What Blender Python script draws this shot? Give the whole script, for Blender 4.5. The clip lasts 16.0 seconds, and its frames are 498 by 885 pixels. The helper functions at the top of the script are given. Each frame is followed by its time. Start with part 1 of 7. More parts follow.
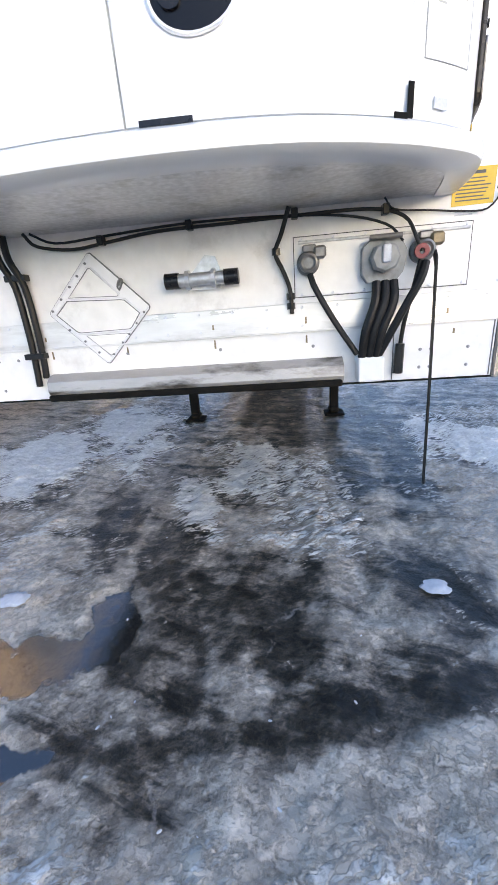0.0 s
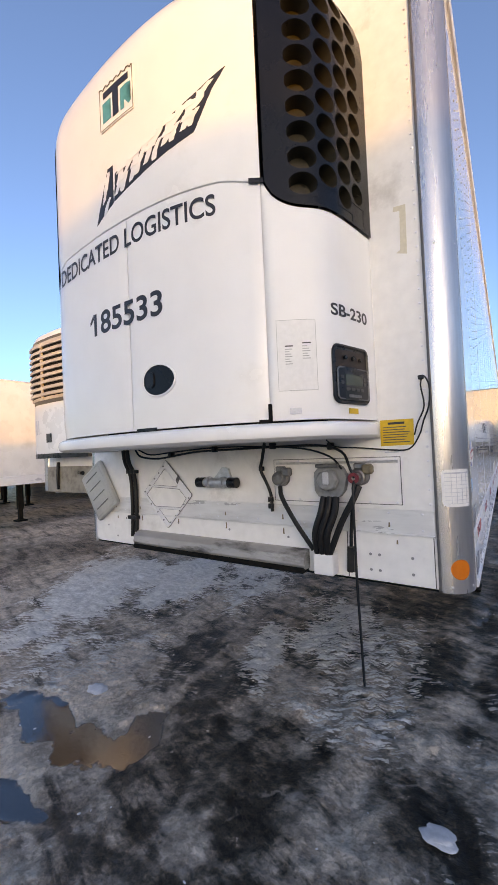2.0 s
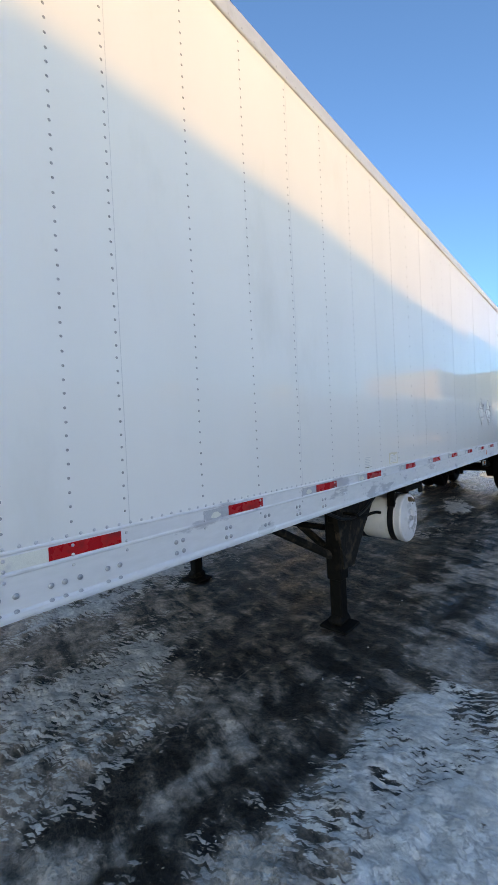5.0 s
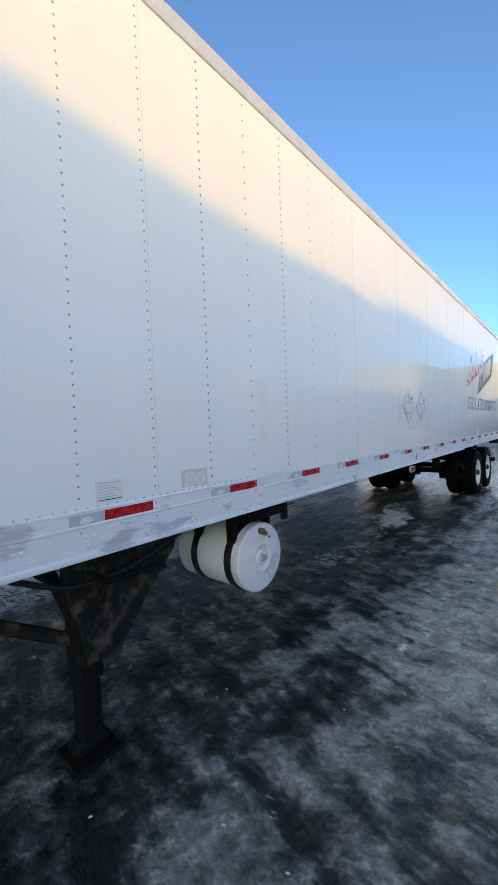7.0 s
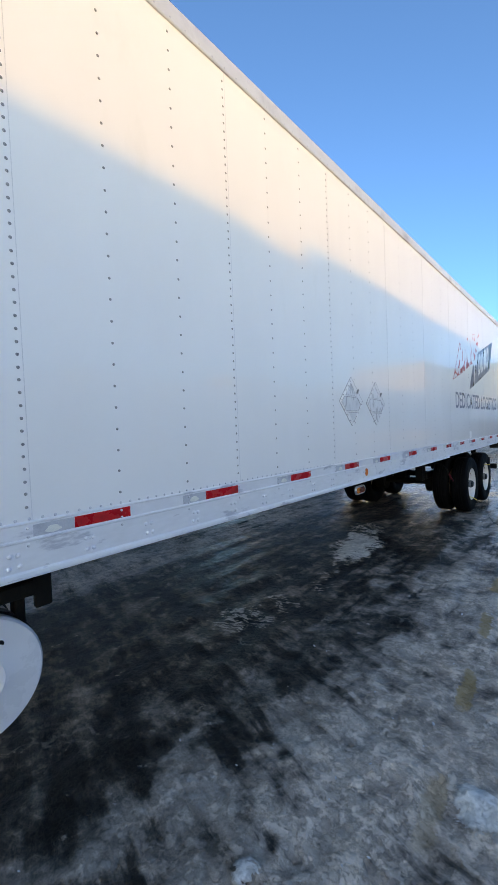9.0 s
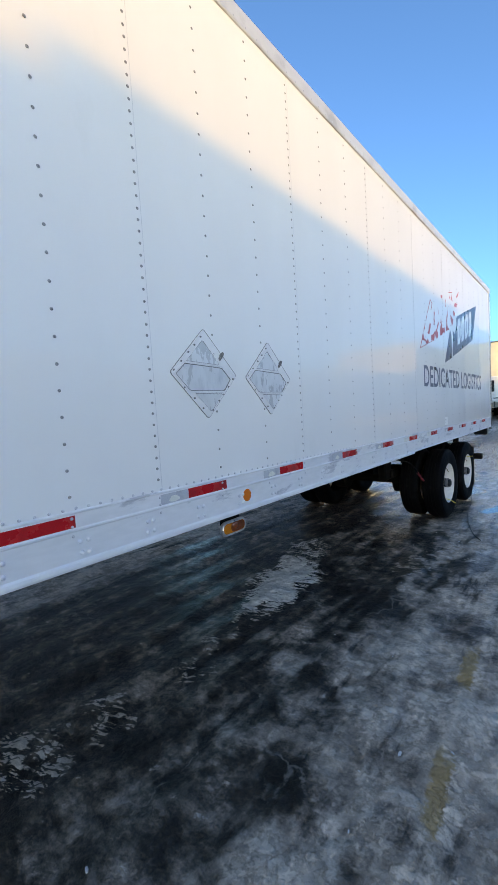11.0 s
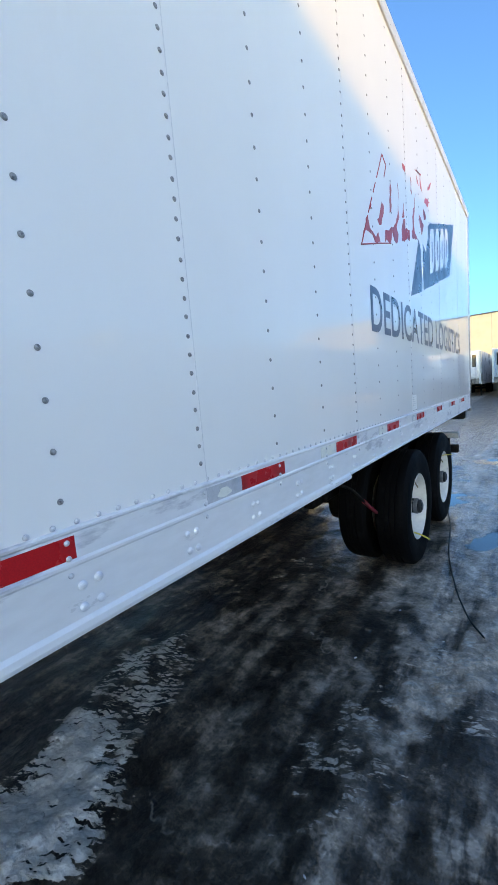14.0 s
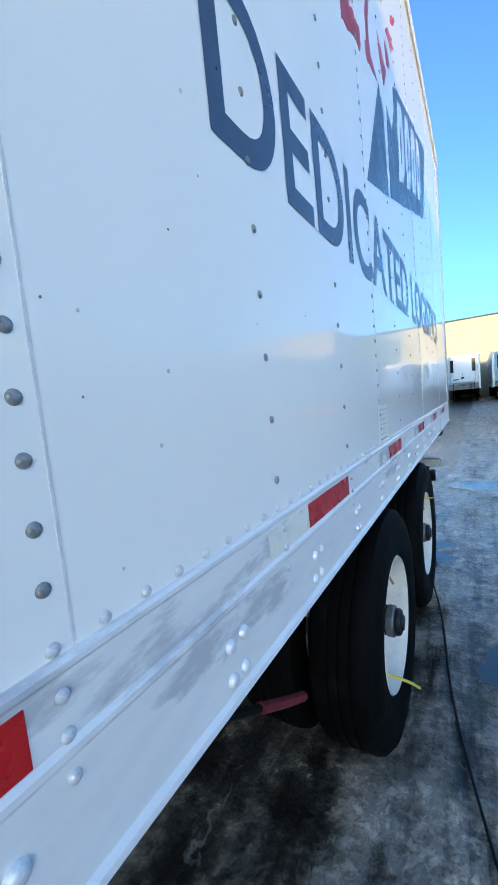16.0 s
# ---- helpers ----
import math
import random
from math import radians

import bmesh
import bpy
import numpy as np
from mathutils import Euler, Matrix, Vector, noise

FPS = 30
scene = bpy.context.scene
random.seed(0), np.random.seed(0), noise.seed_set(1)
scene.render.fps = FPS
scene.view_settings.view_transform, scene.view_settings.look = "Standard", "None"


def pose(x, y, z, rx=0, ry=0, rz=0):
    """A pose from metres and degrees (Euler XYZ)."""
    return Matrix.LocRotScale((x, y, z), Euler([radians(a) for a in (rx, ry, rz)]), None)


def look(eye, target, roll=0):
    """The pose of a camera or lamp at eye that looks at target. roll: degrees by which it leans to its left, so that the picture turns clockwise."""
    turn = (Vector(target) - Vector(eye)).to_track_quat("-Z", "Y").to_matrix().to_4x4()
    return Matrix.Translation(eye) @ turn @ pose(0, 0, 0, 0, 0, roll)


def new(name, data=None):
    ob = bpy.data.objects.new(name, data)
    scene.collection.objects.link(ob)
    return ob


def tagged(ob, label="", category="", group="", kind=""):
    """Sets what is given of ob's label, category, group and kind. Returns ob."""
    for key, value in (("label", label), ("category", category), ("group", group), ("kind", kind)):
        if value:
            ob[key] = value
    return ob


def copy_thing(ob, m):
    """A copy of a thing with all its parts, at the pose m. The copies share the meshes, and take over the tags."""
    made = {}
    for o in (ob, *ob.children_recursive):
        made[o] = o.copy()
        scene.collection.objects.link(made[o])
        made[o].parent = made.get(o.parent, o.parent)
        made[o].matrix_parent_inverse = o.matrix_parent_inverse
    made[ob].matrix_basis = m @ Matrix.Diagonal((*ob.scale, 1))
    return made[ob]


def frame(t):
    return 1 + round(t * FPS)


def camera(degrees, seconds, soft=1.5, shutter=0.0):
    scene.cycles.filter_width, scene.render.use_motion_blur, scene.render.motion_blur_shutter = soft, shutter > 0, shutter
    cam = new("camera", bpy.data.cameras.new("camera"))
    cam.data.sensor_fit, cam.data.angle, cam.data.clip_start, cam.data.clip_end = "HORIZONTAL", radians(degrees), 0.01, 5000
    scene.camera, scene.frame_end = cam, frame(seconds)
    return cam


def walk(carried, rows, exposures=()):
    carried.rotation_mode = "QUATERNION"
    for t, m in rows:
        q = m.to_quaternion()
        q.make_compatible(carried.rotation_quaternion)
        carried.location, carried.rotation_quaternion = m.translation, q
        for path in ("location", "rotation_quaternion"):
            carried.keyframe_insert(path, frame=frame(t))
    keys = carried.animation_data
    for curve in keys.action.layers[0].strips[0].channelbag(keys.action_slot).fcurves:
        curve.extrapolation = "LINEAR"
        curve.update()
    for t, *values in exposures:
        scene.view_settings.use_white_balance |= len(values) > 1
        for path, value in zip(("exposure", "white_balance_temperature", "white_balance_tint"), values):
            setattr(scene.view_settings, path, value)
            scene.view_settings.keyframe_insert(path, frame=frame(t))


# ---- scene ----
cam = camera(65.8, 16.0)
PATH = [
    (0, (-0.927, -1.454, 1.482), (-1.141, 0.418, 0.811), -4.5),
    (0.5, (-0.717, -1.765, 1.678), (-1.076, 0.156, 1.251), -0.0),
    (1, (-0.47, -1.848, 1.739), (-1.189, -0.003, 1.462), -2.9),
    (1.5, (-0.098, -1.797, 1.748), (-1.074, -0.053, 1.674), -3.2),
    (2, (0.139, -1.6, 1.76), (-0.972, 0.063, 1.803), -2.5),
    (2.5, (0.434, -1.319, 1.744), (-0.722, 0.312, 1.795), -2.4),
    (3, (0.732, -1.063, 1.737), (-0.507, 0.507, 1.777), -2.8),
    (3.5, (0.886, -0.628, 1.713), (-0.419, 0.886, 1.758), -2.95),
    (4, (1.124, -0.196, 1.688), (-0.214, 1.291, 1.707), -3.1),
    (4.5, (1.273, 0.237, 1.678), (-0.060, 1.729, 1.683), -3.1),
    (5, (1.391, 0.754, 1.692), (0.050, 2.238, 1.663), -2.7),
    (7.5, (1.719, 3.250, 1.710), (0.425, 4.774, 1.634), -2.0),
    (8, (1.741, 3.699, 1.696), (0.440, 5.217, 1.633), -2.2),
    (8.5, (1.699, 4.160, 1.701), (0.377, 5.660, 1.644), -1.9),
    (9, (1.680, 4.674, 1.696), (0.344, 6.161, 1.634), -2.3),
    (11.5, (1.373, 7.021, 1.693), (0.076, 8.538, 1.552), -3.8),
    (12, (1.242, 7.415, 1.648), (-0.011, 8.968, 1.506), -3.4),
    (12.5, (1.124, 7.862, 1.666), (-0.117, 9.419, 1.482), -4.4),
    (13, (1.029, 8.336, 1.661), (-0.189, 9.908, 1.451), -4.6),
    (13.5, (0.84, 8.801, 1.621), (-0.351, 10.392, 1.397), -4.8),
    (14, (0.755, 9.314, 1.606), (-0.428, 10.909, 1.376), -4.8),
    (14.5, (0.673, 9.757, 1.619), (-0.505, 11.357, 1.389), -4.7),
    (15, (0.49, 10.243, 1.619), (-0.679, 11.848, 1.379), -4.8),
    (15.5, (0.429, 10.727, 1.592), (-0.724, 12.345, 1.364), -5.6),
    (16, (0.294, 11.157, 1.561), (-0.734, 12.863, 1.373), -5.7),
]
walk(cam, [(t, look(eye, target, roll)) for t, eye, target, roll in PATH], exposures=[(0, 4.32, 31000, 22), (0.5, 3.95, 34000, 24), (1, 3.60, 40000, 27), (2.5, 3.24, 46000, 25), (3.5, 3.28, 26000, 17), (5, 3.19, 20500, 11), (9, 3.19, 17000, 10), (13, 3.36, 16200, 7), (14.5, 3.50, 14800, 5), (16, 3.58, 13800, 2)])

# ---- light ----
world = bpy.data.worlds.new("world")
scene.world = world
world.use_nodes = True
SUN_AZ, SUN_EL = 136.0, 3.1
wn = world.node_tree.nodes
sky = wn.new("ShaderNodeTexSky")
sky.sky_type = "NISHITA"
sky.sun_disc = False
sky.sun_elevation = radians(SUN_EL)
sky.sun_rotation = radians(SUN_AZ)
sky.altitude, sky.air_density, sky.dust_density, sky.ozone_density = 200, 0.52, 1.9, 4.4
wn["Background"].inputs["Strength"].default_value = 0.15
world.node_tree.links.new(sky.outputs[0], wn["Background"].inputs["Color"])

sun_data = bpy.data.lights.new("sun", "SUN")
sun_data.energy, sun_data.angle, sun_data.color = 0.215, radians(0.5), (1.0, 0.60, 0.0)
sun = new("sun", sun_data)
sd = Vector((math.sin(radians(SUN_AZ)) * math.cos(radians(SUN_EL)), math.cos(radians(SUN_AZ)) * math.cos(radians(SUN_EL)), math.sin(radians(SUN_EL))))
sun.matrix_world = look(sd * 60, (0, 0, 0))


# ---- materials ----
def mat(name, base, rough=0.5, metal=0.0, spec=0.5, grain=None, amount=0.12, dirt=None, dirt_scale=3.0, dirt_at=0.55, bump=0.0, bump_scale=60.0, stretch=(1, 1, 1), coat=0.0, rough_var=0.1, emit=0.0, dirt_soft=0.16):
    """A painted, metal or rubber surface with fine grain and broad dirt."""
    m = bpy.data.materials.new(name)
    m.use_nodes = True
    nt = m.node_tree
    n, l = nt.nodes, nt.links
    p = n["Principled BSDF"]
    p.inputs["Metallic"].default_value = metal
    p.inputs["Specular IOR Level"].default_value = spec
    p.inputs["Coat Weight"].default_value = coat
    p.inputs["Coat Roughness"].default_value = 0.06
    tc = n.new("ShaderNodeTexCoord")
    mp = n.new("ShaderNodeMapping")
    mp.inputs["Scale"].default_value = stretch
    l.new(tc.outputs["Object"], mp.inputs[0])
    fine = n.new("ShaderNodeTexNoise")
    fine.inputs["Scale"].default_value = grain or 40.0
    fine.inputs["Detail"].default_value = 4
    l.new(mp.outputs[0], fine.inputs["Vector"])
    broad = n.new("ShaderNodeTexNoise")
    broad.inputs["Scale"].default_value = dirt_scale
    broad.inputs["Detail"].default_value = 7
    broad.inputs["Roughness"].default_value = 0.62
    l.new(mp.outputs[0], broad.inputs["Vector"])
    vary = n.new("ShaderNodeMapRange")
    vary.inputs["From Min"].default_value, vary.inputs["From Max"].default_value = 0.3, 0.7
    vary.inputs["To Min"].default_value, vary.inputs["To Max"].default_value = 1 - amount, 1 + amount * 0.5
    l.new(fine.outputs[0], vary.inputs[0])
    mul = n.new("ShaderNodeMix")
    mul.data_type, mul.blend_type = "RGBA", "MULTIPLY"
    mul.inputs["Factor"].default_value = 1.0
    mul.inputs["A"].default_value = (*base, 1)
    l.new(vary.outputs[0], mul.inputs["B"])
    out = mul.outputs["Result"]
    mask = n.new("ShaderNodeMapRange")
    mask.inputs["From Min"].default_value, mask.inputs["From Max"].default_value = dirt_at, dirt_at + dirt_soft
    l.new(broad.outputs[0], mask.inputs[0])
    if dirt:
        mix = n.new("ShaderNodeMix")
        mix.data_type = "RGBA"
        mix.inputs["B"].default_value = (*dirt, 1)
        l.new(mask.outputs[0], mix.inputs["Factor"])
        l.new(out, mix.inputs["A"])
        out = mix.outputs["Result"]
    l.new(out, p.inputs["Base Color"])
    rr = n.new("ShaderNodeMapRange")
    rr.inputs["From Min"].default_value, rr.inputs["From Max"].default_value = 0.3, 0.7
    rr.inputs["To Min"].default_value, rr.inputs["To Max"].default_value = max(rough - rough_var, 0.02), min(rough + rough_var, 1)
    l.new(broad.outputs[0], rr.inputs[0])
    l.new(rr.outputs[0], p.inputs["Roughness"])
    if bump:
        bn = n.new("ShaderNodeTexNoise")
        bn.inputs["Scale"].default_value = bump_scale
        bn.inputs["Detail"].default_value = 3
        l.new(mp.outputs[0], bn.inputs["Vector"])
        bp = n.new("ShaderNodeBump")
        bp.inputs["Strength"].default_value = bump
        bp.inputs["Distance"].default_value = 0.01
        l.new(bn.outputs[0], bp.inputs["Height"])
        l.new(bp.outputs[0], p.inputs["Normal"])
    if emit:
        l.new(out, p.inputs["Emission Color"])
        p.inputs["Emission Strength"].default_value = emit
    return m


SIDE = mat("side_paint", (0.85, 0.85, 0.85), 0.035, grain=2.0, amount=0.03, dirt=(0.76, 0.76, 0.75), dirt_scale=1.3, dirt_at=0.60, bump=0.016, bump_scale=2.2, rough_var=0.015, spec=0.5, stretch=(1, 1, 0.45))
UNIT = mat("unit_paint", (0.80, 0.80, 0.79), 0.22, grain=5.0, amount=0.03, dirt=(0.70, 0.69, 0.66), dirt_scale=2.0, dirt_at=0.62, rough_var=0.06)
NOSE = mat("nose_paint", (0.80, 0.79, 0.77), 0.42, grain=18.0, amount=0.06, dirt=(0.55, 0.53, 0.50), dirt_scale=4.0, dirt_at=0.58, bump=0.05, bump_scale=30)
ALU = mat("aluminium", (0.80, 0.81, 0.83), 0.36, metal=0.10, grain=30, amount=0.05, dirt=(0.52, 0.53, 0.57), dirt_scale=4.2, dirt_at=0.575, dirt_soft=0.045, stretch=(1, 0.42, 1.5), rough_var=0.12)
BAND = mat("brushed_band", (0.76, 0.755, 0.745), 0.32, metal=0.35, grain=14, amount=0.12, dirt=(0.50, 0.48, 0.46), dirt_scale=5, dirt_at=0.52, stretch=(0.3, 1, 1.5))
KEYPAD = mat("grey_keys", (0.05, 0.053, 0.053), 0.4)
SOCK = mat("socket_plastic", (0.22, 0.235, 0.24), 0.45, grain=40, amount=0.15, dirt=(0.13, 0.13, 0.13), dirt_scale=12)
STEEL = mat("stainless", (0.52, 0.52, 0.53), 0.27, metal=0.8, grain=90, amount=0.08, dirt=(0.55, 0.55, 0.55), dirt_scale=3.0, dirt_at=0.62, stretch=(1, 1, 0.06), rough_var=0.07)
TOPRAIL = mat("roof_rail", (0.74, 0.74, 0.75), 0.40, metal=0.35, grain=12, amount=0.05, dirt=(0.52, 0.52, 0.54), dirt_scale=3.0)
GALV = mat("galvanised", (0.60, 0.61, 0.62), 0.45, metal=0.8, grain=50, amount=0.2, dirt=(0.40, 0.40, 0.38), dirt_scale=8)
FRAME = mat("frame_steel", (0.008, 0.007, 0.006), 0.75, spec=0.12, grain=25, amount=0.35, dirt=(0.024, 0.019, 0.016), dirt_scale=6, dirt_at=0.56, bump=0.2)
MUDDY = mat("muddy_steel", (0.012, 0.010, 0.008), 0.75, spec=0.2, grain=20, amount=0.35, dirt=(0.075, 0.058, 0.046), dirt_scale=9, dirt_at=0.5, bump=0.3)
BLACK = mat("black_plastic", (0.011, 0.011, 0.013), 0.30, spec=0.3, grain=60, amount=0.2, dirt=(0.022, 0.022, 0.022), dirt_scale=6)
CUP = mat("dark_cup", (0.005, 0.005, 0.006), 0.26, spec=0.25)
CUP_IN = mat("cup_inside", (0.030, 0.026, 0.020), 0.35, spec=0.3)
DARK = mat("dark_inside", (0.006, 0.006, 0.006), 0.85, spec=0.2)
RUBBER = mat("tyre_rubber", (0.0035, 0.0035, 0.004), 0.62, spec=0.07, grain=70, amount=0.3, dirt=(0.009, 0.009, 0.010), dirt_scale=7, dirt_at=0.55, bump=0.15, bump_scale=50)
RIM = mat("rim_paint", (0.74, 0.71, 0.66), 0.45, grain=22, amount=0.1, dirt=(0.15, 0.075, 0.03), dirt_scale=13, dirt_at=0.62, bump=0.1)
TANKM = mat("tank_paint", (0.72, 0.73, 0.75), 0.3, grain=8, amount=0.05, dirt=(0.5, 0.49, 0.47), dirt_scale=5, dirt_at=0.66)
RED = mat("red_tape", (0.66, 0.014, 0.018), 0.28, grain=400, amount=0.12, dirt=(0.32, 0.02, 0.02), dirt_scale=9)
WTAPE = mat("white_tape", (0.80, 0.80, 0.74), 0.3, grain=300, amount=0.08, dirt=(0.62, 0.63, 0.62), dirt_scale=14, dirt_at=0.55)
GTAPE = mat("grey_tape", (0.50, 0.53, 0.57), 0.4, grain=200, amount=0.10, dirt=(0.38, 0.40, 0.44), dirt_scale=14, dirt_at=0.5)
INK = mat("dark_vinyl", (0.020, 0.020, 0.023), 0.4, grain=60, amount=0.15)
NAVY = mat("navy_vinyl", (0.032, 0.066, 0.125), 0.32, grain=30, amount=0.12, dirt=(0.08, 0.12, 0.18), dirt_scale=5, dirt_at=0.62)
REDV = mat("red_vinyl", (0.52, 0.03, 0.04), 0.4, grain=30, amount=0.15)
TEAL = mat("teal_vinyl", (0.03, 0.30, 0.32), 0.4)
BLUE = mat("blue_sticker", (0.015, 0.29, 0.52), 0.35)
LOGOBLUE = mat("emblem_blue", (0.05, 0.13, 0.38), 0.35)
LOGORED = mat("emblem_red", (0.42, 0.02, 0.04), 0.35)
WHITE = mat("white_sticker", (0.74, 0.74, 0.73), 0.45, grain=60, amount=0.05)
CREAM = mat("old_sticker", (0.66, 0.60, 0.48), 0.6, grain=60, amount=0.08)
YELLOW = mat("yellow_sticker", (0.72, 0.40, 0.03), 0.4, grain=80, amount=0.08)
ORANGE = mat("orange_sticker", (0.85, 0.16, 0.01), 0.45, grain=80, amount=0.05)
AMBER = mat("amber_lens", (0.75, 0.18, 0.01), 0.15, grain=200, amount=0.25, spec=0.7)
DEEPAMBER = mat("deep_amber", (0.20, 0.035, 0.006), 0.18, grain=150, amount=0.3, spec=0.7)
PLATE = mat("dark_plate", (0.06, 0.065, 0.07), 0.35, metal=0.6, grain=120, amount=0.4)
SEAL = mat("seam_shade", (0.09, 0.09, 0.092), 0.5)
PAD = mat("grey_plastic", (0.40, 0.42, 0.40), 0.5, grain=40, amount=0.08, dirt=(0.30, 0.31, 0.29), dirt_scale=5)
CAST = mat("cast_metal", (0.20, 0.20, 0.20), 0.45, metal=0.7, grain=60, amount=0.2, dirt=(0.16, 0.15, 0.14), dirt_scale=20)
BRASS = mat("dull_brass", (0.24, 0.18, 0.12), 0.5, metal=0.6, grain=60, amount=0.25)
CABLE = mat("black_cable", (0.010, 0.010, 0.011), 0.5, spec=0.3, grain=90, amount=0.2)
SCREEN = mat("lcd_screen", (0.045, 0.060, 0.040), 0.2, grain=50, amount=0.08)
REDKNOB = mat("red_plastic", (0.24, 0.016, 0.024), 0.45, grain=50, amount=0.2, dirt=(0.12, 0.02, 0.02), dirt_scale=30)
RECESS = mat("dark_recess", (0.035, 0.022, 0.017), 0.5, spec=0.3)
BROWN = mat("brown_plastic", (0.10, 0.083, 0.058), 0.5, grain=20, amount=0.12)
BEIGE = mat("beige_plastic", (0.48, 0.43, 0.38), 0.5, grain=20, amount=0.1)
WALLY = mat("warehouse_wall", (0.66, 0.60, 0.46), 0.8, grain=1.2, amount=0.08, dirt=(0.55, 0.49, 0.38), dirt_scale=0.2, bump=0.1, bump_scale=4)
PINKW = mat("annex_wall", (0.62, 0.50, 0.46), 0.8, grain=1.0, amount=0.06, dirt=(0.52, 0.43, 0.40), dirt_scale=0.25, bump=0.1, bump_scale=4)
FARW = mat("parked_white", (0.74, 0.74, 0.74), 0.3, grain=3, amount=0.05, dirt=(0.6, 0.59, 0.57), dirt_scale=1.2)
APRON_GREY = mat("apron_grey", (0.26, 0.24, 0.21), 0.6, grain=14, amount=0.15, dirt=(0.15, 0.13, 0.11), dirt_scale=5, dirt_at=0.5)
YSTRAP = mat("yellow_strap", (0.72, 0.56, 0.10), 0.5)


# ---- building blocks ----
def part(name, bm, material, parent=None, label="", smooth=None):
    """Links a bmesh as one mesh object, under a thing or a part."""
    me = bpy.data.meshes.new(name)
    bmesh.ops.recalc_face_normals(bm, faces=bm.faces)
    bm.to_mesh(me)
    bm.free()
    for m in material if isinstance(material, (list, tuple)) else [material]:
        me.materials.append(m)
    if smooth is not None:
        for f in me.polygons:
            f.use_smooth = True
        me.set_sharp_from_angle(angle=radians(smooth))
    ob = new(name, me)
    if parent:
        ob.parent = parent
    if label:
        tagged(ob, label=label)
    return ob


def shared(name, me, parent, m):
    """One more object on a mesh that exists."""
    ob = new(name, me)
    ob.parent = parent
    ob.matrix_basis = m
    return ob


def thing(name, label, category, group="", kind="", at=(0, 0, 0)):
    ob = new(name)
    ob.location = at
    ob.empty_display_size = 0.2
    return tagged(ob, label, category, group, kind)


def box(bm, lo, hi, bevel=0.0, m=None, seg=1):
    """A box between two corners, with its edges broken."""
    c = [(a + b) / 2 for a, b in zip(lo, hi)]
    s = [abs(b - a) for a, b in zip(lo, hi)]
    r = bmesh.ops.create_cube(bm, size=1, matrix=Matrix.Translation(c) @ Matrix.Diagonal((*s, 1)))
    vs = r["verts"]
    if bevel:
        es = list({e for v in vs for e in v.link_edges})
        r = bmesh.ops.bevel(bm, geom=es, offset=min(bevel, min(s) * 0.45), segments=seg, affect="EDGES", profile=0.5)
        vs = list({v for f in r["faces"] for v in f.verts} | {v for v in vs if v.is_valid})
    if m is not None:
        bmesh.ops.transform(bm, matrix=m, verts=vs)
    return bm


def bx(lo, hi, bevel=0.0, m=None, seg=1):
    return box(bmesh.new(), lo, hi, bevel, m, seg)


def axis_matrix(a, b):
    d = Vector(b) - Vector(a)
    return Matrix.Translation(a) @ d.to_track_quat("Z", "Y").to_matrix().to_4x4(), d.length


def lathe(bm, profile, m=None, seg=32, close=False):
    """Turns (radius, height) pairs round z."""
    rings = []
    m = m or Matrix()
    for r, h in profile:
        if r < 1e-6:
            rings.append([bm.verts.new(m @ Vector((0, 0, h)))])
        else:
            rings.append([bm.verts.new(m @ Vector((r * math.cos(2 * math.pi * i / seg), r * math.sin(2 * math.pi * i / seg), h))) for i in range(seg)])
    pairs = list(zip(rings, rings[1:])) + ([(rings[-1], rings[0])] if close else [])
    for a, b in pairs:
        for i in range(seg):
            j = (i + 1) % seg
            q = [a[i % len(a)], a[j % len(a)], b[j % len(b)], b[i % len(b)]]
            q = [v for k, v in enumerate(q) if v not in q[:k]]
            if len(q) > 2:
                bm.faces.new(q)
    return bm


def rod(bm, a, b, r, seg=12, r2=None):
    m, d = axis_matrix(a, b)
    r2 = r if r2 is None else r2
    return lathe(bm, [(0, 0), (r, 0), (r2, d), (0, d)], m, seg)


def tube(bm, pts, r, seg=8, closed=False, smooth=4):
    """A round hose along points, rounded by a spline."""
    P = [Vector(p) for p in pts]
    if smooth > 1:
        Q = []
        n = len(P)
        for i in range(n if closed else n - 1):
            p0, p1, p2, p3 = (P[(i - 1) % n] if closed or i > 0 else P[0] * 2 - P[1]), P[i], P[(i + 1) % n], (P[(i + 2) % n] if closed or i + 2 < n else P[-1] * 2 - P[-2])
            for k in range(smooth):
                t = k / smooth
                Q.append(0.5 * ((2 * p1) + (p2 - p0) * t + (2 * p0 - 5 * p1 + 4 * p2 - p3) * t * t + (3 * p1 - p0 - 3 * p2 + p3) * t ** 3))
        if not closed:
            Q.append(P[-1])
        P = Q
    rings = []
    up = Vector((0.13, 0.21, 0.97))
    n = len(P)
    for i, p in enumerate(P):
        t = (P[(i + 1) % n] - P[i - 1]) if closed else (P[min(i + 1, n - 1)] - P[max(i - 1, 0)])
        t.normalize()
        a = t.cross(up)
        if a.length < 0.1:
            a = t.cross(Vector((1, 0, 0)))
        a.normalize()
        b = a.cross(t)
        up = b if b.length > 0 else up
        rings.append([bm.verts.new(p + (a * math.cos(2 * math.pi * k / seg) + b * math.sin(2 * math.pi * k / seg)) * r) for k in range(seg)])
    for i in range(n if closed else n - 1):
        A, B = rings[i], rings[(i + 1) % n]
        for k in range(seg):
            bm.faces.new((A[k], A[(k + 1) % seg], B[(k + 1) % seg], B[k]))
    if not closed:
        bm.faces.new(rings[0])
        bm.faces.new(rings[-1])
    return bm


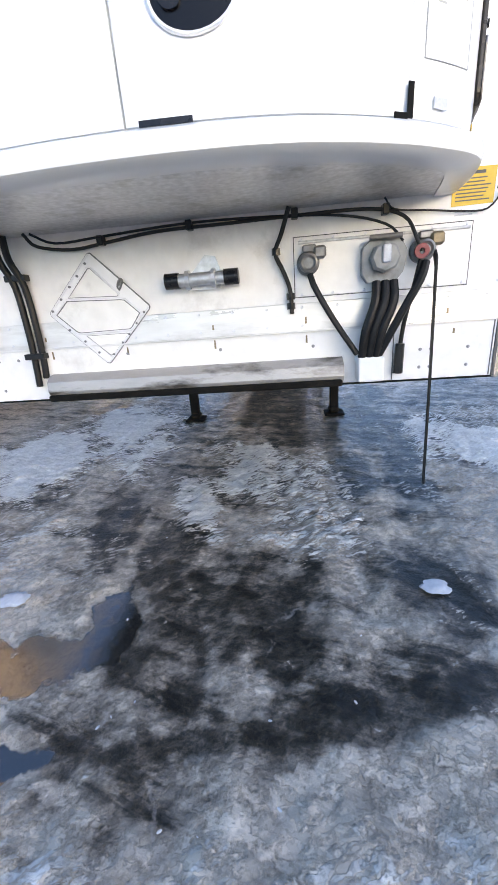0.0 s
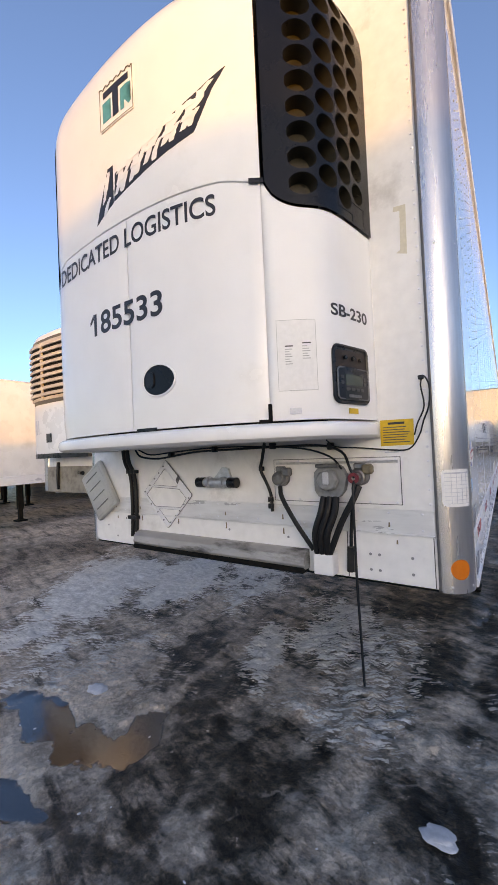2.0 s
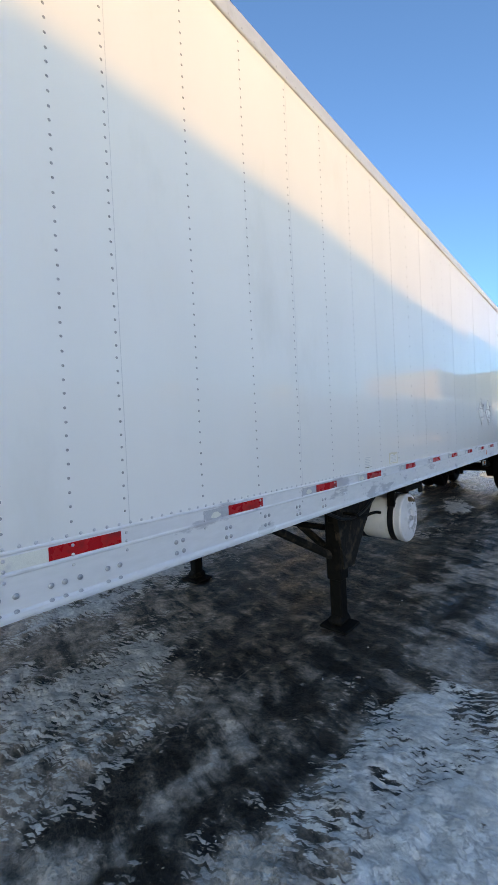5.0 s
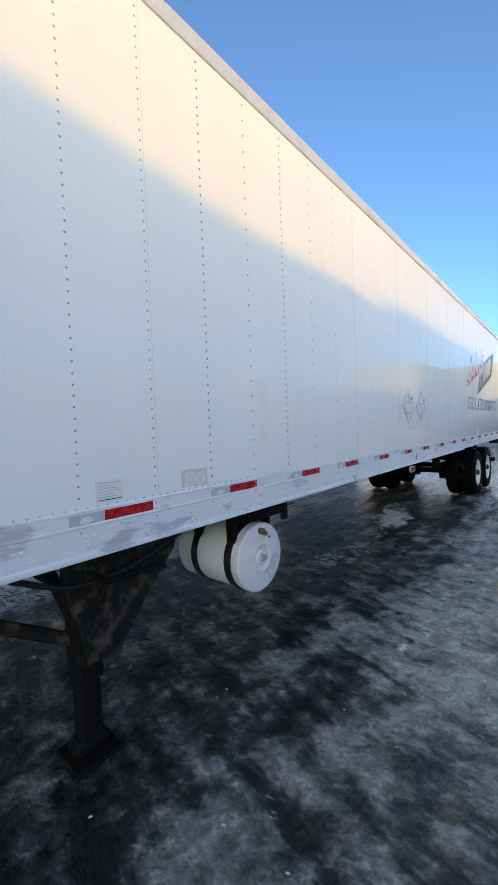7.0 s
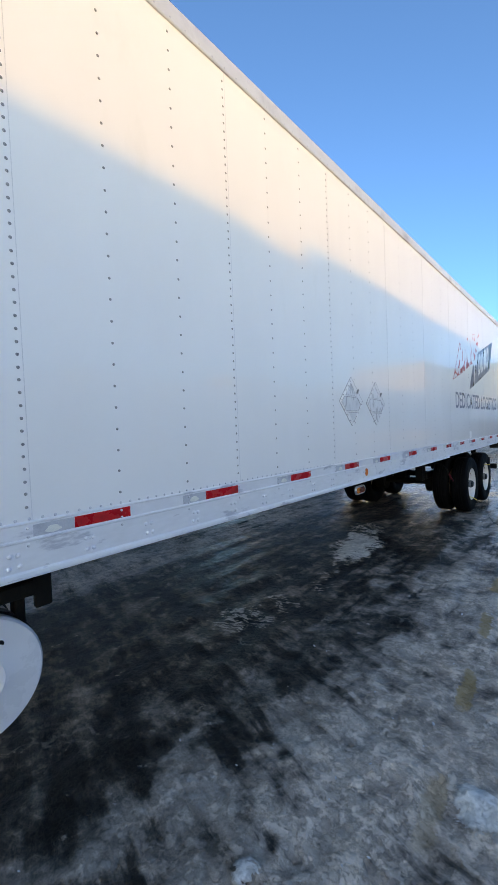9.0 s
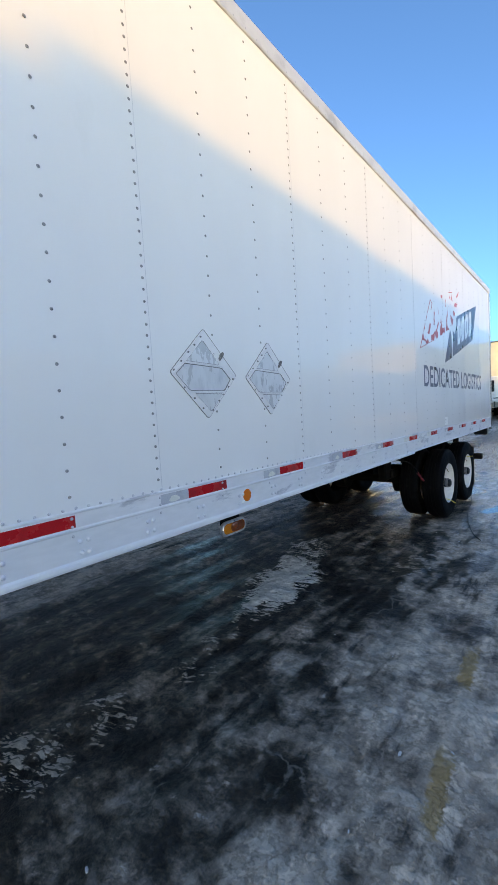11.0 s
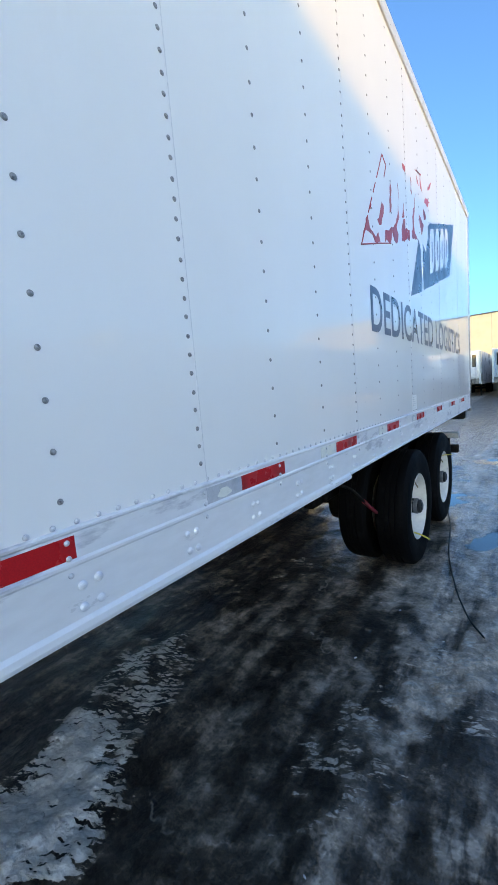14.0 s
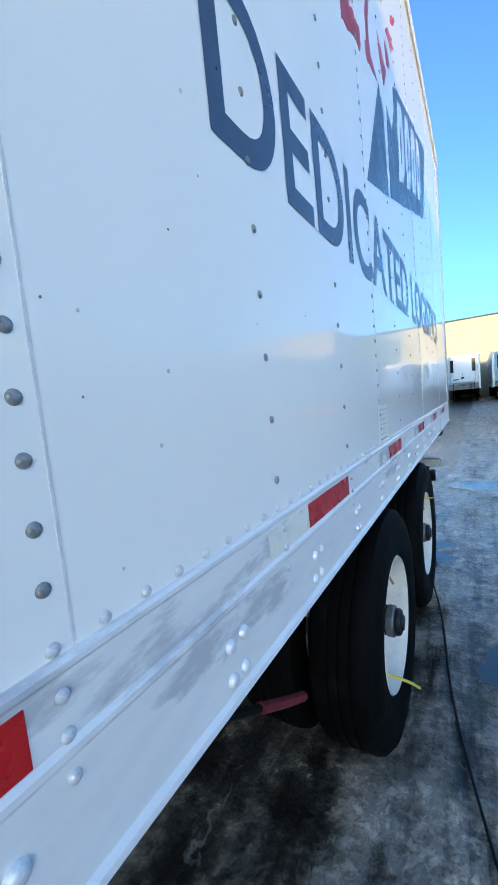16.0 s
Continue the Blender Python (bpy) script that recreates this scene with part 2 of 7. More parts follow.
def extrude_profile(bm, profile, y0, y1, closed=True, steps=1):
    """Sweeps an (x, z) outline along y."""
    rows = [[bm.verts.new((x, y0 + (y1 - y0) * k / steps, z)) for x, z in profile] for k in range(steps + 1)]
    n = len(profile)
    for a, b in zip(rows, rows[1:]):
        for i in range(n if closed else n - 1):
            bm.faces.new((a[i], a[(i + 1) % n], b[(i + 1) % n], b[i]))
    if closed:
        bm.faces.new(rows[0])
        bm.faces.new(rows[-1])
    return bm


def slab(bm, pts, place, depth, step=0.0):
    """A flat outline of (u, v) pairs given thickness and laid by place(u, v, w); step cuts it up to follow a curve."""
    if step:
        b2 = bmesh.new()
        b2.faces.new([b2.verts.new((u, v, 0)) for u, v in pts])
        bmesh.ops.triangulate(b2, faces=b2.faces)
        lo, hi = min(u for u, v in pts), max(u for u, v in pts)
        for i in range(1, int((hi - lo) / step) + 1):
            bmesh.ops.bisect_plane(b2, geom=b2.verts[:] + b2.edges[:] + b2.faces[:], plane_co=(lo + i * step, 0, 0), plane_no=(1, 0, 0))
        r = bmesh.ops.extrude_face_region(b2, geom=b2.faces[:])
        for v in r["geom"]:
            if isinstance(v, bmesh.types.BMVert):
                v.co.z = depth
        made = {v: bm.verts.new(place(*v.co)) for v in b2.verts}
        for f in b2.faces:
            bm.faces.new([made[v] for v in f.verts])
        b2.free()
        return bm
    a = [bm.verts.new(place(u, v, 0)) for u, v in pts]
    b = [bm.verts.new(place(u, v, depth)) for u, v in pts]
    bm.faces.new(a)
    bm.faces.new(b)
    n = len(pts)
    for i in range(n):
        bm.faces.new((a[i], a[(i + 1) % n], b[(i + 1) % n], b[i]))
    return bm


def rounded(u0, v0, u1, v1, r, k=5):
    out = []
    for cx, cy, a0 in ((u1 - r, v1 - r, 0), (u0 + r, v1 - r, 90), (u0 + r, v0 + r, 180), (u1 - r, v0 + r, 270)):
        for i in range(k + 1):
            a = radians(a0 + 90 * i / k)
            out.append((cx + r * math.cos(a), cy + r * math.sin(a)))
    return out


def on_side(u, v, w):
    """The trailer's camera-side wall: u along it, v up, w out of it."""
    return Vector((w, u, v))


def on_nose(u, v, w):
    """The trailer's front wall."""
    return Vector((u, 0.17 - w, v))


def lettering(name, text, u0, u1, v0, v1, place, material, parent, w=0.0015, bold=0.02, label=""):
    """Words in the built-in font, fitted between u0, u1 and v0, v1."""
    cu = bpy.data.curves.new("words", "FONT")
    cu.body, cu.offset, cu.resolution_u = text, bold, 8
    tmp = new("words", cu)
    me = bpy.data.meshes.new_from_object(tmp.evaluated_get(bpy.context.evaluated_depsgraph_get()))
    bpy.data.objects.remove(tmp)
    bm = bmesh.new()
    bm.from_mesh(me)
    bpy.data.meshes.remove(me)
    bmesh.ops.triangulate(bm, faces=bm.faces)
    xs, ys = [v.co.x for v in bm.verts], [v.co.y for v in bm.verts]
    a, b, c, d = min(xs), max(xs), min(ys), max(ys)
    for v in bm.verts:
        v.co = place(u0 + (v.co.x - a) / (b - a) * (u1 - u0), v0 + (v.co.y - c) / (d - c) * (v1 - v0), w)
    return part(name, bm, material, parent, label)

# ---- ground ----
def lattice(ix, iy, seed):
    h = (ix * 374761393 + iy * 668265263 + seed * 1442695041) & 0xFFFFFFFF
    h = ((h ^ (h >> 13)) * 1274126177) & 0xFFFFFFFF
    return ((h ^ (h >> 16)) & 0xFFFF) / 65535.0


def smooth_noise(x, y, seed):
    ix, iy = np.floor(x).astype(np.int64), np.floor(y).astype(np.int64)
    fx, fy = x - ix, y - iy
    fx, fy = fx * fx * (3 - 2 * fx), fy * fy * (3 - 2 * fy)
    a, b = lattice(ix, iy, seed), lattice(ix + 1, iy, seed)
    c, d = lattice(ix, iy + 1, seed), lattice(ix + 1, iy + 1, seed)
    return (a * (1 - fx) + b * fx) * (1 - fy) + (c * (1 - fx) + d * fx) * fy


def cloud(x, y, scale, seed, octaves=4):
    out, amp, tot = 0, 1.0, 0
    for k in range(octaves):
        out = out + amp * smooth_noise(x * scale * 2 ** k + 17 * k, y * scale * 2 ** k - 9 * k, seed + k)
        tot += amp
        amp *= 0.55
    return out / tot


def ramp(v, a, b):
    t = np.clip((v - a) / (b - a), 0, 1)
    return t * t * (3 - 2 * t)


def spaced(lo, hi, step, far, n):
    """Even steps in the middle, growing ones out to the horizon."""
    mid = np.arange(lo, hi + step / 2, step)
    grow = np.geomspace(step, far, n)
    return np.concatenate([lo - grow[::-1], mid, hi + grow])


# snow and ice left on the asphalt: centre, half sizes, turn in degrees, strength
SNOW = [(-4.5, 1.6, 0.75, 1.9, 38, 1.45), (-3.95, 0.45, 0.75, 0.55, 35, 1.2), (-3.15, 3.6, 0.75, 1.9, 12, 1.25), (-5.6, 0.2, 0.7, 1.2, 50, 0.8), (-3.55, 2.2, 0.70, 1.3, 18, 1.4), (-2.9, 0.8, 0.8, 0.35, 35, 0.7), (-3.0, 0.30, 0.6, 0.30, 30, 0.62), (-2.4, 0.6, 0.5, 0.3, 0, 0.45), (0.4, 0.9, 0.7, 0.6, 10, 0.5), (0.5, 1.6, 0.6, 0.8, 0, 0.55),
        (-1.15, 1.75, 0.60, 1.20, 28, 1.04), (-1.72, 1.35, 0.17, 0.65, 26, 1.2), (-0.85, 0.80, 0.50, 0.12, 12, 0.95), (0.66, 2.55, 0.36, 0.85, -12, 1.1), (0.84, 2.30, 0.16, 0.60, -14, 1.6),
        (1.35, 3.3, 0.5, 0.8, -10, 0.6), (1.10, 2.25, 0.30, 0.80, -12, 1.5), (0.95, 1.9, 0.25, 0.5, -8, 1.25), (-0.89, 9.75, 0.28, 1.15, 14, 1.14), (-0.64, 7.6, 0.20, 0.16, 10, 0.5), (-0.68, 7.16, 0.26, 0.20, 20, 0.62),
        (0.32, 11.2, 0.22, 0.75, -18, 0.4), (1.30, 6.52, 0.12, 0.11, 0, 1.6), (0.68, 5.67, 0.08, 0.07, 10, 1.3),
        (-0.9, -1.05, 2.2, 0.36, 6, 0.70), (-2.6, -1.2, 1.2, 0.45, 6, 0.5), (0.5, -0.6, 0.5, 0.4, 10, 0.6)]
# standing water: centre, half sizes, turn
WATER = [(-2.10, -0.18, 0.17, 0.11, -15), (-2.60, -0.20, 0.28, 0.10, 0), (-2.12, -0.66, 0.22, 0.06, 8), (-1.86, 0.02, 0.12, 0.16, 20),
         (0.12, 17.9, 0.34, 0.30, 0), (-1.2, 16.4, 0.7, 1.0, 0), (-0.4, 15.0, 0.4, 0.5, 0), (0.40, 13.6, 0.08, 0.25, -20)]
# bare dark tar, in the open and along under the trailer
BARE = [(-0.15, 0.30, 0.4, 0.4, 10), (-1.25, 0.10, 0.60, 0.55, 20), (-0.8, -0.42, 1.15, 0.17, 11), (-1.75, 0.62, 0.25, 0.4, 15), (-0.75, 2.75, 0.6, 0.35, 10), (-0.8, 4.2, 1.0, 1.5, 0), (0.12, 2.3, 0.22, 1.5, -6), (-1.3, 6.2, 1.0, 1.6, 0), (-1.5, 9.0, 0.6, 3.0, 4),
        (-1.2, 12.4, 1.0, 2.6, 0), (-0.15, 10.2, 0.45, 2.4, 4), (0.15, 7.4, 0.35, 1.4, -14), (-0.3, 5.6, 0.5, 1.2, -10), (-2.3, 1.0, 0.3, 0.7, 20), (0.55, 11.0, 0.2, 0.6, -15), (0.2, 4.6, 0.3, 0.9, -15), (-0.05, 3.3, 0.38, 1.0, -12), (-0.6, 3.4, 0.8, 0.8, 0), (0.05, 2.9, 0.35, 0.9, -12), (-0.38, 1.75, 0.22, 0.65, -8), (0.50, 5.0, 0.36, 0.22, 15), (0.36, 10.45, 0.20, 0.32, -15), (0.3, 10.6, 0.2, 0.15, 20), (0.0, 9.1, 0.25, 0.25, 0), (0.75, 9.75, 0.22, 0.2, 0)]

SLUSH = [(-2.3, 0.1, 0.6, 0.9), (-2.0, -1.0, 1.2, 0.4), (-2.7, 0.5, 1.2, 0.9), (-1.0, -1.2, 3.0, 0.5), (0.5, 0.9, 0.8, 1.1), (1.1, 6.1, 0.7, 1.0), (1.3, 9.0, 0.6, 1.4), (1.0, 12.8, 0.5, 1.2), (0.85, 10.7, 0.45, 1.2), (-2.6, -0.9, 1.0, 0.4)]


def blot(X, Y, x, y, rx, ry, turn):
    c, s = math.cos(radians(turn)), math.sin(radians(turn))
    dx, dy = X - x, Y - y
    return np.sqrt(((dx * c + dy * s) / rx) ** 2 + ((-dx * s + dy * c) / ry) ** 2)


def build_ground():
    left, right = spaced(-6.2, -3.2, 0.045, 420, 36), spaced(-3.18, 1.9, 0.018, 420, 44)
    low, high = spaced(-1.8, 12.5, 0.019, 420, 44), spaced(12.53, 17.5, 0.045, 420, 36)
    xs = np.concatenate([left[left <= -3.2 + 1e-6], right[right > -3.19]])
    ys = np.concatenate([low[low <= 12.5 + 1e-6], high[high > 12.52]])
    X, Y = np.meshgrid(xs, ys)
    warp = (cloud(X, Y, 1.6, 5) - 0.5) * 1.3 + (cloud(X, Y, 6.0, 9) - 0.5) * 0.9
    snow = 0.22 * ramp(cloud(X * 1.0, Y * 0.45, 0.8, 21, 5), 0.5, 0.8)
    for x, y, rx, ry, turn, k in SNOW:
        snow = np.maximum(snow, k * ramp(blot(X, Y, x, y, rx, ry, turn) + warp, 1.4, 0.4))
    water = 0 * X
    for x, y, rx, ry, turn in WATER:
        water = np.maximum(water, ramp(blot(X, Y, x, y, rx, ry, turn) + warp * 1.7, 1.6, 0.45))
    damp = ramp(cloud(X, Y * 0.5, 0.55, 61, 4), 0.40, 0.64)
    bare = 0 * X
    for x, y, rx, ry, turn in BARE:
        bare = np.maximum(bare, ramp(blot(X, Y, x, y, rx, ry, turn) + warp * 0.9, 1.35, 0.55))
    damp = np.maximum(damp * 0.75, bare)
    damp = np.maximum(damp, 0.28 * ramp(Y, 4.2, 6.0) * ramp(X, -0.4, 0.3) * (0.55 + 0.9 * cloud(X * 0.9, Y * 0.6, 1.1, 101, 4) * (1 - ramp(cloud(X, Y, 0.9, 111, 3), 0.5, 0.66))))
    # full damp, hence darker, within the trailer's footprint from y = 3 back
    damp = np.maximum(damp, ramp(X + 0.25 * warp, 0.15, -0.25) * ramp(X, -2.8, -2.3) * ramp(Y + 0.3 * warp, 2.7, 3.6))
    # grey slush lying thicker
    for x, y, rx, ry in SLUSH:
        damp = damp - (0.58 if x < 0.3 else 0.40 if x < 0.6 else 0.22) * (1 - bare) * ramp(blot(X, Y, x, y, rx, ry, 0) + warp * 0.7, 1.4, 0.4)
    snow *= 1 - water
    near = np.exp(-((np.maximum(np.abs(X + 1) - 6, 0)) ** 2 + (np.maximum(np.abs(Y - 8) - 11, 0)) ** 2) / 60)
    lumps = (cloud(X, Y, 3.0, 71, 4) - 0.5) * 0.024 + (cloud(X, Y, 11.0, 81, 3) - 0.5) * 0.012
    ruts = 0.008 * np.sin((X + 0.3 * (cloud(X, Y, 0.7, 91) - 0.5)) * 2 * math.pi / 0.42)
    flat = ramp(water, 0.0, 0.3)
    # frozen clods, coarse where slush and snow lie, worn down where the tar is bare
    clod = cloud(X * 1.15, Y * 0.9, 12.0, 201, 4)
    fine = (np.abs(X + 0.6) < 2.8) & (Y > -1.9) & (Y < 12.6)
    rough = (0.006 + 0.026 * np.clip(1 - damp, 0, 1) + 0.020 * np.clip(snow, 0, 1)) * np.where(fine, 1.0, 0.35)
    lumps = lumps + (clod - 0.5) * rough
    Z = ((lumps + ruts) * (1 - 0.985 * flat) - 0.005 * flat + (0.008 + 0.036 * (cloud(X, Y, 13.0, 121, 3) - 0.25)) * snow - 0.006) * near
    ny, nx = X.shape
    verts = np.stack([X, Y, Z], -1).reshape(-1, 3)
    idx = np.arange(nx * ny).reshape(ny, nx)
    faces = np.stack([idx[:-1, :-1], idx[:-1, 1:], idx[1:, 1:], idx[1:, :-1]], -1).reshape(-1, 4)
    me = bpy.data.meshes.new("ground")
    me.vertices.add(len(verts))
    me.vertices.foreach_set("co", verts.ravel())
    me.loops.add(faces.size)
    me.loops.foreach_set("vertex_index", faces.ravel())
    me.polygons.add(len(faces))
    me.polygons.foreach_set("loop_start", np.arange(0, faces.size, 4))
    me.polygons.foreach_set("loop_total", np.full(len(faces), 4))
    me.update(calc_edges=True)
    me.polygons.foreach_set("use_smooth", np.ones(len(faces), bool))
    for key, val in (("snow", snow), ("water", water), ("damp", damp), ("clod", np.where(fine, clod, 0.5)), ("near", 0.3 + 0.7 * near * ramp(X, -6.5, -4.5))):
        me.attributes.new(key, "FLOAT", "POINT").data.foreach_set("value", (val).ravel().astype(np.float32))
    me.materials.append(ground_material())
    return tagged(new("ground", me), "wet dark asphalt with slush, packed snow and puddles", "ground", kind="structure")


def ground_material():
    m = bpy.data.materials.new("wet_asphalt")
    m.use_nodes = True
    n, l = m.node_tree.nodes, m.node_tree.links
    p = n["Principled BSDF"]
    geo = n.new("ShaderNodeNewGeometry")

    def attr(key):
        a = n.new("ShaderNodeAttribute")
        a.attribute_name = key
        return a.outputs["Fac"]

    def noise_at(scale, detail=5, rough=0.6, stretch=None):
        t = n.new("ShaderNodeTexNoise")
        t.inputs["Scale"].default_value, t.inputs["Detail"].default_value, t.inputs["Roughness"].default_value = scale, detail, rough
        if stretch:
            mp = n.new("ShaderNodeMapping")
            mp.inputs["Scale"].default_value = stretch
            l.new(geo.outputs["Position"], mp.inputs[0])
            l.new(mp.outputs[0], t.inputs["Vector"])
        else:
            l.new(geo.outputs["Position"], t.inputs["Vector"])
        return t.outputs[0]

    def maths(op, a, b):
        k = n.new("ShaderNodeMath")
        k.operation = op
        for i, v in enumerate((a, b)):
            if isinstance(v, (int, float)):
                k.inputs[i].default_value = v
            else:
                l.new(v, k.inputs[i])
        return k.outputs[0]

    def span(v, a, b, c=0.0, d=1.0):
        k = n.new("ShaderNodeMapRange")
        k.interpolation_type = "SMOOTHSTEP"
        for i, q in zip(("From Min", "From Max", "To Min", "To Max"), (a, b, c, d)):
            k.inputs[i].default_value = q
        l.new(v, k.inputs[0])
        return k.outputs[0]

    def blend(f, a, b):
        k = n.new("ShaderNodeMix")
        k.data_type = "RGBA"
        l.new(f, k.inputs["Factor"])
        for i, v in (("A", a), ("B", b)):
            if isinstance(v, tuple):
                k.inputs[i].default_value = (*v, 1)
            else:
                l.new(v, k.inputs[i])
        return k.outputs["Result"]

    snow, pool, damp, clod = attr("snow"), attr("water"), attr("damp"), attr("clod")
    sep = n.new("ShaderNodeSeparateXYZ")
    l.new(geo.outputs["Position"], sep.inputs[0])
    px, py = sep.outputs[0], sep.outputs[1]
    grit = noise_at(75, 4, 0.6)
    slush = noise_at(1.9, 8, 0.64, (1.4, 0.75, 1))
    flakes = noise_at(15, 6, 0.70)
    crags = n.new("ShaderNodeTexNoise")
    crags.noise_type = "RIDGED_MULTIFRACTAL"
    crags.inputs["Scale"].default_value, crags.inputs["Detail"].default_value, crags.inputs["Roughness"].default_value = 4.5, 7, 0.6
    l.new(geo.outputs["Position"], crags.inputs["Vector"])
    ridge = span(crags.outputs[0], 0.25, 0.95)
    lumps = noise_at(4.5, 9, 0.70)
    water = span(maths("ADD", pool, maths("ADD", maths("MULTIPLY", maths("SUBTRACT", flakes, 0.5), 0.9), maths("MULTIPLY", maths("SUBTRACT", lumps, 0.5), 1.3))), 0.36, 0.66)
    soft = noise_at(9, 3, 0.5)
    crisp = noise_at(7, 10, 0.74)
    broad = noise_at(0.85, 3, 0.55)
    drift = noise_at(3.1, 5, 0.58)
    # ruts drawn slantwise from under the trailer
    turned = n.new("ShaderNodeCombineXYZ")
    l.new(maths("MULTIPLY", maths("ADD", maths("MULTIPLY", px, 0.96), maths("MULTIPLY", py, -0.27)), 0.42), turned.inputs[0])
    l.new(maths("MULTIPLY", maths("ADD", maths("MULTIPLY", px, 0.27), maths("MULTIPLY", py, 0.96)), 2.4), turned.inputs[1])
    rut = n.new("ShaderNodeTexNoise")
    rut.inputs["Scale"].default_value, rut.inputs["Detail"].default_value, rut.inputs["Roughness"].default_value = 2.4, 6, 0.6
    l.new(turned.outputs[0], rut.inputs["Vector"])
    tracks = noise_at(2.6, 6, 0.6, (2.6, 0.42, 1))
    turn_over = n.new("ShaderNodeMix")
    l.new(span(py, 6.6, 8.6), turn_over.inputs["Factor"])
    l.new(rut.outputs[0], turn_over.inputs["A"])
    l.new(tracks, turn_over.inputs["B"])
    smear = turn_over.outputs["Result"]
    # chevron cleats left by tyres
    wob = maths("ADD", maths("MULTIPLY", maths("SUBTRACT", lumps, 0.5), 0.035), maths("MULTIPLY", maths("SUBTRACT", flakes, 0.5), 0.03))
    along = maths("ADD", maths("MULTIPLY", px, -0.45), maths("MULTIPLY", py, 0.89))
    across = maths("ADD", maths("MULTIPLY", px, 0.89), maths("MULTIPLY", py, 0.45))
    zig = maths("ADD", along, maths("ADD", maths("MULTIPLY", maths("PINGPONG", across, 0.036), 0.55), wob))
    cleat = maths("MULTIPLY", maths("ADD", maths("SINE", maths("MULTIPLY", zig, 2 * math.pi / 0.040), 0.0), 1.0), 0.5)
    groove = maths("MULTIPLY", maths("ADD", maths("SINE", maths("MULTIPLY", maths("ADD", across, wob), 2 * math.pi / 0.072), 0.0), 1.0), 0.5)
    lane = span(noise_at(1.0, 3, 0.5, (1.9, 0.4, 1)), 0.36, 0.52, 0.45, 1.0)
    brushed = n.new("ShaderNodeCombineXYZ")
    l.new(maths("MULTIPLY", across, 0.36), brushed.inputs[0])
    l.new(maths("MULTIPLY", along, 1.5), brushed.inputs[1])
    stroke = n.new("ShaderNodeTexNoise")
    stroke.inputs["Scale"].default_value, stroke.inputs["Detail"].default_value, stroke.inputs["Roughness"].default_value = 22, 5, 0.62
    l.new(brushed.outputs[0], stroke.inputs["Vector"])
    strokes = span(stroke.outputs[0], 0.45, 0.55)
    lines = maths("MAXIMUM", span(cleat, 0.02, 0.30, 1.0, 0.0), maths("MULTIPLY", span(groove, 0.0, 0.12, 1.0, 0.0), 0.35))
    pressed = maths("MULTIPLY", lane, maths("ADD", maths("MULTIPLY", maths("MULTIPLY", lines, span(drift, 0.38, 0.48)), 0.75), maths("MULTIPLY", strokes, 0.90)))
    pressed = maths("MULTIPLY", pressed, maths("MULTIPLY", span(snow, 0.98, 1.3, 1.0, 0.35), span(py, 4.0, 6.0, 1.0, 0.62)))
    tone = maths("ADD", maths("MULTIPLY", flakes, 0.30), maths("ADD", maths("MULTIPLY", ridge, 0.16), maths("ADD", maths("MULTIPLY", maths("ADD", crisp, lumps), 0.22), maths("MULTIPLY", grit, 0.14))))
    fine_mix = maths("ADD", maths("MULTIPLY", drift, 0.25), maths("ADD", maths("MULTIPLY", crisp, 0.19), maths("ADD", maths("MULTIPLY", flakes, 0.10), maths("ADD", maths("MULTIPLY", lumps, 0.12), maths("ADD", maths("MULTIPLY", smear, 0.30), maths("MULTIPLY", grit, 0.05))))))
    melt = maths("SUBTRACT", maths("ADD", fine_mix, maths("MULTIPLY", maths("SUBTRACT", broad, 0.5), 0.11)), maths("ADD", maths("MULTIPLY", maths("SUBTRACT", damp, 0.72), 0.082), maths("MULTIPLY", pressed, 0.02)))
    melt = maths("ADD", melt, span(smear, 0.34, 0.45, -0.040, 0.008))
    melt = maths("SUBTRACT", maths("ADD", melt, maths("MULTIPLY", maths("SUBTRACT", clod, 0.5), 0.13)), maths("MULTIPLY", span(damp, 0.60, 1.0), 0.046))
    shade = n.new("ShaderNodeValToRGB")
    ice = shade.color_ramp
    ice.interpolation = "LINEAR"
    stops = ((0.39, 0.016), (0.440, 0.052), (0.470, 0.122), (0.497, 0.205), (0.53, 0.30), (0.60, 0.52))
    while len(ice.elements) < len(stops):
        ice.elements.new(0.5)
    for e, (at, v) in zip(ice.elements, stops):
        e.position, e.color = at, (v * 1.24, v * 1.01, v * 0.84, 1)
    l.new(melt, shade.inputs[0])
    # clots of frozen slush, and finer crumbs on them
    clot = span(maths("ADD", maths("MULTIPLY", flakes, 0.7), maths("MULTIPLY", lumps, 0.3)), 0.475, 0.535)
    crumb = span(noise_at(34, 4, 0.62), 0.47, 0.56)
    mottle = maths("ADD", maths("ADD", 0.82, maths("MULTIPLY", clot, 0.24)), maths("MULTIPLY", crumb, 0.18))
    def tinted(col, k):
        q = n.new("ShaderNodeMix")
        q.data_type, q.blend_type = "RGBA", "MULTIPLY"
        q.inputs["Factor"].default_value = 1.0
        l.new(col, q.inputs["A"])
        l.new(k, q.inputs["B"])
        return q.outputs["Result"]

    base = tinted(shade.outputs[0], mottle)
    slush_mask = span(melt, 0.44, 0.51)
    broken = maths("ADD", maths("ADD", maths("MULTIPLY", maths("SUBTRACT", flakes, 0.5), 0.8), maths("MULTIPLY", maths("SUBTRACT", clod, 0.5), 1.1)), maths("ADD", maths("MULTIPLY", maths("SUBTRACT", crisp, 0.5), 0.8), maths("MULTIPLY", maths("SUBTRACT", lumps, 0.5), 0.8)))
    snow_mask = span(maths("SUBTRACT", maths("ADD", snow, broken), maths("MULTIPLY", pressed, 0.90)), 0.26, 0.46)
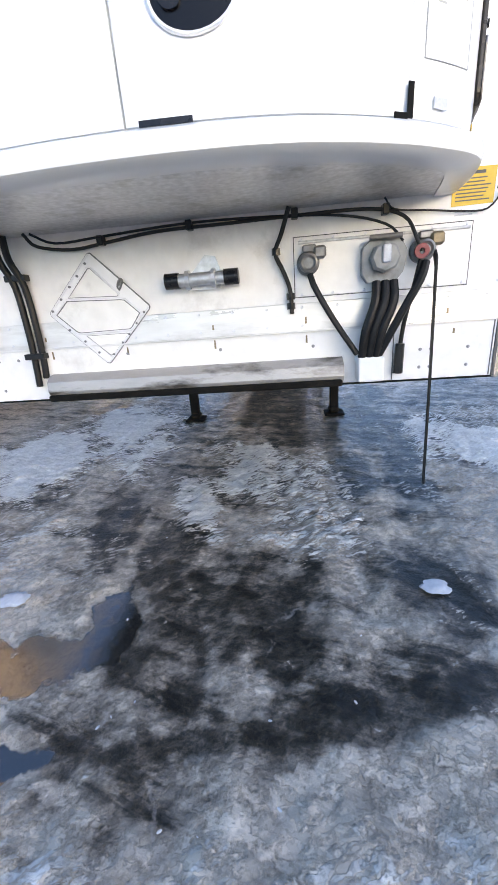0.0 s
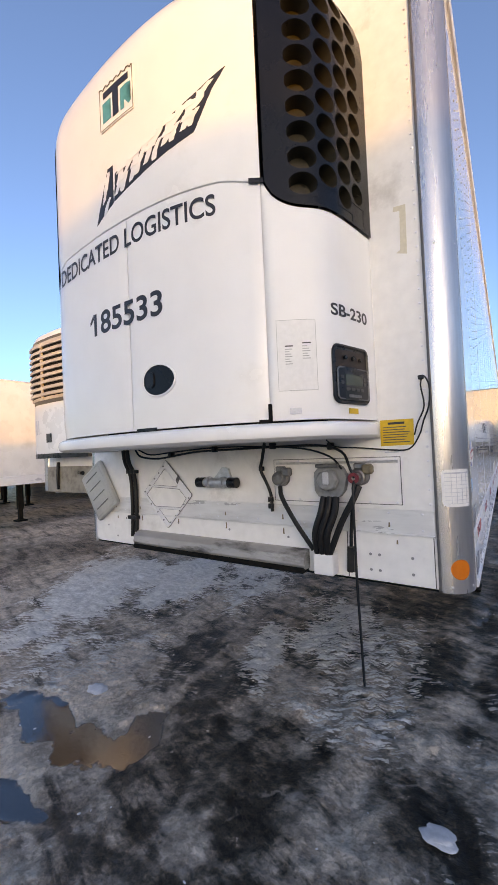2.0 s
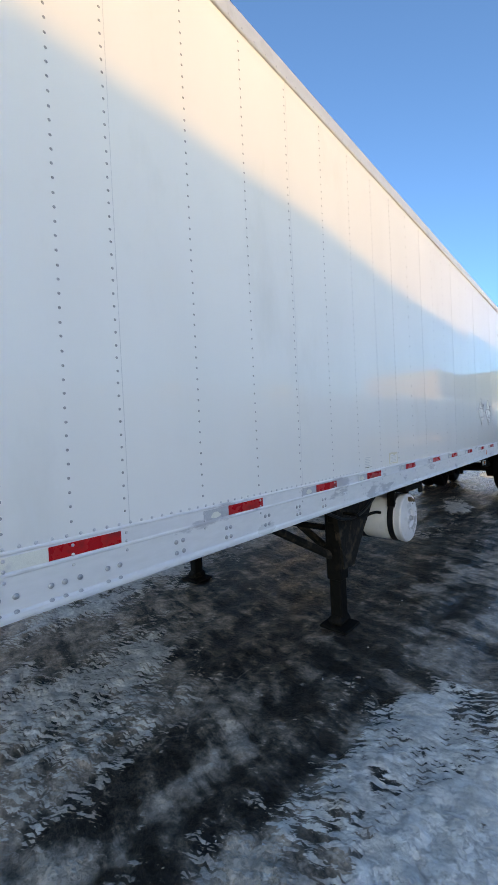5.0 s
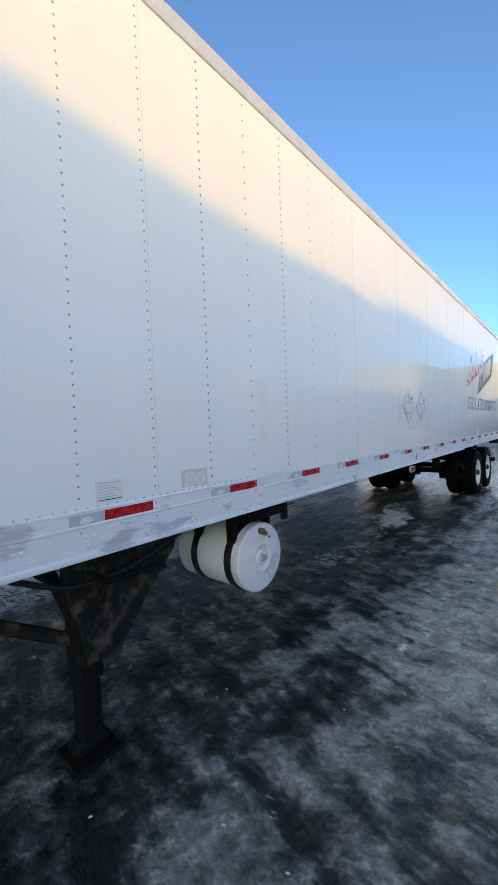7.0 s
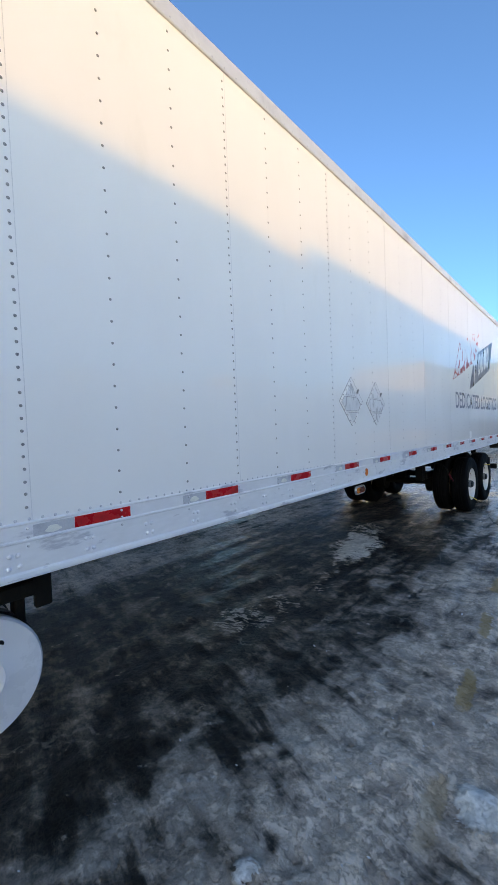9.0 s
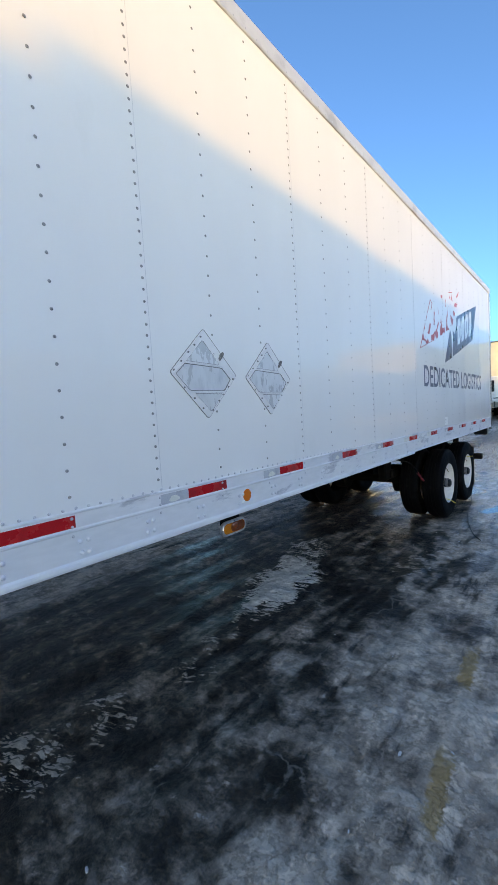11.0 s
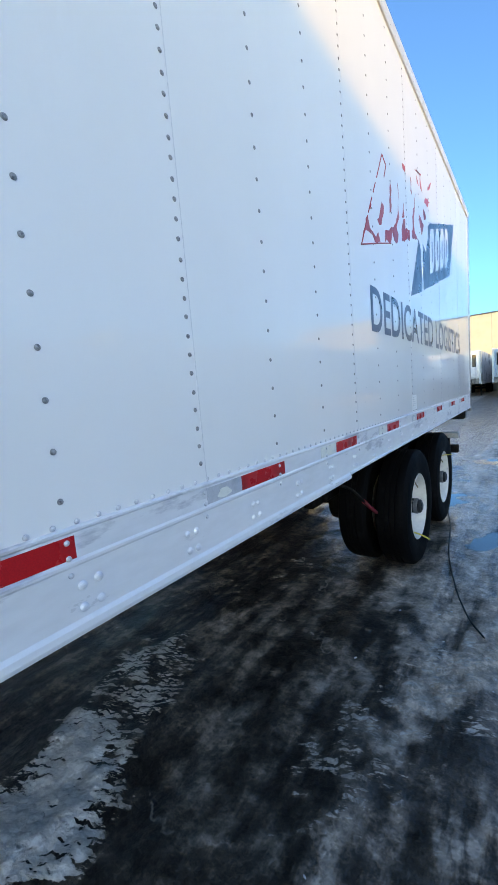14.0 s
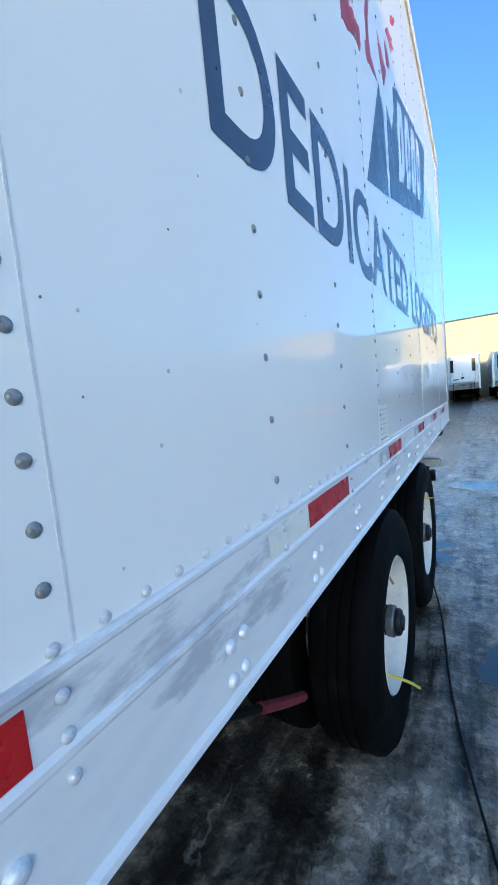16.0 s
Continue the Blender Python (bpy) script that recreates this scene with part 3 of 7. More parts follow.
    clean = blend(span(tone, 0.36, 0.60), (0.82, 0.78, 0.72), (0.97, 0.945, 0.90))
    dirty = blend(span(tone, 0.36, 0.64), (0.40, 0.355, 0.31), (0.88, 0.83, 0.77))
    white = blend(span(snow, 0.45, 0.85), dirty, clean)
    white = tinted(white, maths("MULTIPLY", maths("ADD", 0.62, maths("MULTIPLY", mottle, 0.36)), maths("SUBTRACT", 1.0, maths("MULTIPLY", pressed, 0.42))))
    base = blend(snow_mask, base, white)
    # what is left of a yellow painted line
    off = maths("ABSOLUTE", maths("ADD", maths("ADD", px, maths("MULTIPLY", py, 0.075)), maths("ADD", -1.61, maths("MULTIPLY", maths("SUBTRACT", flakes, 0.5), 0.12))), 0.0)
    line = maths("MULTIPLY", span(off, 0.028, 0.050, 1.0, 0.0), maths("MULTIPLY", span(py, 6.0, 7.2, 0.25, 1.0), span(py, 9.7, 10.1, 1.0, 0.0)))
    worn = span(maths("ADD", maths("MULTIPLY", maths("SINE", maths("MULTIPLY", maths("SUBTRACT", py, 8.06), 2 * math.pi / 0.95), 0.0), 0.16), maths("ADD", maths("MULTIPLY", crisp, 0.5), maths("MULTIPLY", lumps, 0.5))), 0.48, 0.60, 0.0, 0.8)
    base = blend(maths("MULTIPLY", line, worn), base, (0.42, 0.25, 0.095))
    # thin cracks filled with pale ice
    vor = n.new("ShaderNodeTexVoronoi")
    vor.feature = "DISTANCE_TO_EDGE"
    vor.inputs["Scale"].default_value = 0.8
    bend = n.new("ShaderNodeVectorMath")
    bend.operation = "MULTIPLY_ADD"
    wander = n.new("ShaderNodeTexNoise")
    wander.inputs["Scale"].default_value, wander.inputs["Detail"].default_value = 2.2, 6
    l.new(geo.outputs["Position"], wander.inputs["Vector"])
    l.new(wander.outputs[1], bend.inputs[0])
    bend.inputs[1].default_value = (0.9, 0.9, 0.0)
    l.new(geo.outputs["Position"], bend.inputs[2])
    l.new(bend.outputs[0], vor.inputs["Vector"])
    crack = maths("MULTIPLY", span(vor.outputs["Distance"], 0.002, 0.011, 1.0, 0.0), span(maths("ADD", slush, maths("MULTIPLY", maths("SUBTRACT", flakes, 0.5), 0.5)), 0.48, 0.60, 0.0, 0.38))
    base = blend(crack, base, (0.46, 0.43, 0.40))
    base = blend(water, base, (0.022, 0.020, 0.018))
    l.new(base, p.inputs["Base Color"])
    wet = span(maths("ADD", damp, maths("MULTIPLY", maths("SUBTRACT", slush, 0.5), 1.4)), -0.15, 0.65)
    rough = span(wet, 0.0, 1.0, 0.62, 0.34)
    r3 = n.new("ShaderNodeMix")
    l.new(water, r3.inputs["Factor"])
    l.new(rough, r3.inputs["A"])
    r3.inputs["B"].default_value = 0.07
    l.new(r3.outputs["Result"], p.inputs["Roughness"])
    # a film of melt water
    film = maths("MULTIPLY", maths("MULTIPLY", attr("near"), span(wet, 0.0, 1.0, 0.14, 0.50)), span(snow_mask, 0.0, 1.0, 1.0, 0.25))
    film = maths("MINIMUM", maths("MULTIPLY", film, span(py, 10.0, 14.0, 1.0, 2.2)), 1.0)
    l.new(maths("MULTIPLY", film, span(water, 0.0, 1.0, 1.0, 0.0)), p.inputs["Coat Weight"])
    l.new(span(maths("ADD", maths("MULTIPLY", wet, 0.6), maths("MULTIPLY", smear, 0.4)), 0.2, 0.8, 0.20, 0.06), p.inputs["Coat Roughness"])
    p.inputs["Coat IOR"].default_value = 1.33
    height = maths("ADD", maths("ADD", maths("ADD", maths("MULTIPLY", grit, 0.08), maths("MULTIPLY", smear, 1.2)), maths("ADD", maths("MULTIPLY", crisp, 0.5), maths("ADD", maths("MULTIPLY", clot, 0.35), maths("MULTIPLY", crumb, 0.12)))), maths("ADD", maths("MULTIPLY", soft, 0.8), maths("ADD", maths("MULTIPLY", ridge, 0.25), maths("ADD", maths("MULTIPLY", snow_mask, 0.30), maths("MULTIPLY", slush_mask, 0.22)))))
    bp = n.new("ShaderNodeBump")
    bp.inputs["Distance"].default_value = 0.02
    l.new(span(water, 0.0, 0.9, 0.95, 0.04), bp.inputs["Strength"])
    l.new(span(water, 0.0, 1.0, 0.22, 1.0), p.inputs["Specular IOR Level"])
    l.new(height, bp.inputs["Height"])
    l.new(bp.outputs[0], p.inputs["Normal"])
    b2 = n.new("ShaderNodeBump")
    b2.inputs["Distance"].default_value = 0.02
    b2.inputs["Strength"].default_value = 0.6
    l.new(maths("ADD", maths("MULTIPLY", soft, 0.7), maths("ADD", maths("MULTIPLY", smear, 1.6), maths("ADD", maths("MULTIPLY", ridge, 0.16), maths("MULTIPLY", lumps, 0.8)))), b2.inputs["Height"])
    l.new(b2.outputs[0], p.inputs["Coat Normal"])
    return m


build_ground()


# ---- warehouse at the end of the yard ----
def warehouse():
    w = thing("warehouse", "long pale yellow warehouse behind the parked trailers", "building", at=(0, 65, 0))
    part("wall", bx((-60, 0, 0), (14.5, 0.4, 9.2), 0.03), WALLY, w)
    part("roof", bx((-60, 0.4, 8.8), (14.5, 40, 9.05), 0.03), GALV, w)
    part("coping", bx((-60.1, -0.06, 9.2), (14.6, 0.5, 9.36), 0.02), SEAL, w, "dark metal coping")
    part("end_wall", bx((14.1, 0.4, 0), (14.5, 40, 8.8), 0.02), WALLY, w)
    for i in range(10):
        x = -50 + i * 6.7
        part("joint", bx((x, -0.012, 0), (x + 0.03, 0.0, 9.2)), SEAL, w)
    for i in range(-4, 5):
        x = -0.7 + i * 3.4
        part("dock_door", bx((x - 1.2, -0.10, 1.2), (x + 1.2, -0.02, 4.0), 0.02), BLACK, w, "black dock shelter")
    a = thing("annex", "flat-roofed pale pink warehouse annex beside the yard", "building", at=(14.6, 58, 0))
    part("wall", bx((0, 0, 0), (10.6, 30, 9.7), 0.03), PINKW, a)
    part("coping", bx((-0.05, -0.06, 9.7), (10.7, 30.1, 9.85), 0.02), SEAL, a, "dark metal coping")
    for i in range(3):
        part("dock_door", bx((1.2 + 3.3 * i, -0.10, 1.2), (3.6 + 3.3 * i, -0.02, 4.0), 0.02), BLACK, a, "black dock shelter")
    return w


warehouse()


# ---- parked trailers round the yard ----
def parked_trailer(brown=False):
    """A reefer trailer seen from afar: its nose at the origin, facing -y."""
    t = thing("parked_trailer", "white refrigerated trailer with dirty nose, parked on its landing gear", "trailer", "trailers parked round the yard")
    body = bmesh.new()
    prof = [(-1.28, 0.14), (-1.24, 0.04), (-1.14, 0.0), (1.14, 0.0), (1.24, 0.04), (1.28, 0.14), (1.28, 15.9), (-1.28, 15.9)]
    slab(body, prof, lambda u, v, w: Vector((u, v, 1.16 + w)), 2.84)
    part("body", body, FARW, t)
    part("roof", bx((-1.29, 0.0, 3.99), (1.29, 15.92, 4.06), 0.03), FARW, t)
    for s in (-1, 1):
        part("bottom_rail", bx((s * 1.285 - 0.02, 0.2, 1.08), (s * 1.285 + 0.02, 15.9, 1.34), 0.01), ALU, t)
        part("corner_trim", bx((s * 1.2 - 0.09, -0.012, 1.14), (s * 1.2 + 0.09, 0.05, 3.98), 0.02), STEEL, t)
        leg = bmesh.new()
        box(leg, (s * 0.95 - 0.07, 3.45, 0.35), (s * 0.95 + 0.07, 3.6, 1.16), 0.01)
        box(leg, (s * 0.95 - 0.05, 3.47, 0.05), (s * 0.95 + 0.05, 3.58, 0.4))
        box(leg, (s * 0.95 - 0.14, 3.38, 0.0), (s * 0.95 + 0.14, 3.67, 0.05), 0.01)
        part("landing_leg", leg, FRAME, t)
        for y in (12.7, 13.95):
            for k in (0.2, 0.52):
                wl = bmesh.new()
                m = Matrix.Translation((s * (1.28 - k) - 0.13, y, 0.52)) @ Matrix.Rotation(radians(90), 4, "Y")
                lathe(wl, [(0.29, 0.02), (0.45, 0.0), (0.50, 0.03), (0.52, 0.07), (0.52, 0.2), (0.50, 0.24), (0.45, 0.26), (0.29, 0.24)], m, 24, True)
                part("tyre", wl, RUBBER, t, smooth=40)
            part("wheel_disc", lathe(bmesh.new(), [(0, 0.1), (0.3, 0.1), (0.3, 0.16), (0, 0.16)], Matrix.Translation((s * 1.06 - 0.13, y, 0.52)) @ Matrix.Rotation(radians(90), 4, "Y"), 20), RIM, t)
    part("axle", bx((-1.0, 12.6, 0.42), (1.0, 14.05, 0.62), 0.05), FRAME, t)
    part("subframe", bx((-0.6, 11.5, 0.75), (0.6, 15.5, 1.12), 0.03), FRAME, t)
    # apron in a darker, warmer grey than the white body
    part("apron", bx((-1.15, -0.02, 1.14), (1.15, 0.01, 1.62), 0.01), APRON_GREY, t)
    part("power_socket", rod(bmesh.new(), (0.55, -0.02, 1.5), (0.55, -0.10, 1.5), 0.06), BLACK, t)
    part("coupling_holder", rod(bmesh.new(), (-0.1, -0.02, 1.5), (0.1, -0.09, 1.5), 0.035), BLACK, t)
    part("cable", tube(bmesh.new(), [(0.55, -0.1, 1.48), (0.58, -0.14, 1.3), (0.62, -0.03, 1.18)], 0.025), BLACK, t)
    for s in (-0.75, 0.82):
        part("hose", tube(bmesh.new(), [(s, -0.03, 1.7), (s + 0.02, -0.06, 1.45), (s - 0.02, -0.03, 1.2)], 0.03), BLACK, t)
    # the cooling unit on the nose
    u = bmesh.new()
    ring = [(-1.0, 0.0), (-0.97, -0.2), (-0.86, -0.38), (-0.6, -0.47), (0, -0.5), (0.6, -0.47), (0.86, -0.38), (0.97, -0.2), (1.0, 0.0)]
    rows = []
    for z, k in ((1.80, 0.9), (1.84, 1.0), (3.80, 1.0), (3.90, 0.96), (3.96, 0.86)):
        rows.append([u.verts.new((x * (0.5 + 0.5 * k), y * k, z)) for x, y in ring])
    for a, b in zip(rows, rows[1:]):
        for i in range(len(ring) - 1):
            u.faces.new((a[i], a[i + 1], b[i + 1], b[i]))
    u.faces.new(rows[0])
    u.faces.new(rows[-1])
    part("cooling_unit", u, FARW, t, smooth=35)

    def front(x):
        for (xa, ya), (xb, yb) in zip(ring, ring[1:]):
            if xa <= x <= xb:
                return ya + (yb - ya) * (x - xa) / (xb - xa)
        return 0.0

    def wrap(uu, v, w):
        return Vector((uu, front(uu) - w, v))

    def sheet(x0, x1, z0, z1, w, k=8):
        b = bmesh.new()
        for i in range(k):
            a, c = x0 + (x1 - x0) * i / k, x0 + (x1 - x0) * (i + 1) / k
            slab(b, [(a, z0), (c, z0), (c, z1), (a, z1)], wrap, w)
        bmesh.ops.remove_doubles(b, verts=b.verts, dist=0.0005)
        return b

    if brown:
        part("grille_surround", sheet(-0.88, 0.60, 2.72, 3.83, 0.02), BROWN, t, "brown plastic surround")
        part("grille_surround", sheet(0.60, 0.98, 3.60, 3.83, 0.021, 4), BROWN, t)
        part("grille_frame", sheet(-0.86, 0.50, 2.78, 3.78, 0.03), BEIGE, t)
        part("grille_opening", sheet(-0.82, 0.44, 2.83, 3.73, 0.034), DARK, t)
        for i in range(9):
            part("slat", sheet(-0.85, 0.47, 2.845 + i * 0.105, 2.895 + i * 0.105, 0.07, 8), BEIGE, t)
        part("mullion", sheet(-0.30, -0.27, 2.80, 3.76, 0.072, 1), BEIGE, t)
        em = part("emblem", slab(bmesh.new(), [(0.77 + 0.075 * math.cos(k * 0.524), 3.73 + 0.045 * math.sin(k * 0.524)) for k in range(12)], wrap, 0.030), WHITE, t)
        part("emblem_core", slab(bmesh.new(), [(0.77 + 0.06 * math.cos(k * 0.524), 3.73 + 0.032 * math.sin(k * 0.524)) for k in range(12)], wrap, 0.033), LOGORED, em)
        part("latch", sheet(-0.28, -0.12, 2.05, 2.2, 0.012, 2), BLACK, t)
        part("control_panel", sheet(0.5, 0.88, 2.0, 2.18, 0.012, 3), BLACK, t)
        part("latch", sheet(0.5, 0.68, 2.3, 2.44, 0.012, 2), BLACK, t)
        part("emblem_shadow", sheet(-0.75, -0.55, 2.2, 2.45, 0.004, 2), GTAPE, t)
        part("door_seam", sheet(0.30, 0.312, 1.86, 3.2, 0.003, 1), SEAL, t)
    else:
        for s in (-1, 1):
            part("side_grille", sheet(s * 0.80 - 0.13, s * 0.80 + 0.13, 2.62, 3.66, 0.012, 4), BLACK, t)
        part("latch", sheet(-0.14, 0.1, 2.05, 2.19, 0.01, 2), BLACK, t)
        part("number_bar", sheet(-0.75, -0.3, 1.97, 2.06, 0.004, 3), INK, t)
        part("door_seam", sheet(-0.02, -0.008, 1.86, 2.6, 0.003, 1), SEAL, t)
    part("unit_base", sheet(-0.98, 0.98, 1.78, 1.86, 0.02, 10), BLACK if brown else FARW, t)
    return t


yard = parked_trailer(False)
yard.matrix_basis = pose(-0.72, 49, 0)
spots = [pose(-0.72 + 3.38 * i, 49 + random.uniform(-0.5, 0.5), 0) for i in (-3, -2, -1, 1, 2, 3)]
# the row across the aisle, facing the long side
for i in range(22):
    y = -27 + 3.3 * i
    x = 12.0 + random.uniform(-0.1, 0.1) - 0.2 * max(0.0, y - 14)
    tall = random.uniform(0.978, 1.012) + (0.065 if i in (12, 14, 17, 19) else 0)
    spots.append(pose(x, y, 0, 0, 0, -90 + random.uniform(-0.3, 0.3)) @ Matrix.Diagonal((1, 1, tall, 1)))
for m in spots:
    copy_thing(yard, m)
brown_trailer = tagged(parked_trailer(True), "white refrigerated trailer with a brown slatted grille, parked beside")
brown_trailer.matrix_basis = pose(-6.12, 2.45, 0)
for x, y in ((-12.7, 0.5), (-16.5, 2.6), (-20.2, 3.3), (-24.0, 2.8), (-27.7, 3.0), (-31.5, 2.5)):
    copy_thing(yard, pose(x, y, 0))

# ---- the trailer ----
trailer = thing("refrigerated_trailer", "long white refrigerated trailer with riveted sides, parked on its landing gear", "trailer")
Y_END = 16.1
COL0, PITCH = 1.545, 0.4072

# camera-side sheets between the seams
cuts = [0.293, 1.563] + [COL0 + PITCH * 3 * k + 0.018 for k in range(1, 12)] + [Y_END]
for a, b in zip(cuts, cuts[1:]):
    part("side_panel", bx((-0.05, a + 0.0001, 1.345), (0.0, b - 0.0001, 3.92), 0.0004), SIDE, trailer)
SEAMW = mat("seam_edge", (0.66, 0.67, 0.69), 0.35, grain=60, amount=0.15)
for a in cuts[1:-1]:
    part("panel_seam", bx((0.0, a - 0.0016, 1.374), (0.0010, a + 0.0016, 3.899), 0.0003), SEAMW, trailer)
part("far_side_wall", bx((-2.56, 0.315, 1.16), (-2.51, Y_END, 3.92), 0.002), SIDE, trailer)
part("roof", bx((-2.55, 0.2, 3.965), (-0.01, Y_END, 4.005), 0.01), FARW, trailer)
part("rear_door", bx((-2.5, Y_END - 0.06, 1.2), (-0.05, Y_END - 0.01, 3.915), 0.005), FARW, trailer)
part("rear_frame", bx((-0.06, Y_END - 0.08, 1.11), (0.012, Y_END + 0.02, 3.965), 0.008), STEEL, trailer, "stainless rear frame post")
part("rear_frame", bx((-2.57, Y_END - 0.08, 1.11), (-2.5, Y_END + 0.02, 3.965), 0.008), STEEL, trailer)
part("floor_pan", bx((-2.51, 0.36, 1.20), (-0.05, Y_END - 0.02, 1.30)), FRAME, trailer)

rail_full = [(-0.03, 1.37), (0.005, 1.37), (0.008, 1.366), (0.008, 1.361), (0.005, 1.357), (0.005, 1.303), (0.009, 1.298), (0.009, 1.292), (0.006, 1.287), (0.006, 1.176), (0.014, 1.168), (0.016, 1.155), (0.013, 1.145), (0.004, 1.142), (-0.03, 1.142)]
rail_cut = rail_full[:9] + [(0.006, 1.180), (0.012, 1.175), (0.013, 1.167), (0.008, 1.162), (-0.03, 1.162)]
part("bottom_rail", extrude_profile(bmesh.new(), rail_full, 0.296, 11.165), ALU, trailer, "smeared aluminium bottom rail", smooth=20)
part("bottom_rail", extrude_profile(bmesh.new(), rail_cut, 11.165, Y_END), ALU, trailer, smooth=20)
part("bottom_rail", bx((-2.575, 0.32, 1.142), (-2.53, Y_END, 1.37), 0.006), ALU, trailer)
top_prof = [(-0.06, 3.900), (0.010, 3.900), (0.014, 3.907), (0.014, 3.980), (0.006, 4.010), (-0.02, 4.025), (-0.06, 4.025)]
part("top_rail", extrude_profile(bmesh.new(), top_prof, 0.2, Y_END + 0.02), TOPRAIL, trailer, "aluminium roof rail", smooth=25)

# nose wall with stainless rounded corners
part("nose_wall", bx((-2.45, 0.17, 1.16), (-0.111, 0.21, 3.965), 0.003), NOSE, trailer)


POST_R, POST_X, POST_Y = 0.114, -0.111, 0.284


def corner(s, cx):
    b = bmesh.new()
    r = POST_R
    pr = []
    for i in range(15):
        a = radians(-90 + 90 * i / 14)
        pr.append((cx + s * r * math.cos(a), POST_Y + r * math.sin(a)))
    for i in range(14, -1, -1):
        a = radians(-90 + 90 * i / 14)
        pr.append((cx + s * (r - 0.02) * math.cos(a), POST_Y + (r - 0.02) * math.sin(a)))
    slab(b, pr, lambda u, v, w: Vector((u, v, 1.14 + w)), 2.825)
    return b


part("post_flange", bx((0.0, 0.2835, 1.145), (0.006, 0.2905, 3.905), 0.001), STEEL, trailer)
part("corner_post", corner(1, POST_X), STEEL, trailer, "polished stainless corner post", smooth=30)
part("corner_post", corner(-1, -2.446), STEEL, trailer, smooth=30)
part("corner_seam", bx((-0.121, 0.163, 1.15), (-0.111, 0.171, 3.94)), SEAL, trailer)
part("corner_seam", bx((0.0, 0.281, 1.15), (0.0035, 0.294, 3.905)), SEAL, trailer)
part("nose_cap", slab(bmesh.new(), [(-2.42, 0.165), (-0.14, 0.165), (-0.03, 0.215), (0.008, 0.315), (0.008, 0.6), (-2.568, 0.6), (-2.568, 0.315), (-2.53, 0.215)], lambda u, v, w: Vector((u, v, 3.965 + w)), 0.07), ALU, trailer)

# cross members under the floor, one to each group of bolts
for k in range(52):
    y = 0.567 + 0.3048 * k
    if y < Y_END - 0.2:
        part("cross_member", bx((-2.52, y - 0.02, 1.155 if y < 11.1 else 1.175), (-0.03, y + 0.03, 1.21), 0.004), FRAME, trailer)

# red and white reflective tape
TAPES = (0.785, 1.52, 2.38, 3.20, 3.964, 4.815, 5.661, 6.418, 7.257, 8.09, 8.851, 9.704, 10.538, 11.287, 12.102, 12.90, 13.73, 14.56, 15.37)
for k, y1 in enumerate(TAPES):
    part("red_tape", bx((0.0045, y1 - 0.268, 1.305), (0.0062, y1, 1.352)), RED, trailer)
    # white or grey puts the tape's retroreflected light into its colour
    worn = k not in (0, 1, 13, 14)
    part("white_tape", bx((0.0045, y1 - 0.268 - 0.166, 1.305), (0.0060, y1 - 0.2695, 1.352)), GTAPE if worn else WTAPE, trailer, "grey reflective tape, its unlit look held in the colour" if worn else "")
    if worn:
        pts = [(y1 - 0.272 - 0.085 + 0.032 * math.cos(2 * math.pi * i / 14) * (1 + 0.25 * math.sin(5 * i)), 1.323 + 0.015 * math.sin(2 * math.pi * i / 14)) for i in range(14)]
        part("tape_mark", slab(bmesh.new(), pts, on_side, 0.0068), WTAPE, trailer)

# landing gear
def landing_leg(x):
    b = bmesh.new()
    y = 3.72
    box(b, (x - 0.07, y - 0.07, 0.42), (x + 0.07, y + 0.07, 1.16), 0.012)
    box(b, (x - 0.055, y - 0.055, 0.06), (x + 0.055, y + 0.055, 0.45), 0.01)
    leg = part("landing_leg", b, FRAME, trailer)
    f = bmesh.new()
    box(f, (x - 0.13, y - 0.13, 0.005), (x + 0.13, y + 0.13, 0.03), 0.008)
    box(f, (x - 0.07, y - 0.10, 0.03), (x + 0.07, y + 0.10, 0.11), 0.03)
    part("foot", f, FRAME, leg)
    g = bmesh.new()
    pts = [(y - 0.14, 1.16), (y + 0.62, 1.16), (y + 0.55, 0.98), (y + 0.36, 0.78), (y + 0.16, 0.52), (y - 0.02, 0.52), (y - 0.10, 0.92)]
    slab(g, pts, lambda u, v, w: Vector((x + 0.04 + w, u, v)), 0.045)
    part("gusset", g, MUDDY, leg, "mud-splashed steel gusset")
    br = bmesh.new()
    rod(br, (x - 0.02, y, 0.60), (x - 0.25, y - 0.95, 1.14), 0.035)
    rod(br, (x - 0.02, y, 0.62), (x - 0.85, y + 0.02, 1.14), 0.035)
    part("brace", br, MUDDY, leg)
    return leg


for x in (-0.32, -2.24):
    landing_leg(x)
cross = bmesh.new()
rod(cross, (-0.42, 3.70, 0.86), (-2.15, 3.70, 0.86), 0.028)
box(cross, (-0.35, 3.62, 0.92), (-0.24, 3.80, 1.06), 0.015)
part("gear_shaft", cross, FRAME, trailer)
part("crank_handle", tube(bmesh.new(), [(-0.24, 3.72, 1.0), (-0.12, 3.72, 1.0), (-0.11, 3.76, 0.97), (-0.11, 4.05, 0.96), (-0.06, 4.07, 0.96)], 0.013), FRAME, trailer)
part("hose", tube(bmesh.new(), [(-0.2, 3.35, 1.08), (-0.16, 3.6, 0.98), (-0.15, 3.9, 0.99), (-0.2, 4.3, 1.08)], 0.015), CABLE, trailer)

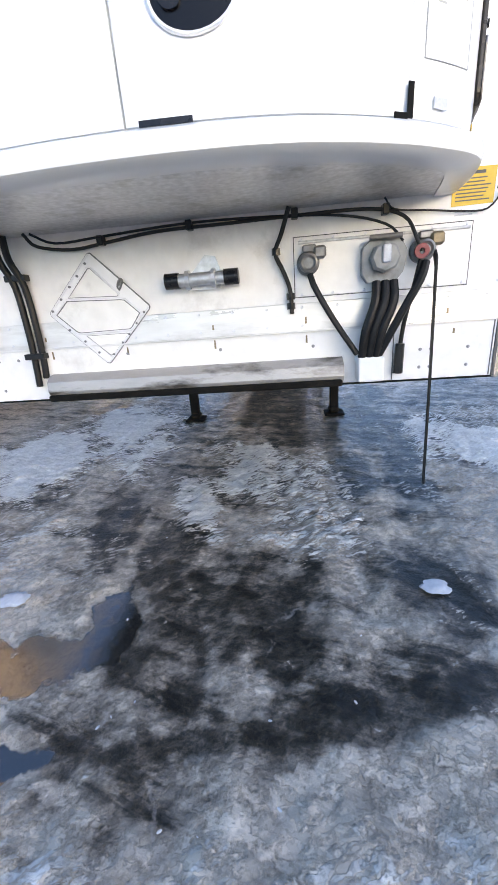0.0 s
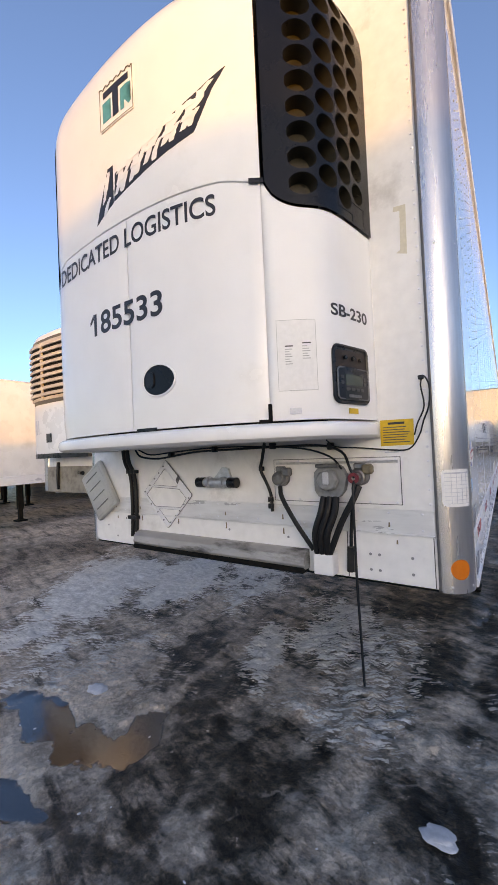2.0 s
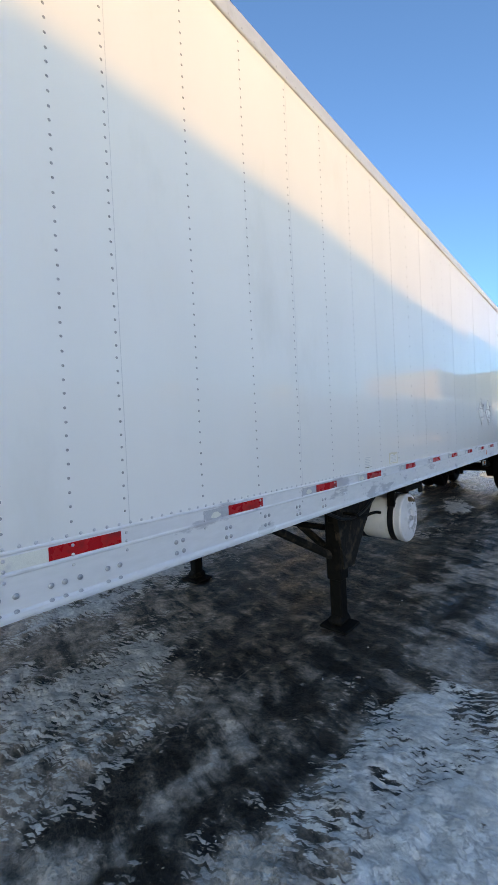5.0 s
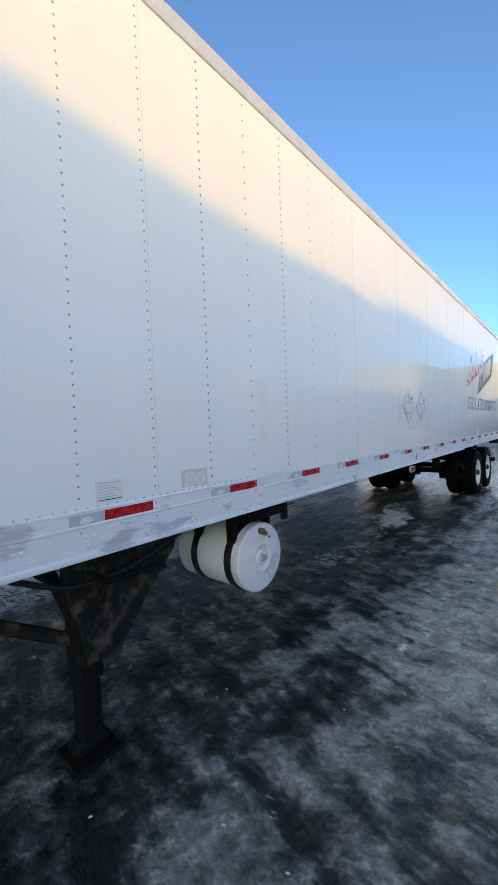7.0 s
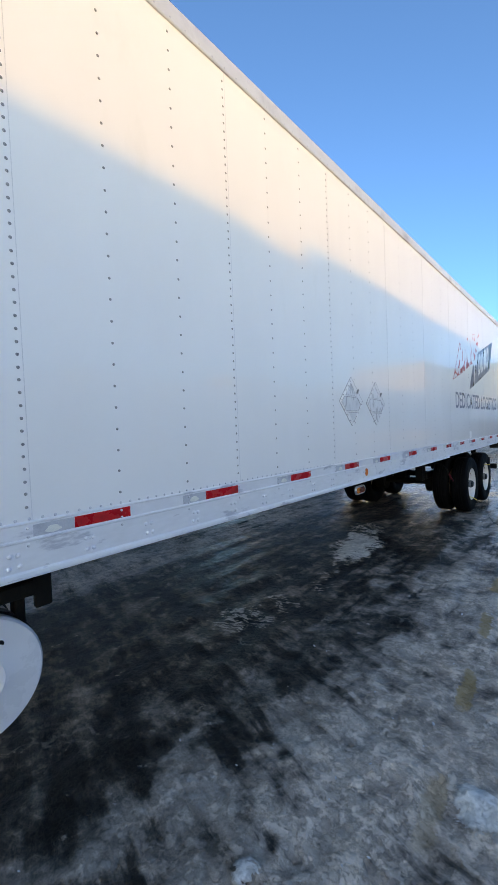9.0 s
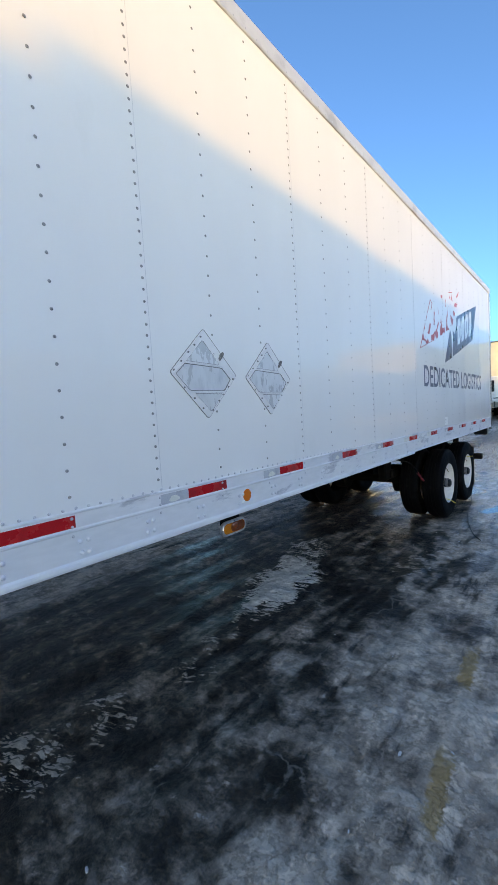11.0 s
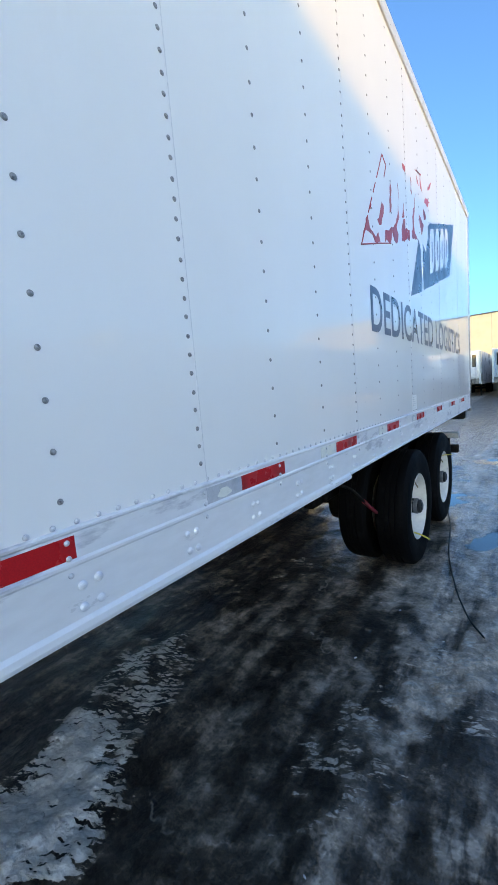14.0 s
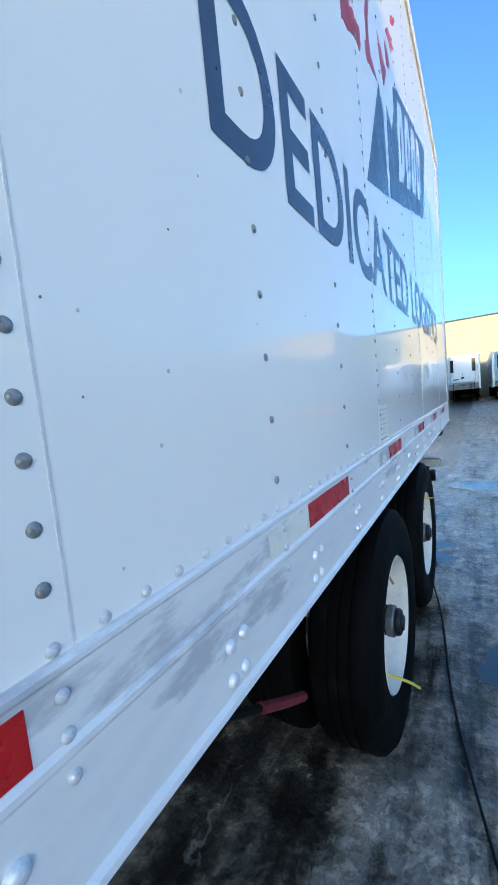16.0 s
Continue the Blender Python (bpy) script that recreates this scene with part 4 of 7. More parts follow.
# air tank hung across under the floor
TY, TZ, TR = 5.035, 0.722, 0.256
tm = Matrix.Translation((0, TY, TZ)) @ Matrix.Rotation(radians(90), 4, "Y")
tank = part("air_tank", lathe(bmesh.new(), [(0, -0.92), (0.15, -0.90), (TR - 0.03, -0.86), (TR, -0.82), (TR, -0.20), (TR - 0.004, -0.19), (0, -0.19)], tm, 48), TANKM, trailer, "white painted steel air tank", smooth=35)
part("end_cap", lathe(bmesh.new(), [(TR + 0.004, -0.215), (TR + 0.006, -0.175), (TR - 0.004, -0.160), (0.20, -0.152), (0.112, -0.146), (0.104, -0.142), (0.096, -0.150), (0.085, -0.162), (0.060, -0.166), (0.050, -0.160), (0.042, -0.150), (0, -0.150)], tm, 48), TANKM, tank, smooth=30)
cap = bmesh.new()
lathe(cap, [(0, -0.15), (0.03, -0.15), (0.03, -0.135), (0.021, -0.133), (0.021, -0.112), (0, -0.112)], tm, 6)
part("plug", cap, GALV, tank, "bright steel hex plug")
hole = bmesh.new()
rod(hole, (-0.158, TY + 0.095, TZ + 0.135), (-0.1495, TY + 0.095, TZ + 0.135), 0.014)
part("drain_hole", hole, DARK, tank)
valve = bmesh.new()
rod(valve, (-0.17, TY - 0.01, TZ + 0.205), (-0.12, TY - 0.01, TZ + 0.205), 0.026, 8)
rod(valve, (-0.12, TY - 0.01, TZ + 0.205), (-0.09, TY - 0.01, TZ + 0.19), 0.017, 8)
part("valve", valve, BRASS, tank)
part("sticker", bx((-0.153, TY + 0.03, TZ + 0.15), (-0.1505, TY + 0.068, TZ + 0.185)), CREAM, tank)
for x0 in (-0.30, -0.66):
    part("strap", lathe(bmesh.new(), [(TR, x0), (TR + 0.012, x0), (TR + 0.012, x0 + 0.06), (TR, x0 + 0.06)], tm, 40, True), BLACK, tank, "black steel strap")
hang = bmesh.new()
for dy in (-0.2, 0.2):
    box(hang, (-0.31, TY + dy - 0.02, TZ + 0.14), (-0.23, TY + dy + 0.02, 1.14), 0.005)
    box(hang, (-0.67, TY + dy - 0.02, TZ + 0.14), (-0.59, TY + dy + 0.02, 1.14), 0.005)
box(hang, (-0.75, TY - 0.22, 1.03), (-0.10, TY + 0.24, 1.09), 0.006)
box(hang, (-0.13, TY + 0.22, 0.97), (-0.10, TY + 0.29, 1.14), 0.006)
part("bracket", hang, FRAME, tank)

# side marker lamp under the rail, halfway along
lamp = part("side_marker_lamp", slab(bmesh.new(), rounded(8.045, 1.033, 8.245, 1.115, 0.038), on_side, -0.012), GALV, trailer, "oval amber side marker lamp in a steel rim")
lamp.location = (-0.012, 0, 0)


def on_lamp(u, v, w):
    return Vector((w - 0.008, u, v))


part("lens", slab(bmesh.new(), rounded(8.058, 1.045, 8.232, 1.103, 0.028), on_lamp, 0.012), AMBER, lamp, "amber plastic lens")
part("reflector", slab(bmesh.new(), rounded(8.118, 1.048, 8.229, 1.100, 0.025), on_lamp, 0.0135), DEEPAMBER, lamp, "dark amber reflector")
part("bulb_dome", lathe(bmesh.new(), [(0.024, 0.0), (0.021, 0.006), (0.012, 0.011), (0, 0.013)], Matrix.Translation((0.0052, 8.150, 1.082)) @ Matrix.Rotation(radians(90), 4, "Y"), 16), DEEPAMBER, lamp, smooth=60)
part("rim_bead", tube(bmesh.new(), [on_lamp(u, v, 0.012) for u, v in rounded(8.054, 1.041, 8.236, 1.107, 0.031)], 0.0045, 6, True, 1), GALV, lamp)
for u, v in ((8.050, 1.074), (8.240, 1.074), (8.145, 1.037), (8.145, 1.111)):
    part("screw", rod(bmesh.new(), on_lamp(u, v, 0.0), on_lamp(u, v, 0.017), 0.0035, 6), CAST, lamp)
part("lamp_bracket", bx((-0.034, 8.07, 1.09), (-0.024, 8.22, 1.16)), FRAME, lamp)


# running gear
def tyre_bm(m):
    b = bmesh.new()
    pr = [(0.285, 0.03), (0.30, 0.012), (0.34, 0.002), (0.41, -0.006), (0.455, 0.0), (0.475, 0.006), (0.478, 0.004), (0.492, 0.016), (0.508, 0.03), (0.514, 0.05),
          (0.514, 0.082), (0.503, 0.084), (0.503, 0.092), (0.515, 0.094), (0.515, 0.125), (0.504, 0.127), (0.504, 0.135), (0.515, 0.137), (0.515, 0.165), (0.504, 0.167), (0.504, 0.175), (0.515, 0.177),
          (0.514, 0.215), (0.508, 0.235), (0.492, 0.25), (0.455, 0.266), (0.41, 0.27), (0.34, 0.262), (0.285, 0.24)]
    return lathe(b, pr, m, 64, True)


def wheel(x, y, s, outer):
    """One wheel; s = 1 where its outside faces the camera's side."""
    m = Matrix.Translation((x, y, 0.502)) @ Matrix.Rotation(radians(-90 * s), 4, "Y")
    w = new("wheel")
    w.parent = trailer
    part("tyre", tyre_bm(m), RUBBER, w, "black worn truck tyre", smooth=28)
    rim = lathe(bmesh.new(), [(0.288, 0.035), (0.296, 0.020), (0.290, 0.012), (0.280, 0.022), (0.270, 0.045), (0.262, 0.10), (0.245, 0.135), (0.205, 0.146), (0.15, 0.148), (0.13, 0.140), (0.0, 0.140)] if outer else
                [(0.288, 0.035), (0.296, 0.020), (0.290, 0.012), (0.27, 0.03), (0.25, 0.045), (0.0, 0.045)], m, 48)
    part("rim", rim, RIM, w, "white steel rim with rust streaks", smooth=30)
    if outer:
        hub = lathe(bmesh.new(), [(0.092, 0.145), (0.092, 0.115), (0.070, 0.108), (0.066, 0.060), (0.060, 0.056), (0.060, 0.006), (0.053, -0.004), (0.036, -0.008), (0.032, -0.014), (0, -0.016)], m, 32)
        part("hub_cap", hub, BLACK, w, "black oily hub cap", smooth=30)
        part("hub_ring", lathe(bmesh.new(), [(0.058, 0.058), (0.069, 0.054), (0.070, 0.028), (0.066, 0.022), (0.058, 0.020)], m, 32), CAST, w, "grey metal hub ring", smooth=30)
        nuts = bmesh.new()
        for i in range(10):
            a = 2 * math.pi * i / 10
            p0 = m @ Vector((0.143 * math.cos(a), 0.143 * math.sin(a), 0.145))
            p1 = m @ Vector((0.143 * math.cos(a), 0.143 * math.sin(a), 0.105))
            rod(nuts, p0, p1, 0.017, 6)
        part("wheel_nuts", nuts, GALV, w)
        slots = bmesh.new()
        for i in range(5):
            a = 2 * math.pi * (i + 0.3) / 5
            p0 = m @ Vector((0.212 * math.cos(a), 0.212 * math.sin(a), 0.146))
            p1 = m @ Vector((0.212 * math.cos(a), 0.212 * math.sin(a), 0.142))
            rod(slots, p0, p1, 0.024, 14)
        part("hand_hole", slots, DARK, w)
        stem = tube(bmesh.new(), [m @ Vector((0.24, 0.05, 0.12)), m @ Vector((0.22, 0.05, 0.07)), m @ Vector((0.16, 0.04, 0.03))], 0.006)
        part("valve_stem", stem, BRASS, w)
    return w


AXLES = (12.90, 14.135)
for y in AXLES:
    wheel(-0.045, y, 1, True)
    wheel(-0.375, y, 1, False)
    wheel(-2.515, y, -1, True)
    wheel(-2.185, y, -1, False)
    ax = bmesh.new()
    rod(ax, (-0.35, y, 0.512), (-2.2, y, 0.512), 0.065, 16)
    for x in (-0.75, -1.8):
        lathe(ax, [(0, 0), (0.2, 0), (0.2, 0.2), (0, 0.2)], Matrix.Translation((x - 0.1, y, 0.512)) @ Matrix.Rotation(radians(90), 4, "Y"), 20)
        box(ax, (x - 0.05, y - 0.55, 0.62), (x + 0.05, y + 0.3, 0.74), 0.02)
        lathe(ax, [(0, 0), (0.13, 0.02), (0.14, 0.1), (0.12, 0.2), (0, 0.22)], Matrix.Translation((x, y + 0.32, 0.72)), 16)
    part("axle", ax, FRAME, trailer)
sub = bmesh.new()
for x in (-0.80, -1.86):
    box(sub, (x - 0.05, 11.6, 0.93), (x + 0.05, 15.6, 1.12), 0.01)
for y in (11.9, 13.5, 15.2):
    box(sub, (-1.85, y - 0.05, 0.95), (-0.75, y + 0.05, 1.07), 0.01)
for x in (-0.80, -1.86):
    for y in (12.3, 13.5):
        box(sub, (x - 0.06, y - 0.12, 0.6), (x + 0.06, y + 0.12, 0.95), 0.02)
part("slider_frame", sub, FRAME, trailer)
pull = part("slider_handle", tube(bmesh.new(), [(-0.36, 11.50, 1.03), (-0.28, 11.58, 1.00), (-0.20, 11.68, 0.945), (-0.20, 11.93, 0.785)], 0.010), FRAME, trailer)
part("grip", tube(bmesh.new(), [(-0.20, 11.90, 0.804), (-0.20, 12.03, 0.722), (-0.20, 12.15, 0.650)], 0.015), REDKNOB, pull, "red plastic grip")
for x0 in (-2.5, -0.70):
    flap = part("mud_flap", bx((x0, 14.86, 0.12), (x0 + 0.60, 14.872, 0.87), 0.003), BLACK, trailer, "black rubber mud flap")
    part("flap_bracket", bx((x0 - 0.02, 14.84, 0.86), (x0 + 0.70, 14.90, 0.93), 0.006), GALV, flap)
bump = bmesh.new()
box(bump, (-2.4, 15.95, 0.48), (-0.16, 16.05, 0.60), 0.01)
for x in (-1.9, -0.66):
    box(bump, (x - 0.05, 15.93, 0.6), (x + 0.05, 16.03, 1.2), 0.01)
part("rear_bumper", bump, FRAME, trailer)
part("dock_bumper", bx((-0.30, 15.95, 1.0), (-0.06, 16.12, 1.14), 0.02), BLACK, trailer)
part("seal_strap", tube(bmesh.new(), [(-0.17, 12.83, 0.275), (-0.10, 12.84, 0.27), (-0.03, 12.87, 0.24), (0.02, 12.90, 0.20)], 0.007), YSTRAP, trailer, "yellow plastic strap")
part("seal_strap", tube(bmesh.new(), [(-0.15, 14.13, 0.74), (-0.05, 14.15, 0.755), (0.02, 14.16, 0.762)], 0.005), YSTRAP, trailer)
trailer.matrix_basis = pose(0, 0, -0.004, 0.065, 0, 0)

# ---- the cooling unit on the nose ----
CX = -1.28
HALF = [(0, -0.443), (0.08, -0.4425), (0.15, -0.440), (0.22, -0.4355), (0.28, -0.430), (0.34, -0.420), (0.40, -0.408), (0.45, -0.394), (0.50, -0.378), (0.54, -0.363), (0.58, -0.346), (0.62, -0.329), (0.66, -0.310), (0.70, -0.287), (0.74, -0.263), (0.78, -0.237), (0.815, -0.212), (0.845, -0.184), (0.868, -0.152), (0.887, -0.108), (0.902, -0.055), (0.915, 0.0), (0.927, 0.055), (0.938, 0.11), (0.95, 0.17)]
LEFT = [(0, -0.443), (0.15, -0.438), (0.25, -0.430), (0.35, -0.420), (0.45, -0.408), (0.55, -0.394), (0.60, -0.384), (0.65, -0.368), (0.69, -0.348), (0.74, -0.318), (0.79, -0.280), (0.84, -0.232), (0.875, -0.18), (0.90, -0.12), (0.92, -0.05), (0.935, 0.02), (0.945, 0.09), (0.95, 0.17)]


def arcs(half):
    out = [0.0]
    for (xa, ya), (xb, yb) in zip(half, half[1:]):
        out.append(out[-1] + math.hypot(xb - xa, yb - ya))
    return out


ARC, ARC_L = arcs(HALF), arcs(LEFT)
S_MAX = ARC[-1]
STRETCH = ARC_L[-1] / S_MAX


def plan(s):
    """Point and outward normal of the unit's outline, s metres from its middle."""
    half, arc, k = (HALF, ARC, 1) if s >= 0 else (LEFT, ARC_L, -1)
    a = min(abs(s), S_MAX - 1e-6) * (1 if k > 0 else STRETCH)
    i = max(j for j in range(len(arc) - 1) if arc[j] <= a)
    t = (a - arc[i]) / (arc[i + 1] - arc[i])
    (xa, ya), (xb, yb) = half[i], half[i + 1]

    def tan_at(j):
        p, q = half[max(j - 1, 0)], half[min(j + 1, len(half) - 1)]
        return Vector((q[0] - p[0], q[1] - p[1])).normalized() if j else Vector((1, 0))
    d = (tan_at(i) * (1 - t) + tan_at(i + 1) * t).normalized()
    return Vector((CX + k * (xa + (xb - xa) * t), ya + (yb - ya) * t)), Vector((k * d.y, -d.x))


def s_of(u):
    """Arc length at a sideways distance u from the unit's middle."""
    half, arc, k = (HALF, ARC, 1) if u >= 0 else (LEFT, ARC_L, -1)
    a = abs(u)
    for i in range(len(half) - 1):
        if half[i][0] <= a <= half[i + 1][0]:
            return k * (arc[i] + (arc[i + 1] - arc[i]) * (a - half[i][0]) / (half[i + 1][0] - half[i][0])) / (1 if k > 0 else STRETCH)
    return k * S_MAX


def on_unit(s, z, w):
    p, n = plan(s)
    return Vector((p.x + n.x * w, p.y + n.y * w, z))


def lean_unit(s, z, w):
    """The unit's skin, with its shoulder drawn back towards the roof."""
    t = max(0.0, (z - 3.52) / 0.30)
    back = 0.17 * (1 - math.sqrt(max(0.0, 1 - min(t, 1) ** 2)))
    return on_unit(s, z, w - back)


def skin(name, s0, s1, lo, hi, parent, material, w=0.0, thick=0.025, ns=26, nz=8, place=on_unit, label="", edge=0.007):
    """A moulded panel between two arc lengths; lo and hi give its lower and upper edge. The rim is rolled back."""
    b = bmesh.new()
    grid = []
    for i in range(ns + 1):
        s = s0 + (s1 - s0) * i / ns
        col = []
        for j in range(nz + 1):
            z = lo(s) + (hi(s) - lo(s)) * j / nz
            rim = i in (0, ns) or j in (0, nz)
            col.append(b.verts.new(place(s, z, w - (edge if rim else 0))))
        grid.append(col)
    for i in range(ns):
        for j in range(nz):
            b.faces.new((grid[i][j], grid[i + 1][j], grid[i + 1][j + 1], grid[i][j + 1]))
    r = bmesh.ops.extrude_edge_only(b, edges=[e for e in b.edges if e.is_boundary])
    vs = [v for v in r["geom"] if isinstance(v, bmesh.types.BMVert)]
    for v in vs:
        q = Vector((CX, 0.17, v.co.z)) - v.co
        v.co += q.normalized() * thick
    return part(name, b, material, parent, label, smooth=50)


unit = thing("refrigeration_unit", "white moulded refrigeration unit with black honeycomb grilles on the nose", "refrigeration unit")
SEAM = {1: s_of(0.662), -1: -s_of(-0.69)}
S_SEAM = SEAM[1]
GRL = {1: s_of(0.674), -1: -s_of(-0.702)}


def seam_z(s):
    a = min(max((abs(s) - 0.50) / 0.16, 0), 1)
    return 2.849 - 0.022 * a * a * (3 - 2 * a)


def grille_low(s):
    k = 1 if s > 0 else -1
    a = (abs(s) - GRL[k]) / (S_MAX - GRL[k])
    if a < 0.30:
        return 2.835 - 0.122 * math.sqrt(max(0, 1 - (1 - a / 0.30) ** 2))
    return 2.713 - 0.012 * a * a


EDGE = 0.0045
core = bmesh.new()
ringpts = [plan(-S_MAX + 2 * S_MAX * i / 60) for i in range(61)]
rows = []
for z, k in ((1.82, 0.0), (3.60, 0.0), (3.74, 0.06), (3.80, 0.15)):
    rows.append([core.verts.new((p.x - n.x * (0.24 + k), min(p.y - n.y * (0.24 + k), 0.168), z)) for p, n in ringpts])
for a, b in zip(rows, rows[1:]):
    for i in range(60):
        core.faces.new((a[i], a[i + 1], b[i + 1], b[i]))
core.faces.new(rows[0])
core.faces.new(rows[-1])
part("inner_case", core, DARK, unit, "dark inner case")
for k in (-1, 1):
    skin("seam_backing", k * (SEAM[k] - 0.05), k * (SEAM[k] + 0.05), lambda s: 1.88, lambda s: 2.70, unit, UNIT, w=-0.018, thick=0.01, ns=8, nz=3)
skin("seam_backing", -SEAM[-1] + 0.02, S_SEAM - 0.02, lambda s: seam_z(s) - 0.04, lambda s: seam_z(s) + 0.04, unit, UNIT, w=-0.017, thick=0.008, ns=40, nz=3)
skin("seam_backing", -0.06, 0.09, lambda s: 1.88, lambda s: 2.80, unit, UNIT, w=-0.018, thick=0.01, ns=8, nz=3)
skin("upper_door", -SEAM[-1], S_SEAM, lambda s: seam_z(s) + EDGE, lambda s: 3.80, unit, UNIT, ns=40, nz=20, place=lean_unit, label="white upper door")
s_mid = s_of(0.015)
skin("lower_door", -SEAM[-1], s_mid - 0.003, lambda s: 1.872, lambda s: seam_z(s) - EDGE, unit, UNIT, ns=24, label="white lower door")
skin("lower_door", s_mid + 0.003, S_SEAM - 0.001, lambda s: 1.872, lambda s: seam_z(s) - EDGE, unit, UNIT, ns=24)
for k in (-1, 1):
    skin("side_panel", k * (SEAM[k] + 0.004), k * S_MAX, lambda s: 1.872, lambda s: grille_low(s) - 0.006, unit, UNIT, ns=30, nz=10, label="white side panel")
roof = bmesh.new()
rr = [plan(-S_MAX + 2 * S_MAX * i / 60) for i in range(61)]
r0 = [roof.verts.new((p.x - n.x * 0.15, p.y - n.y * 0.15 if p.y - n.y * 0.15 < 0.17 else 0.17, 3.80)) for p, n in rr]
r1 = [roof.verts.new((p.x - n.x * 0.35, min(p.y - n.y * 0.30, 0.17), 3.84)) for p, n in rr]
for i in range(60):
    roof.faces.new((r0[i], r0[i + 1], r1[i + 1], r1[i]))
roof.faces.new(r1)
part("top_cover", roof, UNIT, unit, smooth=40)


# the lip under the doors and the grey pan behind it
def lip():
    b = bmesh.new()
    prof = [(-0.06, 1.858), (0.010, 1.862), (0.030, 1.850), (0.036, 1.828), (0.030, 1.806), (0.008, 1.794), (-0.06, 1.792)]
    rws = []
    n = 70
    for i in range(n + 1):
        s = -S_MAX + 2 * S_MAX * i / n
        k = min(1.0, (S_MAX - abs(s)) / 0.10)
        rws.append([b.verts.new(on_unit(s, z, min(w, 0.036 * k) if w > 0 else w)) for w, z in prof])
    for a, c in zip(rws, rws[1:]):
        for j in range(len(prof)):
            k = (j + 1) % len(prof)
            b.faces.new((a[j], a[k], c[k], c[j]))
    b.faces.new(rws[0])
    b.faces.new(rws[-1])
    return b


part("bottom_lip", lip(), UNIT, unit, "rounded white bottom lip", smooth=40)
pan = bmesh.new()
vs = [pan.verts.new((p.x - n.x * 0.05, min(p.y - n.y * 0.05, 0.165), 1.800)) for p, n in rr]
vt = [pan.verts.new((v.co.x, v.co.y, 1.83)) for v in vs]
pan.faces.new(vs)
pan.faces.new(vt)
for i in range(60):
    pan.faces.new((vs[i], vs[i + 1], vt[i + 1], vt[i]))
part("bottom_pan", pan, GALV, unit, "grey metal underside")


# honeycomb grilles
def grille(k):
    b = bmesh.new()
    s0 = GRL[k]
    width = S_MAX - s0 - 0.004
    pitch = 0.1027
    edges = [(e - s0) / width for e in (0.786, 0.912, 1.017, 1.116, 1.212)]
    rows = [2.799, 2.846, 2.797, 2.850]

    def put(a, z, w):
        return lean_unit(k * (s0 + 0.002 + a * width), min(z, 3.79), w)

    def strip(a0, a1, z0, z1, n=4, m=1, w=0.0025):
        g = [[b.verts.new(put(a0 + (a1 - a0) * i / n, z0(a0 + (a1 - a0) * i / n) + (z1(a0 + (a1 - a0) * i / n) - z0(a0 + (a1 - a0) * i / n)) * j / m, w)) for j in range(m + 1)] for i in range(n + 1)]
        for i in range(n):
            for j in range(m):
                b.faces.new((g[i][j], g[i + 1][j], g[i + 1][j + 1], g[i][j + 1]))

    def low(a):
        return grille_low(k * (s0 + 0.002 + a * width))
    strip(0.0, edges[0] + 0.012, low, lambda a: 3.79, 4, 12)
    strip(edges[4] - 0.012, 1.0, low, lambda a: 3.79, 4, 12)
    for c, (e0, e1) in enumerate(zip(edges, edges[1:])):
        base = rows[c] - pitch / 2
        nrow = int((3.76 - base) / pitch)
        strip(e0 - 0.01, min(e1 + 0.01, 1.0), low, lambda a, z=base: z + 0.006, 6, 1)
        strip(e0 - 0.01, min(e1 + 0.01, 1.0), lambda a, z=base + nrow * pitch: z - 0.006, lambda a: 3.79, 6, 3)
        ra = (e1 - e0) * 0.5 * 0.95
        rz = pitch * 0.5 * 0.88
        ca = (e0 + e1) / 2
        for r in range(nrow):
            zc = base + (r + 0.5) * pitch
            N = 20
            outer, rim, tube_in = [], [], []
            for i in range(N):
                t = 2 * math.pi * (i + 0.5) / N
                cx, cy = math.cos(t), math.sin(t)
                q = 1 / max(abs(cx), abs(cy))
                outer.append(b.verts.new(put(ca + cx * q * (e1 - e0) / 2, zc + cy * q * pitch / 2, 0.004)))
                rim.append(b.verts.new(put(ca + cx * ra, zc + cy * rz, 0.004)))
                tube_in.append(b.verts.new(put(ca + cx * ra * 0.90, zc + cy * rz * 0.90, -0.055)))
            for i in range(N):
                j = (i + 1) % N
                b.faces.new((outer[i], outer[j], rim[j], rim[i]))
                b.faces.new((rim[i], rim[j], tube_in[j], tube_in[i])).material_index = 1
            b.faces.new(tube_in).material_index = 1
    bmesh.ops.remove_doubles(b, verts=b.verts, dist=0.0004)
    return b


for k in (-1, 1):
    part("side_grille", grille(k), CUP, unit, "glossy black honeycomb grille", smooth=30).data.materials.append(CUP_IN)

# latch recess, label, control panel and words
part("latch_cup", slab(bmesh.new(), [(s_of(0.187) + 0.087 * math.cos(2 * math.pi * i / 28) * (1 + 0.06 * math.cos(2 * math.pi * i / 28)), 2.080 + 0.065 * math.sin(2 * math.pi * i / 28)) for i in range(28)], on_unit, 0.006, 0.02), CUP, unit, "black oval latch cup")
part("latch_rim", tube(bmesh.new(), [on_unit(s_of(0.187) + 0.090 * math.cos(2 * math.pi * i / 28) * (1 + 0.06 * math.cos(2 * math.pi * i / 28)), 2.080 + 0.068 * math.sin(2 * math.pi * i / 28), 0.003) for i in range(28)], 0.005, 6, True, 1), UNIT, unit)
part("latch_paddle", slab(bmesh.new(), rounded(0.125, 2.050, 0.170, 2.118, 0.02), lambda u, v, w: on_unit(u, v, w + 0.006), 0.006, 0.02), BLACK, unit)
